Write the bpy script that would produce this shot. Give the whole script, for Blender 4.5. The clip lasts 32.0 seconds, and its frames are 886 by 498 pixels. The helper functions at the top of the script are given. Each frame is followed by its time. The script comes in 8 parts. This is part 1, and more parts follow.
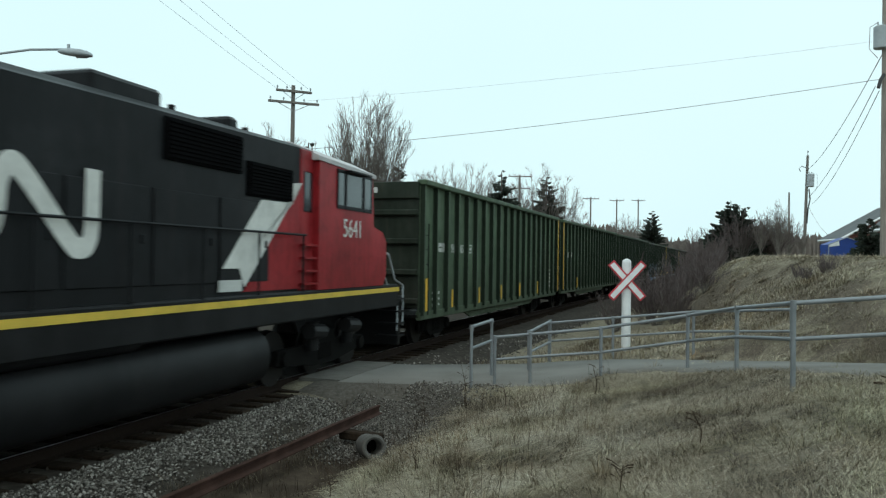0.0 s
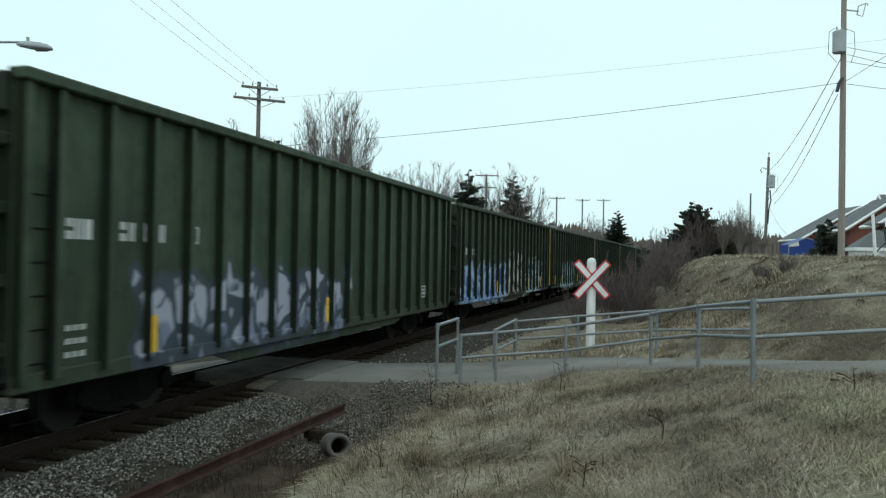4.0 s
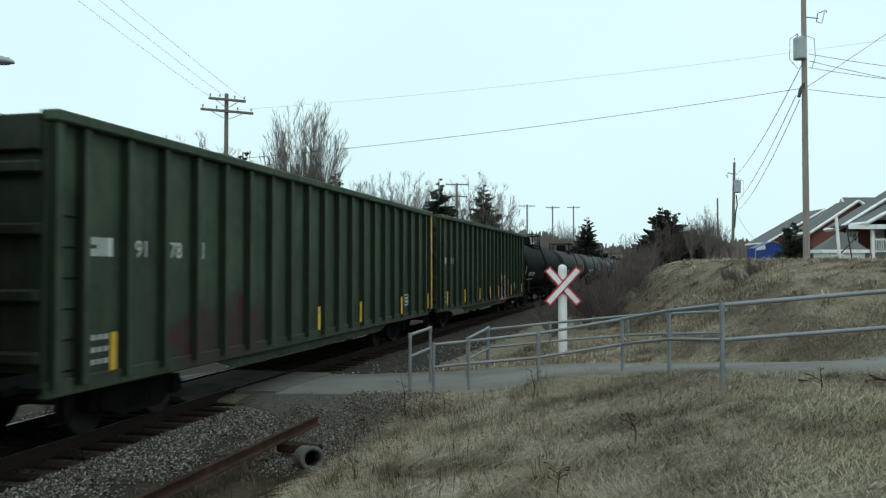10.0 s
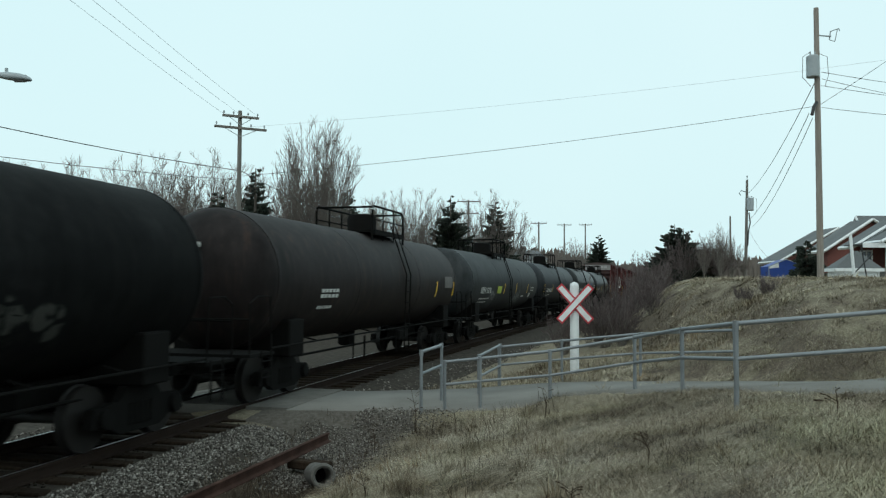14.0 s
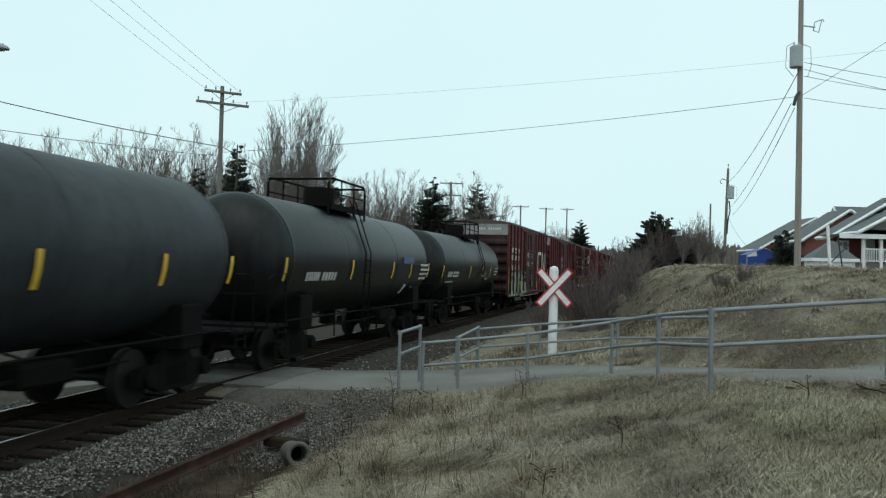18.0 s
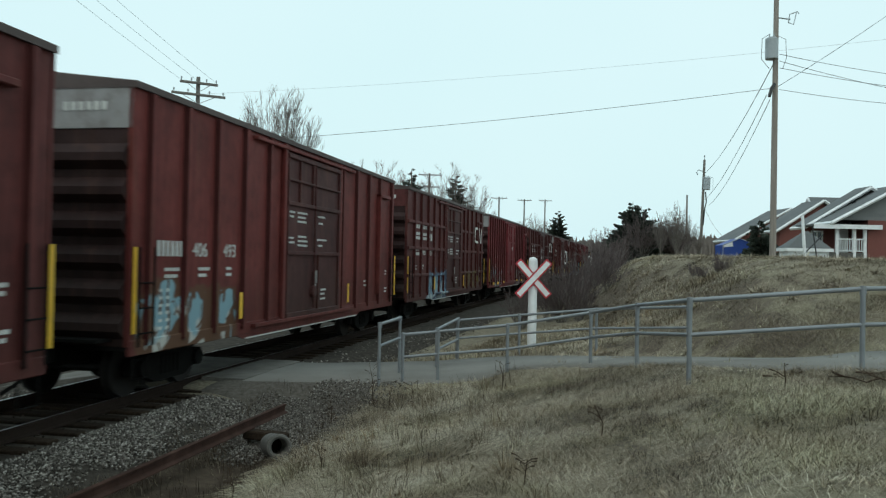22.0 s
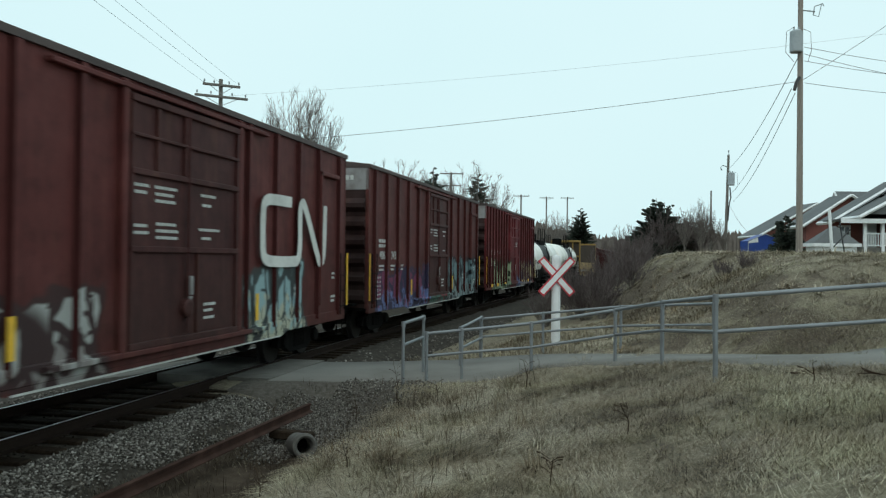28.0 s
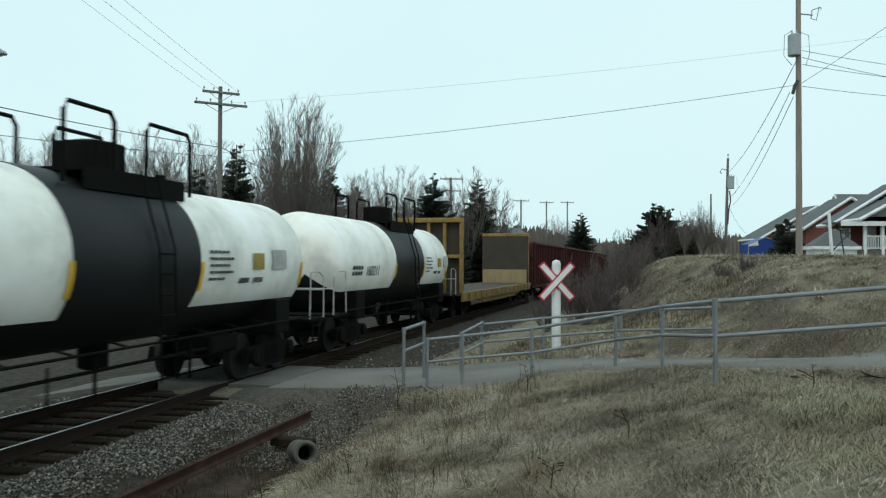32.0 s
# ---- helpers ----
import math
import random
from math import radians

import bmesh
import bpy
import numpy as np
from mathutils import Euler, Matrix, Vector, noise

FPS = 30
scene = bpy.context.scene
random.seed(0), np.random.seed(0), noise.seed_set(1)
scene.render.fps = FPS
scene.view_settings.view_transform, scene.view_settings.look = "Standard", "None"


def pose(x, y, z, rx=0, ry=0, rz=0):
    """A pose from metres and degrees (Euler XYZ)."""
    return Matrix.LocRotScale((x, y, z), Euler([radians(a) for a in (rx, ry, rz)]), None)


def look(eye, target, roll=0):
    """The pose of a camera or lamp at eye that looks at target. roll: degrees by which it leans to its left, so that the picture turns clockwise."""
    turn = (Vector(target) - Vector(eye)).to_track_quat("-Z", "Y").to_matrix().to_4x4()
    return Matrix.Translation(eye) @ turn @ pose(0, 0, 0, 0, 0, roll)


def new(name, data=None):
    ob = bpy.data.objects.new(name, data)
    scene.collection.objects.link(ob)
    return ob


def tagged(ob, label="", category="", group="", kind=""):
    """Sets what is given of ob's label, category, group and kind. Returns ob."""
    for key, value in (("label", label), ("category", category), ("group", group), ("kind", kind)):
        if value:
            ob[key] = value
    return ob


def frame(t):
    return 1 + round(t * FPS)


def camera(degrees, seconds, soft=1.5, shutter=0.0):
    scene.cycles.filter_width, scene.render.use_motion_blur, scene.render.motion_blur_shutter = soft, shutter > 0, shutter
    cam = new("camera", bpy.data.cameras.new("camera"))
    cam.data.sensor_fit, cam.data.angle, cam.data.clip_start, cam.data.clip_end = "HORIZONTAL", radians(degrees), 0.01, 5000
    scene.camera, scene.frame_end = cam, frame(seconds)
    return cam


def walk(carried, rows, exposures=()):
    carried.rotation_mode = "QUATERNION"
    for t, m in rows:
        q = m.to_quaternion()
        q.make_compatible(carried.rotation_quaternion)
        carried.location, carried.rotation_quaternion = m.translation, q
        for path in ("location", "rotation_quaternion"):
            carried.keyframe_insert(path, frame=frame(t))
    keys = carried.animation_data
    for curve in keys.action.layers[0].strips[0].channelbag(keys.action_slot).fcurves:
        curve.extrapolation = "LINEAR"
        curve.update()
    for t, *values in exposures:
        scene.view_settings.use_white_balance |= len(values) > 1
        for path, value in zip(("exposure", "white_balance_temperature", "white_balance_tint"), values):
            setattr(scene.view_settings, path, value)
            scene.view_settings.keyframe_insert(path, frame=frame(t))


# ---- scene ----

# Camera: held by hand at one spot beside the railway, 2.34 m above the rails.
cam = camera(57.24, 32.0, soft=1.25, shutter=0.25)
CAMERA_ROWS = [
    (0.0, -0.016, -0.012, 2.344, 4.825, 0.890, -0.862),
    (0.5, -0.015, -0.014, 2.341, 4.398, 1.346, -1.071),
    (1.0, -0.013, -0.037, 2.342, 4.553, 1.344, -0.790),
    (1.5, -0.012, -0.016, 2.341, 4.272, 1.241, -0.666),
    (2.0, -0.010, -0.020, 2.344, 3.647, 1.529, -0.830),
    (2.5, -0.007, -0.018, 2.337, 3.423, 1.560, -1.029),
    (3.0, -0.007, -0.015, 2.337, 3.028, 1.020, -0.884),
    (3.5, -0.005, -0.014, 2.340, 2.866, 0.866, -0.952),
    (5.5, -0.005, -0.007, 2.332, 0.847, 0.746, -1.250),
    (6.0, -0.003, 0.004, 2.333, 0.716, 0.953, -1.286),
    (6.5, -0.002, -0.005, 2.332, 0.770, 1.119, -1.007),
    (7.0, -0.005, 0.014, 2.330, 0.568, 0.793, -0.671),
    (7.5, 0.008, -0.018, 2.333, 0.817, 1.270, -0.363),
    (8.0, 0.005, -0.018, 2.330, 0.845, 1.228, -0.362),
    (8.5, 0.004, -0.024, 2.338, 0.832, 1.056, -0.393),
    (9.0, 0.008, -0.004, 2.335, 0.510, 1.174, -0.516),
    (9.5, 0.006, -0.004, 2.337, 0.180, 1.379, -0.414),
    (10.0, 0.005, -0.013, 2.335, 0.500, 1.517, 0.001),
    (10.5, 0.012, -0.034, 2.341, 0.304, 2.655, 0.434),
    (11.0, 0.003, -0.019, 2.331, 0.263, 3.388, -0.041),
    (11.5, 0.008, -0.032, 2.335, 0.034, 3.258, -0.008),
    (12.0, 0.008, -0.004, 2.333, 0.323, 2.198, -0.303),
    (12.5, 0.003, -0.008, 2.332, 0.456, 1.779, -0.525),
    (13.0, 0.000, -0.009, 2.332, 1.319, 2.315, -0.484),
    (13.5, -0.001, -0.000, 2.333, 1.278, 2.712, -0.243),
    (15.5, -0.000, -0.023, 2.336, 1.739, 2.574, -0.710),
    (16.0, -0.011, -0.006, 2.334, 2.138, 1.607, -0.739),
    (16.5, -0.009, -0.007, 2.334, 2.356, 1.473, -0.307),
    (17.0, -0.005, -0.012, 2.337, 2.150, 1.577, -0.463),
    (17.5, -0.002, -0.011, 2.330, 1.999, 1.727, -1.111),
    (18.0, 0.016, -0.004, 2.337, -0.054, 1.420, -1.461),
    (18.5, 0.004, -0.019, 2.331, 0.204, 2.454, -1.809),
    (19.0, 0.007, -0.017, 2.328, -0.271, 1.424, -0.624),
    (19.5, 0.005, -0.016, 2.331, -0.760, 1.213, -0.913),
    (20.0, -0.004, -0.012, 2.329, -1.160, 1.203, -1.229),
    (20.5, -0.006, -0.021, 2.332, -1.345, 1.353, -1.414),
    (21.0, -0.004, 0.004, 2.324, -1.309, 1.258, -1.161),
    (21.5, 0.000, -0.022, 2.336, -1.383, 1.257, -1.523),
    (22.0, -0.004, 0.012, 2.328, -1.565, 0.875, -1.199),
    (22.5, -0.007, -0.001, 2.327, -1.436, 1.371, -1.357),
    (23.0, -0.008, -0.015, 2.333, -1.286, 1.246, -1.234),
    (23.5, -0.009, 0.006, 2.332, -1.054, 1.318, -0.893),
    (24.0, 0.000, 0.002, 2.330, -0.800, 1.157, -0.816),
    (24.5, -0.002, -0.009, 2.339, -0.690, 1.269, -0.561),
    (25.0, 0.001, -0.015, 2.338, -0.525, 1.321, -0.263),
    (25.5, 0.002, -0.031, 2.341, -0.389, 1.386, -0.615),
    (27.5, -0.013, -0.018, 2.335, 0.156, 1.524, -0.490),
    (28.0, -0.014, 0.011, 2.330, 0.015, 0.755, -0.669),
    (28.5, -0.014, 0.013, 2.333, -0.196, 1.017, -0.450),
    (29.0, -0.009, -0.009, 2.339, -0.434, 1.198, -0.319),
    (29.5, -0.010, -0.014, 2.340, -0.472, 1.262, -0.640),
    (30.0, -0.012, 0.002, 2.332, -0.399, 1.357, -0.678),
    (30.5, -0.012, -0.023, 2.342, -0.188, 1.389, -0.567),
    (31.0, -0.017, 0.010, 2.335, -0.138, 1.179, -0.473),
    (31.5, -0.008, -0.001, 2.339, -0.129, 1.145, -0.323),
    (32.0, -0.005, -0.013, 2.344, 0.047, 1.122, -0.280),
]
walk(cam, [(t, pose(x, y, z, 90 + pitch, roll, yaw)) for t, x, y, z, yaw, pitch, roll in CAMERA_ROWS],
     exposures=[(0.0, 0.1), (9.5, 0.08), (12.5, 0.0), (32.0, 0.0)])

# Light: a bright, even overcast sky and a very soft sun behind the cloud.
world = bpy.data.worlds.new("overcast_sky")
scene.world = world
world.use_nodes = True
wn = world.node_tree
wn.nodes.clear()
sky = wn.nodes.new("ShaderNodeTexSky")
sky.sky_type = "NISHITA"
sky.sun_disc = False
sky.sun_elevation = radians(42)
sky.sun_rotation = radians(150)
sky.dust_density = 6.0
sky.air_density = 1.6
sky_gain = wn.nodes.new("ShaderNodeMixRGB")
sky_gain.blend_type = "MULTIPLY"
sky_gain.inputs[0].default_value = 1.0
sky_gain.inputs[2].default_value = (0.1, 0.1, 0.1, 1)
wn.links.new(sky.outputs[0], sky_gain.inputs[1])
cloud_coord = wn.nodes.new("ShaderNodeTexCoord")
cloud_noise = wn.nodes.new("ShaderNodeTexNoise")
cloud_noise.inputs["Scale"].default_value = 1.3
cloud_noise.inputs["Detail"].default_value = 3.0
cloud_ramp = wn.nodes.new("ShaderNodeValToRGB")
cloud_ramp.color_ramp.elements[0].position = 0.25
cloud_ramp.color_ramp.elements[0].color = (0.68, 0.95, 0.985, 1)
cloud_ramp.color_ramp.elements[1].position = 0.75
cloud_ramp.color_ramp.elements[1].color = (0.775, 1.0, 1.03, 1)
wn.links.new(cloud_coord.outputs["Generated"], cloud_noise.inputs["Vector"])
wn.links.new(cloud_noise.outputs[0], cloud_ramp.inputs[0])
overcast = wn.nodes.new("ShaderNodeMixRGB")
overcast.inputs[0].default_value = 0.92
wn.links.new(sky_gain.outputs[0], overcast.inputs[1])
wn.links.new(cloud_ramp.outputs[0], overcast.inputs[2])
background = wn.nodes.new("ShaderNodeBackground")
background.inputs[1].default_value = 1.0
wn.links.new(overcast.outputs[0], background.inputs[0])
world_out = wn.nodes.new("ShaderNodeOutputWorld")
wn.links.new(background.outputs[0], world_out.inputs[0])

sun = new("sun", bpy.data.lights.new("sun", "SUN"))
sun.data.energy = 0.6
sun.data.angle = radians(40)
sun.data.color = (1.0, 0.92, 0.82)
sun.matrix_basis = look((0, 0, 50), (0 + 20, 50 * 0.7, 0))

# ---- materials ----
def nodes_of(name):
    m = bpy.data.materials.new(name)
    m.use_nodes = True
    nt = m.node_tree
    b = nt.nodes["Principled BSDF"]
    return m, nt, b


def coords(nt, scale=1.0, squash=(1, 1, 1)):
    c = nt.nodes.new("ShaderNodeTexCoord")
    mp = nt.nodes.new("ShaderNodeMapping")
    mp.inputs["Scale"].default_value = tuple(scale * a for a in squash)
    nt.links.new(c.outputs["Object"], mp.inputs["Vector"])
    return mp.outputs[0]


def noise_tex(nt, vec, scale, detail=4, rough=0.6):
    n = nt.nodes.new("ShaderNodeTexNoise")
    n.inputs["Scale"].default_value = scale
    n.inputs["Detail"].default_value = detail
    n.inputs["Roughness"].default_value = rough
    nt.links.new(vec, n.inputs["Vector"])
    return n.outputs[0]


def ramp(nt, fac, stops):
    r = nt.nodes.new("ShaderNodeValToRGB")
    e = r.color_ramp.elements
    while len(e) < len(stops):
        e.new(0.5)
    for el, (p, c) in zip(e, stops):
        el.position = p
        el.color = (*c, 1) if len(c) == 3 else c
    nt.links.new(fac, r.inputs[0])
    return r.outputs[0]


def mix(nt, fac, a, b, mode="MIX"):
    m = nt.nodes.new("ShaderNodeMixRGB")
    m.blend_type = mode
    for i, v in enumerate((fac, a, b)):
        if isinstance(v, bpy.types.NodeSocket):
            nt.links.new(v, m.inputs[i])
        elif i == 0:
            m.inputs[0].default_value = v
        else:
            m.inputs[i].default_value = (*v, 1)
    return m.outputs[0]


def arith(nt, op, a, b=0.0, clamp=False):
    m = nt.nodes.new("ShaderNodeMath")
    m.operation = op
    m.use_clamp = clamp
    for i, v in enumerate((a, b)):
        if isinstance(v, bpy.types.NodeSocket):
            nt.links.new(v, m.inputs[i])
        else:
            m.inputs[i].default_value = v
    return m.outputs[0]


def bump(nt, b, height, strength=0.4, distance=0.02):
    n = nt.nodes.new("ShaderNodeBump")
    n.inputs["Strength"].default_value = strength
    n.inputs["Distance"].default_value = distance
    nt.links.new(height, n.inputs["Height"])
    nt.links.new(n.outputs[0], b.inputs["Normal"])


def surface(name, base, dark=None, light=None, rough=0.7, metal=0.0, big=0.6, fine=14.0, relief=0.25, squash=(1, 1, 1), vary=0.0, spec=0.5):
    """A worn surface: blotches at two scales round the base colour, grain relief."""
    m, nt, b = nodes_of(name)
    dark = dark or tuple(c * 0.72 for c in base)
    light = light or tuple(min(1, c * 1.22) for c in base)
    v = coords(nt, 1.0, squash)
    n1 = noise_tex(nt, v, big, 5)
    n2 = noise_tex(nt, v, fine, 5, 0.65)
    c1 = ramp(nt, n1, [(0.3, dark), (0.5, base), (0.72, light)])
    c2 = ramp(nt, n2, [(0.3, tuple(c * 0.8 for c in base)), (0.7, tuple(min(1, c * 1.15) for c in base))])
    col = mix(nt, 0.4, c1, c2)
    if vary:
        oi = nt.nodes.new("ShaderNodeObjectInfo")
        r = ramp(nt, oi.outputs["Random"], [(0.0, (1 - vary,) * 3), (1.0, (1 + vary,) * 3)])
        col = mix(nt, 1.0, col, r, "MULTIPLY")
    nt.links.new(col, b.inputs["Base Color"])
    b.inputs["Roughness"].default_value = rough
    b.inputs["Metallic"].default_value = metal
    b.inputs["Specular IOR Level"].default_value = spec
    if relief:
        bump(nt, b, n2, relief, 0.01)
    return m


def box_mask(nt, sx, sz, x0, x1, z0, z1, soft, wob):
    """1 inside the rectangle x0..x1, z0..z1 with wobbling edges."""
    a = arith(nt, "SUBTRACT", arith(nt, "ABSOLUTE", arith(nt, "SUBTRACT", sx, (x0 + x1) / 2)), (x1 - x0) / 2)
    c = arith(nt, "SUBTRACT", arith(nt, "ABSOLUTE", arith(nt, "SUBTRACT", sz, (z0 + z1) / 2)), (z1 - z0) / 2)
    d = arith(nt, "ADD", arith(nt, "MAXIMUM", a, c), wob)
    return arith(nt, "SUBTRACT", 0.5, arith(nt, "DIVIDE", d, soft), clamp=True)


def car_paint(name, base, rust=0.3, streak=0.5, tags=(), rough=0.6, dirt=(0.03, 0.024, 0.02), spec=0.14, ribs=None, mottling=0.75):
    """Weathered railway paint with streaks down the side, rust and road dirt, and sprayed letters.
    tags: (x0, x1, z0, z1, fill, second, outline, letters, shift)."""
    m, nt, b = nodes_of(name)
    v = coords(nt)
    streaky = coords(nt, 1.0, (3.0, 3.0, 0.25))
    n1 = noise_tex(nt, v, 0.55, 5)
    n2 = noise_tex(nt, streaky, 1.6, 5, 0.65)
    n3 = noise_tex(nt, v, 18.0, 4, 0.7)
    light = tuple(min(1, c * 1.35 + 0.01) for c in base)
    dark = tuple(c * 0.6 for c in base)
    col = ramp(nt, n1, [(0.3, dark), (0.5, base), (0.7, light)])
    col = mix(nt, streak * 0.6, col, ramp(nt, n2, [(0.35, dark), (0.62, light)]))
    rusty = arith(nt, "MULTIPLY", ramp(nt, n2, [(0.55, (0, 0, 0)), (0.7, (1, 1, 1))]), rust)
    col = mix(nt, rusty, col, (0.10, 0.045, 0.025))
    sep = nt.nodes.new("ShaderNodeSeparateXYZ")
    nt.links.new(v, sep.inputs[0])
    sx, sz = sep.outputs[0], sep.outputs[2]
    mottle = noise_tex(nt, v, 2.6, 6, 0.68)
    col = mix(nt, mottling, col, ramp(nt, mottle, [(0.32, (0.62, 0.62, 0.6)), (0.52, (1, 1, 1)), (0.7, (1.2, 1.2, 1.18))]), "MULTIPLY")
    low = arith(nt, "MULTIPLY", arith(nt, "SUBTRACT", 2.4, sz, clamp=True), arith(nt, "MULTIPLY", n1, 0.55))
    col = mix(nt, low, col, dirt)
    # Painted shade: the sheet darkens in a narrow band beside each rib.
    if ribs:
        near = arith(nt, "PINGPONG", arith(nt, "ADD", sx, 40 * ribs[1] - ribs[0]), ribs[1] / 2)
        rib_shade = arith(nt, "MULTIPLY", arith(nt, "MINIMUM", arith(nt, "DIVIDE", arith(nt, "SUBTRACT", 0.16, near), 0.06, clamp=True), arith(nt, "DIVIDE", arith(nt, "SUBTRACT", near, 0.088), 0.006, clamp=True)), arith(nt, "ADD", n2, 0.15), clamp=True)
        col = mix(nt, rib_shade, col, tuple(c * 0.3 for c in base))
    for x0, x1, z0, z1, fill, second, outline, letters, shift in tags:
        mp = nt.nodes.new("ShaderNodeMapping")
        mp.inputs["Location"].default_value = (shift, 0, shift * 0.7)
        nt.links.new(v, mp.inputs[0])
        warp = noise_tex(nt, mp.outputs[0], 1.4, 2, 0.5)
        wob = arith(nt, "MULTIPLY", arith(nt, "SUBTRACT", warp, 0.5), 1.3)
        area = box_mask(nt, sx, sz, x0, x1, z0, z1, 0.05, wob)
        halo = box_mask(nt, sx, sz, x0 - 0.12, x1 + 0.12, z0 - 0.12, z1 + 0.12, 0.07, wob)
        # letters: fat leaning cells parted by the outline, with strokes inside and a paler upper half
        pitch, tall = (x1 - x0) / letters / 1.5, (z1 - z0) / 1.25
        cell = nt.nodes.new("ShaderNodeMapping")
        cell.inputs["Location"].default_value = (shift * 1.7, 0, shift)
        cell.inputs["Rotation"].default_value = (0, radians(14), 0)
        cell.inputs["Scale"].default_value = (1.0 / pitch, 0.0, 0.85 / tall)
        bend = nt.nodes.new("ShaderNodeMixRGB")
        bend.blend_type = "LINEAR_LIGHT"
        bend.inputs[0].default_value = 0.2 * pitch
        soft_noise = nt.nodes.new("ShaderNodeTexNoise")
        soft_noise.inputs["Scale"].default_value = 1.5 / pitch
        soft_noise.inputs["Detail"].default_value = 1.0
        nt.links.new(mp.outputs[0], soft_noise.inputs["Vector"])
        nt.links.new(v, bend.inputs[1])
        nt.links.new(soft_noise.outputs["Color"], bend.inputs[2])
        nt.links.new(bend.outputs[0], cell.inputs[0])

        def cells(scale, feature, randomness):
            n = nt.nodes.new("ShaderNodeTexVoronoi")
            n.feature = feature
            n.inputs["Scale"].default_value = scale
            n.inputs["Randomness"].default_value = randomness
            nt.links.new(cell.outputs[0], n.inputs["Vector"])
            return n

        edge = cells(1.0, "DISTANCE_TO_EDGE", 0.62).outputs["Distance"]
        bars = ramp(nt, edge, [(0.06, (0, 0, 0)), (0.085, (1, 1, 1))])
        core = ramp(nt, cells(1.0, "F1", 0.62).outputs["Distance"], [(0.1, (0, 0, 0)), (0.14, (1, 1, 1))])
        stroke = ramp(nt, cells(1.9, "DISTANCE_TO_EDGE", 0.9).outputs["Distance"], [(0.035, (0, 0, 0)), (0.055, (1, 1, 1))])
        some = ramp(nt, soft_noise.outputs[0], [(0.48, (0, 0, 0)), (0.52, (1, 1, 1))])
        cuts = arith(nt, "MULTIPLY", core, arith(nt, "MAXIMUM", stroke, some))
        shade = arith(nt, "ADD", arith(nt, "DIVIDE", arith(nt, "SUBTRACT", sz, z0), tall), arith(nt, "MULTIPLY", arith(nt, "SUBTRACT", soft_noise.outputs[0], 0.5), 2.2))
        patch = ramp(nt, shade, [(0.35, (0, 0, 0)), (0.6, (1, 1, 1))])
        inner = mix(nt, patch, second, fill)
        inner = mix(nt, arith(nt, "MULTIPLY", n3, 0.3), inner, tuple(c * 0.5 for c in fill))
        ink = arith(nt, "MULTIPLY", bars, cuts)
        tag = mix(nt, ink, outline, inner)
        col = mix(nt, arith(nt, "MULTIPLY", halo, 0.85), col, outline)
        col = mix(nt, arith(nt, "MULTIPLY", area, 0.93), col, tag)
    nt.links.new(col, b.inputs["Base Color"])
    b.inputs["Roughness"].default_value = rough
    b.inputs["Specular IOR Level"].default_value = spec
    bump(nt, b, n3, 0.12, 0.006)
    return m


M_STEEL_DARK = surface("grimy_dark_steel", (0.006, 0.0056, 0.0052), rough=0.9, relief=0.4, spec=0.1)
M_WHEEL = surface("worn_wheel_steel", (0.014, 0.012, 0.011), rough=0.6, metal=0.4)
M_RUST = surface("rusty_steel", (0.05, 0.025, 0.019), dark=(0.02, 0.011, 0.009), light=(0.09, 0.048, 0.037), spec=0.15, rough=0.9, big=3, fine=40)
M_RAIL_SIDE = surface("brown_rail_steel", (0.022, 0.014, 0.011), spec=0.12, rough=0.85, big=2)
M_RAIL_TOP = surface("polished_rail_head", (0.55, 0.56, 0.58), rough=0.28, metal=0.9, relief=0.05)
M_TIE = surface("creosoted_timber", (0.024, 0.016, 0.011), dark=(0.012, 0.0085, 0.0065), light=(0.045, 0.033, 0.024), spec=0.08, rough=0.95, big=2, fine=30, squash=(1, 8, 8), relief=0.6, vary=0.3)
M_GALV = surface("galvanised_pipe", (0.22, 0.235, 0.25), rough=0.55, metal=0.35, big=3, fine=60, relief=0.1)
M_WHITE = surface("white_paint", (0.72, 0.73, 0.74), rough=0.55, big=3, fine=40, relief=0.1)
M_RED_REFLECT = surface("red_reflective_border", (0.5, 0.035, 0.05), rough=0.45, big=4, relief=0.05)
M_YELLOW = surface("yellow_reflective_strip", (0.72, 0.42, 0.03), rough=0.5, big=4, fine=30, relief=0.05, vary=0.15)
M_STENCIL = surface("faded_white_stencil", (0.52, 0.52, 0.50), dark=(0.3, 0.3, 0.29), rough=0.7, big=2.5, fine=30, relief=0.0)
M_STENCIL_DARK = surface("black_stencil", (0.05, 0.05, 0.055), rough=0.7, relief=0.0)
M_POLE = surface("weathered_pole_timber", (0.25, 0.215, 0.19), dark=(0.14, 0.12, 0.105), light=(0.36, 0.32, 0.29), rough=0.9, big=1.2, fine=25, squash=(6, 6, 0.4), relief=0.5)
M_POLE_GREY = surface("grey_pole_timber", (0.17, 0.155, 0.14), rough=0.9, big=1.2, fine=25, squash=(6, 6, 0.4), relief=0.5)
M_GREY_METAL = surface("grey_painted_metal", (0.33, 0.36, 0.38), rough=0.5, big=2, relief=0.1)
M_WIRE = surface("black_cable", (0.02, 0.021, 0.022), rough=0.6, relief=0.0)
M_CONCRETE = surface("old_concrete", (0.11, 0.103, 0.094), dark=(0.05, 0.046, 0.04), rough=0.95, big=6, fine=40, relief=0.5)
M_BARK = surface("grey_brown_bark", (0.10, 0.085, 0.072), rough=0.95, big=3, fine=30, relief=0.5)
M_TWIG = surface("bare_twigs", (0.15, 0.125, 0.112), rough=0.95, relief=0.0)
M_TWIG_RED = surface("reddish_bare_twigs", (0.105, 0.08, 0.078), rough=0.95, relief=0.0)
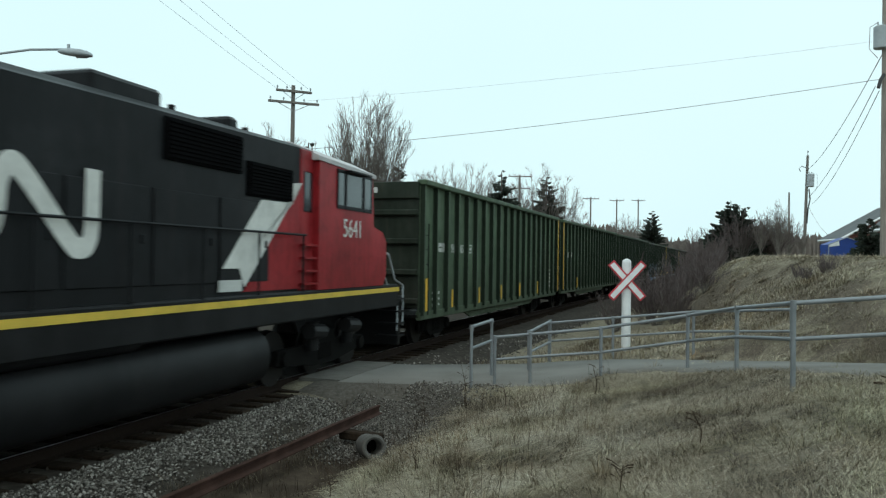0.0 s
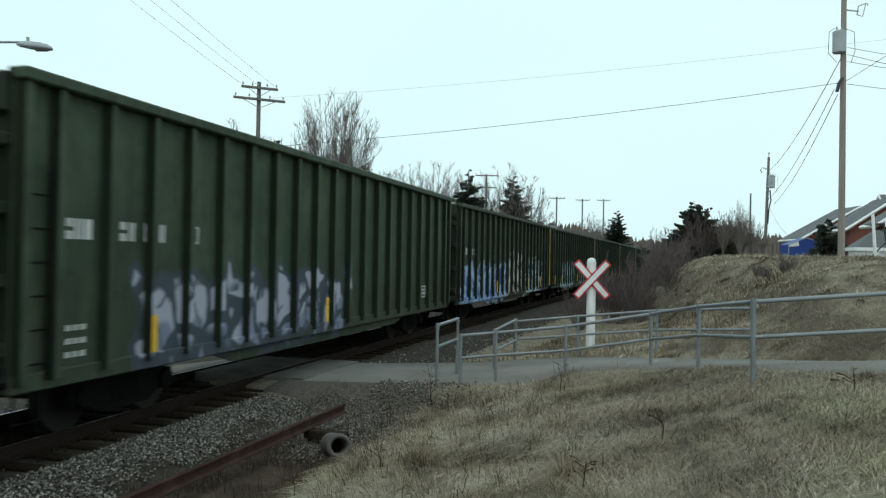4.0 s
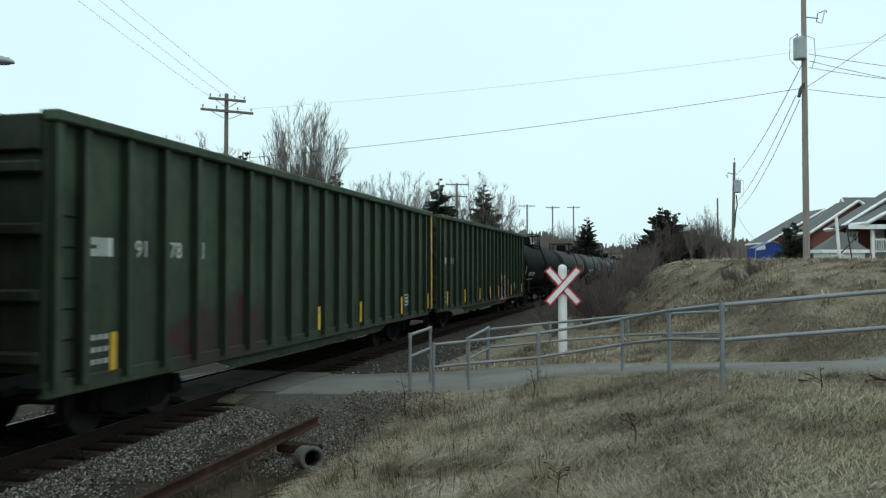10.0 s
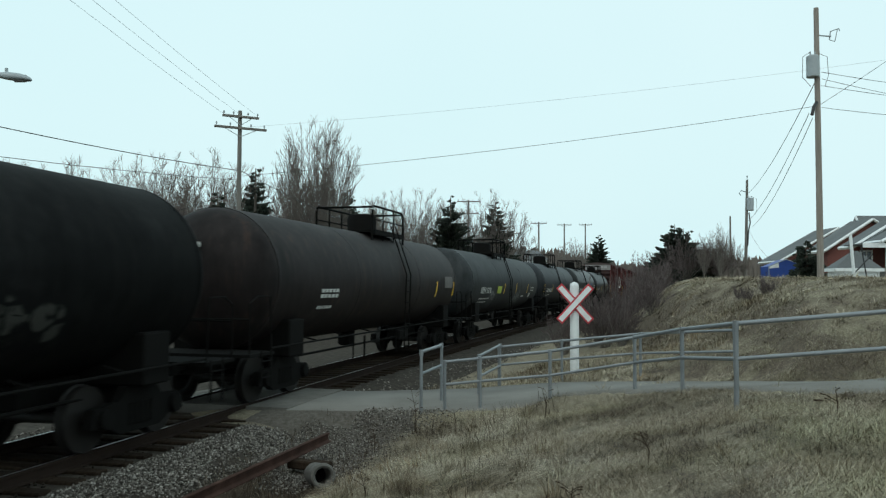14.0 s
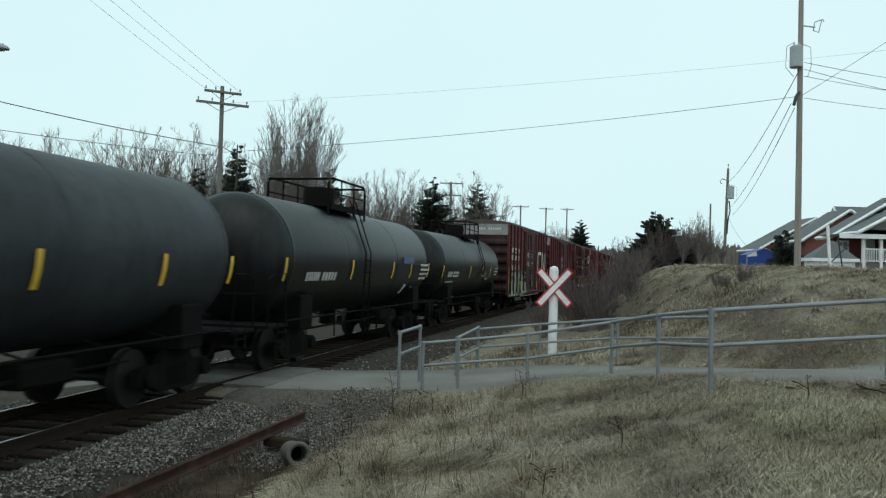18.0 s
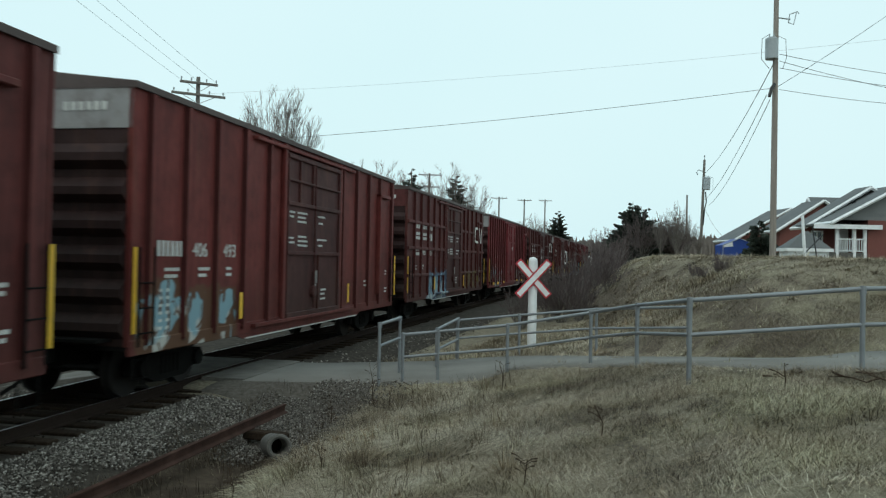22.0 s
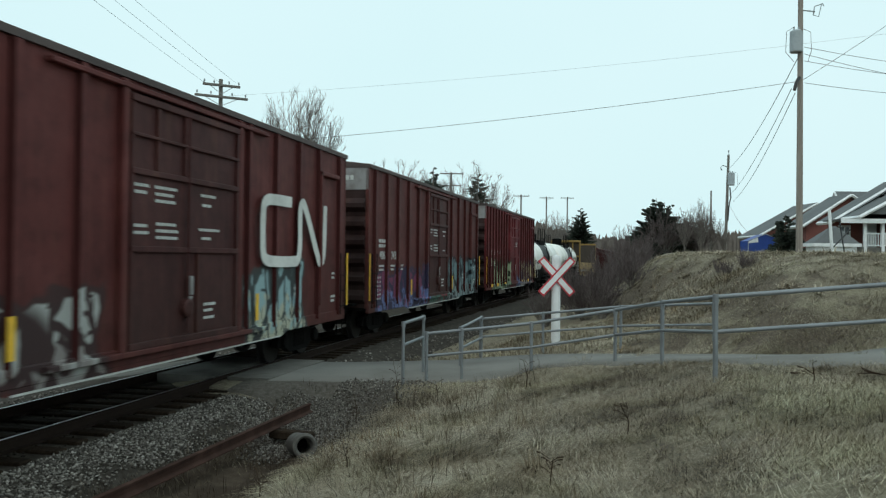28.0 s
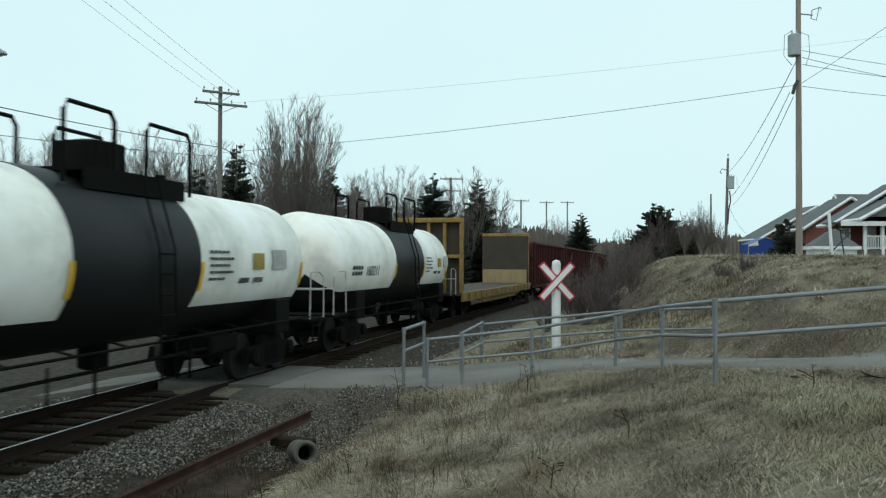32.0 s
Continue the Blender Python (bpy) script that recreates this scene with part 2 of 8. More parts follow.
M_NEEDLE = surface("spruce_needles", (0.024, 0.032, 0.022), dark=(0.013, 0.019, 0.014), light=(0.042, 0.05, 0.032), rough=0.85, big=1.4, fine=6, relief=0.0)
M_GRAVEL = surface("crushed_stone", (0.1, 0.087, 0.075), dark=(0.045, 0.038, 0.032), light=(0.165, 0.146, 0.128), spec=0.1, rough=0.95, big=14, fine=60, relief=0.9)
M_BRICK = surface("red_brick", (0.16, 0.055, 0.045), rough=0.9, big=0.8, fine=12, relief=0.2)
M_SHINGLE = surface("grey_shingle_roof", (0.12, 0.124, 0.128), rough=0.9, big=0.5, fine=9, relief=0.4)
M_SIDING = surface("grey_gable_shingles", (0.15, 0.154, 0.156), rough=0.9, big=0.6, fine=11, relief=0.4, squash=(1, 1, 5))
M_TARP = surface("blue_tarpaulin", (0.02, 0.06, 0.27), rough=0.5, big=1.2, fine=8, relief=0.3)
M_GLASS_DARK = surface("dark_window_glass", (0.02, 0.025, 0.03), rough=0.08, relief=0.0)


def stone_material():
    """Ballast stones: each its own grey."""
    m, nt, b = nodes_of("ballast_stones")
    g = nt.nodes.new("ShaderNodeNewGeometry")
    c = ramp(nt, g.outputs["Random Per Island"], [(0.0, (0.05, 0.042, 0.037)), (0.4, (0.138, 0.122, 0.108)), (0.8, (0.245, 0.221, 0.199)), (1.0, (0.42, 0.387, 0.35))])
    n = noise_tex(nt, coords(nt), 60, 3)
    nt.links.new(mix(nt, 0.5, c, ramp(nt, n, [(0.3, (0.5, 0.5, 0.5)), (0.7, (1, 1, 1))]), "MULTIPLY"), b.inputs["Base Color"])
    b.inputs["Roughness"].default_value = 0.95
    b.inputs["Specular IOR Level"].default_value = 0.1
    return m


def blade_material(name, stops, green=0.0):
    """Each blade its own straw; broad patches of matted grey thatch and a little new green."""
    m, nt, b = nodes_of(name)
    g = nt.nodes.new("ShaderNodeNewGeometry")
    c = ramp(nt, g.outputs["Random Per Island"], stops)
    v = coords(nt)
    n = noise_tex(nt, v, 0.62, 5, 0.65)
    col = mix(nt, 0.95, c, ramp(nt, n, [(0.38, (0.3, 0.27, 0.25)), (0.5, (0.74, 0.71, 0.68)), (0.62, (1, 1, 1))]), "MULTIPLY")
    if green:
        fresh = ramp(nt, noise_tex(nt, v, 0.42, 3, 0.55), [(0.5, (0, 0, 0)), (0.68, (green, green, green))])
        col = mix(nt, fresh, col, mix(nt, 1.0, col, (0.78, 0.92, 0.5), "MULTIPLY"))
        rusty = ramp(nt, noise_tex(nt, coords(nt, 1.0, (1.0, 0.8, 1.0)), 0.9, 3, 0.5), [(0.58, (0, 0, 0)), (0.72, (0.7, 0.7, 0.7))])
        col = mix(nt, rusty, col, mix(nt, 1.0, col, (0.92, 0.78, 0.62), "MULTIPLY"))
    nt.links.new(col, b.inputs["Base Color"])
    b.inputs["Roughness"].default_value = 0.9
    b.inputs["Specular IOR Level"].default_value = 0.1
    return m


M_STONES = stone_material()
M_BLADE = blade_material("dry_grass_blades", [(0.0, (0.17, 0.14, 0.105)), (0.4, (0.37, 0.32, 0.245)), (0.85, (0.58, 0.515, 0.41)), (0.96, (0.68, 0.62, 0.51)), (1.0, (0.26, 0.25, 0.13))], 0.28)
M_THATCH = blade_material("grey_matted_thatch", [(0.0, (0.07, 0.058, 0.046)), (0.6, (0.17, 0.145, 0.115)), (1.0, (0.36, 0.315, 0.25))], 0.3)
M_WEED = blade_material("dead_weed_stalks", [(0.0, (0.05, 0.036, 0.028)), (1.0, (0.12, 0.085, 0.06))])


def ground_material():
    """Dead lawn: straw, thatch, bare soil on the slopes, a little new green."""
    m, nt, b = nodes_of("winter_ground")
    v = coords(nt)
    n1 = noise_tex(nt, v, 0.22, 6)
    n2 = noise_tex(nt, v, 1.7, 6, 0.7)
    n3 = noise_tex(nt, v, 16, 6, 0.75)
    n4 = noise_tex(nt, coords(nt, 1.0, (1, 0.3, 1)), 45, 4, 0.7)
    straw = ramp(nt, n3, [(0.3, (0.1, 0.083, 0.06)), (0.5, (0.24, 0.205, 0.15)), (0.7, (0.43, 0.375, 0.28))])
    straw = mix(nt, 0.5, straw, ramp(nt, n4, [(0.3, (0.08, 0.066, 0.048)), (0.7, (0.37, 0.32, 0.24))]))
    green = mix(nt, 0.22, straw, (0.16, 0.165, 0.08))
    col = mix(nt, ramp(nt, n1, [(0.5, (0, 0, 0)), (0.68, (1, 1, 1))]), straw, green)
    soil = ramp(nt, n3, [(0.3, (0.06, 0.047, 0.037)), (0.7, (0.2, 0.163, 0.126))])
    g = nt.nodes.new("ShaderNodeNewGeometry")
    s = nt.nodes.new("ShaderNodeSeparateXYZ")
    nt.links.new(g.outputs["True Normal"], s.inputs[0])
    steep = arith(nt, "ADD", arith(nt, "MULTIPLY", arith(nt, "SUBTRACT", 0.965, s.outputs[2]), 7.0), arith(nt, "MULTIPLY", arith(nt, "SUBTRACT", n2, 0.5), 3.4), clamp=True)
    col = mix(nt, steep, col, soil)
    bare = ramp(nt, n2, [(0.5, (0, 0, 0)), (0.66, (0.85, 0.85, 0.85))])
    col = mix(nt, bare, col, soil)
    nt.links.new(col, b.inputs["Base Color"])
    b.inputs["Roughness"].default_value = 1.0
    b.inputs["Specular IOR Level"].default_value = 0.1
    bump(nt, b, mix(nt, 0.5, n3, n4), 0.9, 0.05)
    return m


M_GROUND = ground_material()
M_PATH = surface("grey_asphalt_path", (0.185, 0.176, 0.163), dark=(0.125, 0.115, 0.104), light=(0.235, 0.222, 0.206), spec=0.15, rough=0.95, big=0.7, fine=50, relief=0.35)
M_BALLAST = surface("ballast_bed", (0.05, 0.042, 0.035), dark=(0.018, 0.015, 0.012), light=(0.1, 0.087, 0.075), spec=0.08, rough=0.95, big=5, fine=22, relief=1.0)

M_CROSSING = surface("muddy_crossing_asphalt", (0.14, 0.131, 0.119), dark=(0.07, 0.062, 0.054), light=(0.195, 0.184, 0.17), spec=0.15, rough=0.95, big=1.5, fine=40, relief=0.5)


def stone_dark():
    m = M_STONES.copy()
    m.name = "dark_ballast_stones"
    for n in m.node_tree.nodes:
        if n.type == "VALTORGB" and len(n.color_ramp.elements) == 4:
            for e, c in zip(n.color_ramp.elements, (0.01, 0.022, 0.038, 0.07)):
                e.color = (c * 1.2, c * 0.98, c * 0.8, 1)
    return m


M_STONES_DARK = stone_dark()
M_DITCH = surface("dark_ditch_soil", (0.055, 0.04, 0.029), dark=(0.026, 0.018, 0.013), light=(0.115, 0.088, 0.066), spec=0.1, rough=1.0, big=2.5, fine=30, relief=0.9)
M_YELLOW_TAG = surface("yellow_green_paint", (0.36, 0.42, 0.05), rough=0.6, big=3)
M_END_PLATE = surface("grey_rusty_plate", (0.26, 0.25, 0.25), dark=(0.12, 0.09, 0.085), rough=0.75, big=2.0, fine=12)
TANK_BLACK_PLAIN = surface("black_band_paint", (0.009, 0.009, 0.01), spec=0.2, rough=0.5, big=1.2, relief=0.1)

# ---- building helpers ----
class Solid:
    """Collects boxes, tubes and sheets into one mesh."""

    def __init__(self):
        self.v, self.f = [], []

    def add(self, verts, faces, m=None):
        o = len(self.v)
        self.v += [tuple(m @ Vector(p)) for p in verts] if m is not None else [tuple(p) for p in verts]
        self.f += [tuple(i + o for i in f) for f in faces]
        return self

    def box(self, x0, x1, y0, y1, z0, z1, c=0.0, m=None):
        """A box with chamfered edges c."""
        if c <= 0:
            vs = [(x, y, z) for x in (x0, x1) for y in (y0, y1) for z in (z0, z1)]
            fs = [(0, 1, 3, 2), (4, 6, 7, 5), (0, 4, 5, 1), (2, 3, 7, 6), (0, 2, 6, 4), (1, 5, 7, 3)]
            return self.add(vs, fs, m)
        lo, hi = (x0, y0, z0), (x1, y1, z1)
        vs, index = [], {}
        for i in range(8):
            s = (i >> 2 & 1, i >> 1 & 1, i & 1)
            for a in range(3):
                p = [(hi[k] - c if s[k] else lo[k] + c) for k in range(3)]
                p[a] = hi[a] if s[a] else lo[a]
                index[(s, a)] = len(vs)
                vs.append(tuple(p))
        fs = []
        for a in range(3):
            b, d = (a + 1) % 3, (a + 2) % 3
            for s in (0, 1):
                ring = []
                for t, u in ((0, 0), (1, 0), (1, 1), (0, 1)):
                    k = [0, 0, 0]
                    k[a], k[b], k[d] = s, t, u
                    ring.append(index[(tuple(k), a)])
                fs.append(tuple(ring if s else ring[::-1]))
            for t in (0, 1):
                for u in (0, 1):
                    k0, k1 = [0, 0, 0], [0, 0, 0]
                    k0[b] = k1[b] = t
                    k0[d] = k1[d] = u
                    k1[a] = 1
                    q = [index[(tuple(k0), b)], index[(tuple(k1), b)], index[(tuple(k1), d)], index[(tuple(k0), d)]]
                    fs.append(tuple(q if (t ^ u) else q[::-1]))
        for i in range(8):
            s = (i >> 2 & 1, i >> 1 & 1, i & 1)
            q = [index[(s, a)] for a in range(3)]
            fs.append(tuple(q if sum(s) % 2 else q[::-1]))
        return self.add(vs, fs, m)

    def tube(self, pts, r, n=8, cap=True):
        """A round bar along pts; r is one radius or one for each point."""
        pts = [Vector(p) for p in pts]
        rs = r if isinstance(r, (list, tuple)) else [r] * len(pts)
        o = len(self.v)
        up = None
        for i, p in enumerate(pts):
            d = (pts[min(i + 1, len(pts) - 1)] - pts[max(i - 1, 0)]).normalized()
            if up is None or abs(up.dot(d)) > 0.95:
                up = Vector((0, 0, 1)) if abs(d.z) < 0.9 else Vector((1, 0, 0))
            a = d.cross(up).normalized()
            up = a.cross(d)
            for k in range(n):
                t = 2 * math.pi * k / n
                self.v.append(tuple(p + (a * math.cos(t) + up * math.sin(t)) * rs[i]))
        for i in range(len(pts) - 1):
            for k in range(n):
                k2 = (k + 1) % n
                self.f.append((o + i * n + k, o + i * n + k2, o + (i + 1) * n + k2, o + (i + 1) * n + k))
        if cap:
            self.f.append(tuple(o + k for k in range(n))[::-1])
            self.f.append(tuple(o + (len(pts) - 1) * n + k for k in range(n)))
        return self

    def lathe(self, profile, n=32, m=None, cap=True):
        """Turn (x, r) pairs about the x axis."""
        o = len(self.v)
        vs = [(x, r * math.cos(2 * math.pi * k / n), r * math.sin(2 * math.pi * k / n)) for x, r in profile for k in range(n)]
        fs = [(i * n + k, i * n + (k + 1) % n, (i + 1) * n + (k + 1) % n, (i + 1) * n + k) for i in range(len(profile) - 1) for k in range(n)]
        if cap:
            fs += [tuple(range(n))[::-1], tuple((len(profile) - 1) * n + k for k in range(n))]
        return self.add(vs, fs, m)

    def prism(self, outline, y0, y1, m=None):
        """An outline in x, z pushed from y0 to y1."""
        n = len(outline)
        vs = [(x, y0, z) for x, z in outline] + [(x, y1, z) for x, z in outline]
        fs = [tuple(range(n)), tuple(range(n, 2 * n))[::-1]] + [(i, i + n, (i + 1) % n + n, (i + 1) % n) for i in range(n)]
        return self.add(vs, fs, m)

    def mesh(self, name, material, smooth=False):
        me = bpy.data.meshes.new(name)
        me.from_pydata(self.v, [], self.f)
        bm = bmesh.new()
        bm.from_mesh(me)
        bmesh.ops.recalc_face_normals(bm, faces=bm.faces)
        bm.to_mesh(me)
        bm.free()
        if smooth:
            me.shade_smooth() if smooth is True else me.shade_smooth()
            if smooth is not True:
                me.set_sharp_from_angle(angle=radians(smooth))
        me.materials.append(material)
        return me


def part(name, solid, material, parent=None, label="", smooth=False):
    me = solid.mesh(name, material, smooth) if isinstance(solid, Solid) else solid
    ob = new(name, me)
    ob.parent = parent
    if label:
        ob["label"] = label
    return ob


def thing(name, m, label, category, group="", kind=""):
    ob = new(name)
    ob.empty_display_size = 0.3
    ob.matrix_basis = m
    return tagged(ob, label, category, group, kind)


def raw_mesh(name, verts, faces, material, smooth=False):
    me = bpy.data.meshes.new(name)
    me.from_pydata(verts, [], faces)
    me.materials.append(material)
    if smooth:
        me.shade_smooth()
    return me


def text_mesh(text, size, material):
    cu = bpy.data.curves.new("lettering", "FONT")
    cu.body = text
    cu.size = size
    cu.extrude = 0.004
    ob = bpy.data.objects.new("lettering", cu)
    me = bpy.data.meshes.new_from_object(ob)
    bpy.data.objects.remove(ob)
    me.materials.clear()
    me.materials.append(material)
    return me


# ---- the line of the railway ----
# s runs along the track from the foot of the camera's perpendicular, q to the right of it.
PSI, BEND, EASE = radians(10.465), radians(0.1479), radians(-0.0011)
OFFSET = 8.093
S_STRAIGHT = 67.2
GRADE = 0.00233


def heading(s):
    u = min(max(s, 0.0), S_STRAIGHT)
    return PSI + BEND * u + EASE * u * u


_S = np.arange(-120.0, 900.1, 0.5)
_H = np.array([heading(s + 0.25) for s in _S])
_X = np.concatenate([[0], np.cumsum(np.sin(_H) * 0.5)[:-1]])
_Y = np.concatenate([[0], np.cumsum(np.cos(_H) * 0.5)[:-1]])
_i0 = int(np.argmin(abs(_S)))
_X += -OFFSET * math.cos(PSI) - _X[_i0]
_Y += OFFSET * math.sin(PSI) - _Y[_i0]


def on_track(s, q=0.0, z=0.0):
    h = heading(s)
    x, y = float(np.interp(s, _S, _X)), float(np.interp(s, _S, _Y))
    return Vector((x + q * math.cos(h), y - q * math.sin(h), GRADE * max(s, 0) + z))


def track_pose(s, reach=6.0):
    a, b = on_track(s - reach), on_track(s + reach)
    d = b - a
    mid = (a + b) / 2
    return Matrix.LocRotScale(mid, Euler((0, -math.atan2(d.z, d.xy.length), math.atan2(d.y, d.x))), None)


def sq_of(x, y):
    """Track coordinates of points given as arrays."""
    x, y = np.asarray(x, float), np.asarray(y, float)
    shape = x.shape
    x, y = x.ravel(), y.ravel()
    sub = slice(None, None, 2)
    cx, cy, cs = _X[sub], _Y[sub], _S[sub]
    s, q = np.empty_like(x), np.empty_like(x)
    for i in range(0, len(x), 4000):
        d = (x[i:i + 4000, None] - cx) ** 2 + (y[i:i + 4000, None] - cy) ** 2
        k = d.argmin(1)
        h = _H[sub][k]
        dx, dy = x[i:i + 4000] - cx[k], y[i:i + 4000] - cy[k]
        s[i:i + 4000] = cs[k] + dx * np.sin(h) + dy * np.cos(h)
        q[i:i + 4000] = dx * np.cos(h) - dy * np.sin(h)
    return s.reshape(shape), q.reshape(shape)


def ease(t):
    t = np.clip(t, 0, 1)
    return t * t * (3 - 2 * t)


# The footpath: centre line x, y, z and half width.
PATH_LINE = [(-3.25, 16.95, -0.005, 1.5), (-2.0, 16.9, 0.0, 1.5), (0.3, 17.0, 0.06, 1.6), (2.4, 16.7, 0.3, 1.45), (4.4, 14.6, 0.62, 1.3),
             (5.9, 12.0, 0.97, 1.4), (8.5, 11.2, 1.1, 1.42), (14.0, 10.9, 1.25, 1.42), (30.0, 11.9, 1.6, 1.4), (60.0, 12.0, 2.0, 1.1)]


def smooth_line(pts, steps=8):
    """Catmull-Rom through the points."""
    p = [pts[0]] + list(pts) + [pts[-1]]
    out = []
    for i in range(1, len(p) - 2):
        for k in range(steps):
            t = k / steps
            out.append(tuple(0.5 * ((2 * b) + (c - a) * t + (2 * a - 5 * b + 4 * c - d) * t * t + (3 * b - a - 3 * c + d) * t ** 3)
                             for a, b, c, d in zip(p[i - 1], p[i], p[i + 1], p[i + 2])))
    out.append(tuple(pts[-1]))
    return out


PATH_FINE = np.array(smooth_line(PATH_LINE))


def ground_z(x, y):
    """Height of the ground at arrays x, y."""
    x, y = np.asarray(x, float), np.asarray(y, float)
    s, q = sq_of(x, y)
    z = np.interp(q, [-400, -120, -45, -14, -6, -3.4, -1.7, 1.5, 2.8, 3.7, 4.6, 5.7, 7, 8.4, 9.6, 11.5, 16, 45],
                  [14, 9, 2.2, -0.2, -0.5, -0.55, -0.24, -0.24, -0.46, -0.55, -0.34, -0.02, 0.18, 0.46, 0.88, 1.1, 1.42, 1.9])
    z = z + 0.22 * np.exp(-(s / 7.0) ** 2) * ease((q - 5.0) / 2.5)
    foot = 19.6 - 5.4 * ease((q - 9.0) / 3.0)
    edge = 8.6 - 2.6 * ease((s - 24) / 12)
    rise = ease((q - edge) / 4.4) * ease((s - foot) / 6.5)
    z = z + (2.30 + 0.0118 * np.clip(y, 0, 120) - z) * rise
    far = ease((s - 90) / 300)
    z = z + far * 5.0 * ease((np.abs(q) - 10) / 40)
    lump = 0.05 * np.sin(1.3 * x + 0.7 * y) * np.sin(0.9 * y - 0.4 * x) + 0.025 * np.sin(3.1 * x) * np.sin(2.7 * y + 1)
    z = z + lump * ease((np.abs(q) - 3.2) / 1.5)
    # the path lies in a shallow bed
    shape = x.shape
    xf, yf, zf = x.ravel(), y.ravel(), z.ravel().copy()
    near = np.where((np.abs(yf - 14) < 14) & (np.abs(xf - 15) < 48))[0]
    for i in range(0, len(near), 4000):
        k = near[i:i + 4000]
        d = (xf[k, None] - PATH_FINE[:, 0]) ** 2 + (yf[k, None] - PATH_FINE[:, 1]) ** 2
        j = d.argmin(1)
        w = ease((PATH_FINE[j, 3] + 1.3 - np.sqrt(d.min(1))) / 1.2)
        zf[k] = zf[k] * (1 - w) + (PATH_FINE[j, 2] - 0.05) * w
    return zf.reshape(shape)


def gz(x, y):
    return float(ground_z(np.array([x]), np.array([y]))[0])


def graded(stops):
    """Coordinates from (start, step) pairs to the last start."""
    out = []
    for (a, st), (b, _) in zip(stops[:-1], stops[1:]):
        n = max(1, round((b - a) / st))
        out += [a + (b - a) * i / n for i in range(n)]
    return np.array(out + [stops[-1][0]])


def build_ground():
    xs = graded([(-2500, 400), (-500, 60), (-120, 10), (-40, 3), (-14, 0.4), (-8, 0.16), (9, 0.25), (18, 0.7), (40, 3), (120, 12), (500, 400), (2500, 1)])
    ys = graded([(-300, 60), (-60, 10), (-12, 1.0), (2, 0.14), (22, 0.35), (34, 1.0), (70, 4), (150, 10), (500, 60), (900, 400), (3000, 1)])
    gx, gy = np.meshgrid(xs, ys, indexing="ij")
    z = ground_z(gx, gy)
    near = (np.abs(gx) < 12) & (gy > 0) & (gy < 24)
    s, q = sq_of(gx, gy)
    rough = np.array([noise.noise(Vector((a * 2.1, b * 2.1, 0))) for a, b in zip(gx.ravel(), gy.ravel())]).reshape(gx.shape)
    z = z + np.where(near, rough * 0.035 * ease((q - 3.0) / 1.2), 0)
    n, m = gx.shape
    verts = np.stack([gx, gy, z], -1).reshape(-1, 3)
    i = np.arange(n - 1)[:, None] * m + np.arange(m - 1)[None]
    faces = np.stack([i, i + m, i + m + 1, i + 1], -1).reshape(-1, 4)
    me = raw_mesh("ground", verts.tolist(), faces.tolist(), M_GROUND, True)
    tagged(new("ground", me), "dead winter lawn and bare soil banks", "ground", kind="structure")


def ribbon(line, halves, lift, thick, name, material):
    """A strip along line (x, y, z) with a half width at each point."""
    n = len(line)
    v, f = [], []
    for i, (x, y, z) in enumerate(line):
        a, b = line[max(i - 1, 0)], line[min(i + 1, n - 1)]
        d = Vector((b[0] - a[0], b[1] - a[1], 0)).normalized()
        r = Vector((d.y, -d.x, 0)) * halves[i]
        for k, sgn, dz in ((0, -1, -thick), (1, -0.97, 0), (2, 0, 0.02), (3, 0.97, 0), (4, 1, -thick)):
            v.append((x + r.x * sgn, y + r.y * sgn, z + lift + dz))
    for i in range(n - 1):
        for k in range(4):
            f.append((i * 5 + k, i * 5 + k + 1, (i + 1) * 5 + k + 1, (i + 1) * 5 + k))
    return raw_mesh(name, v, f, material, True)

# ---- ground, path and track ----
build_ground()
path_me = ribbon([tuple(p[:3]) for p in PATH_FINE], [p[3] for p in PATH_FINE], 0.0, 0.12, "pavement", M_PATH)
tagged(new("pavement", path_me), "narrow grey asphalt footpath over the railway crossing", "path", kind="structure")


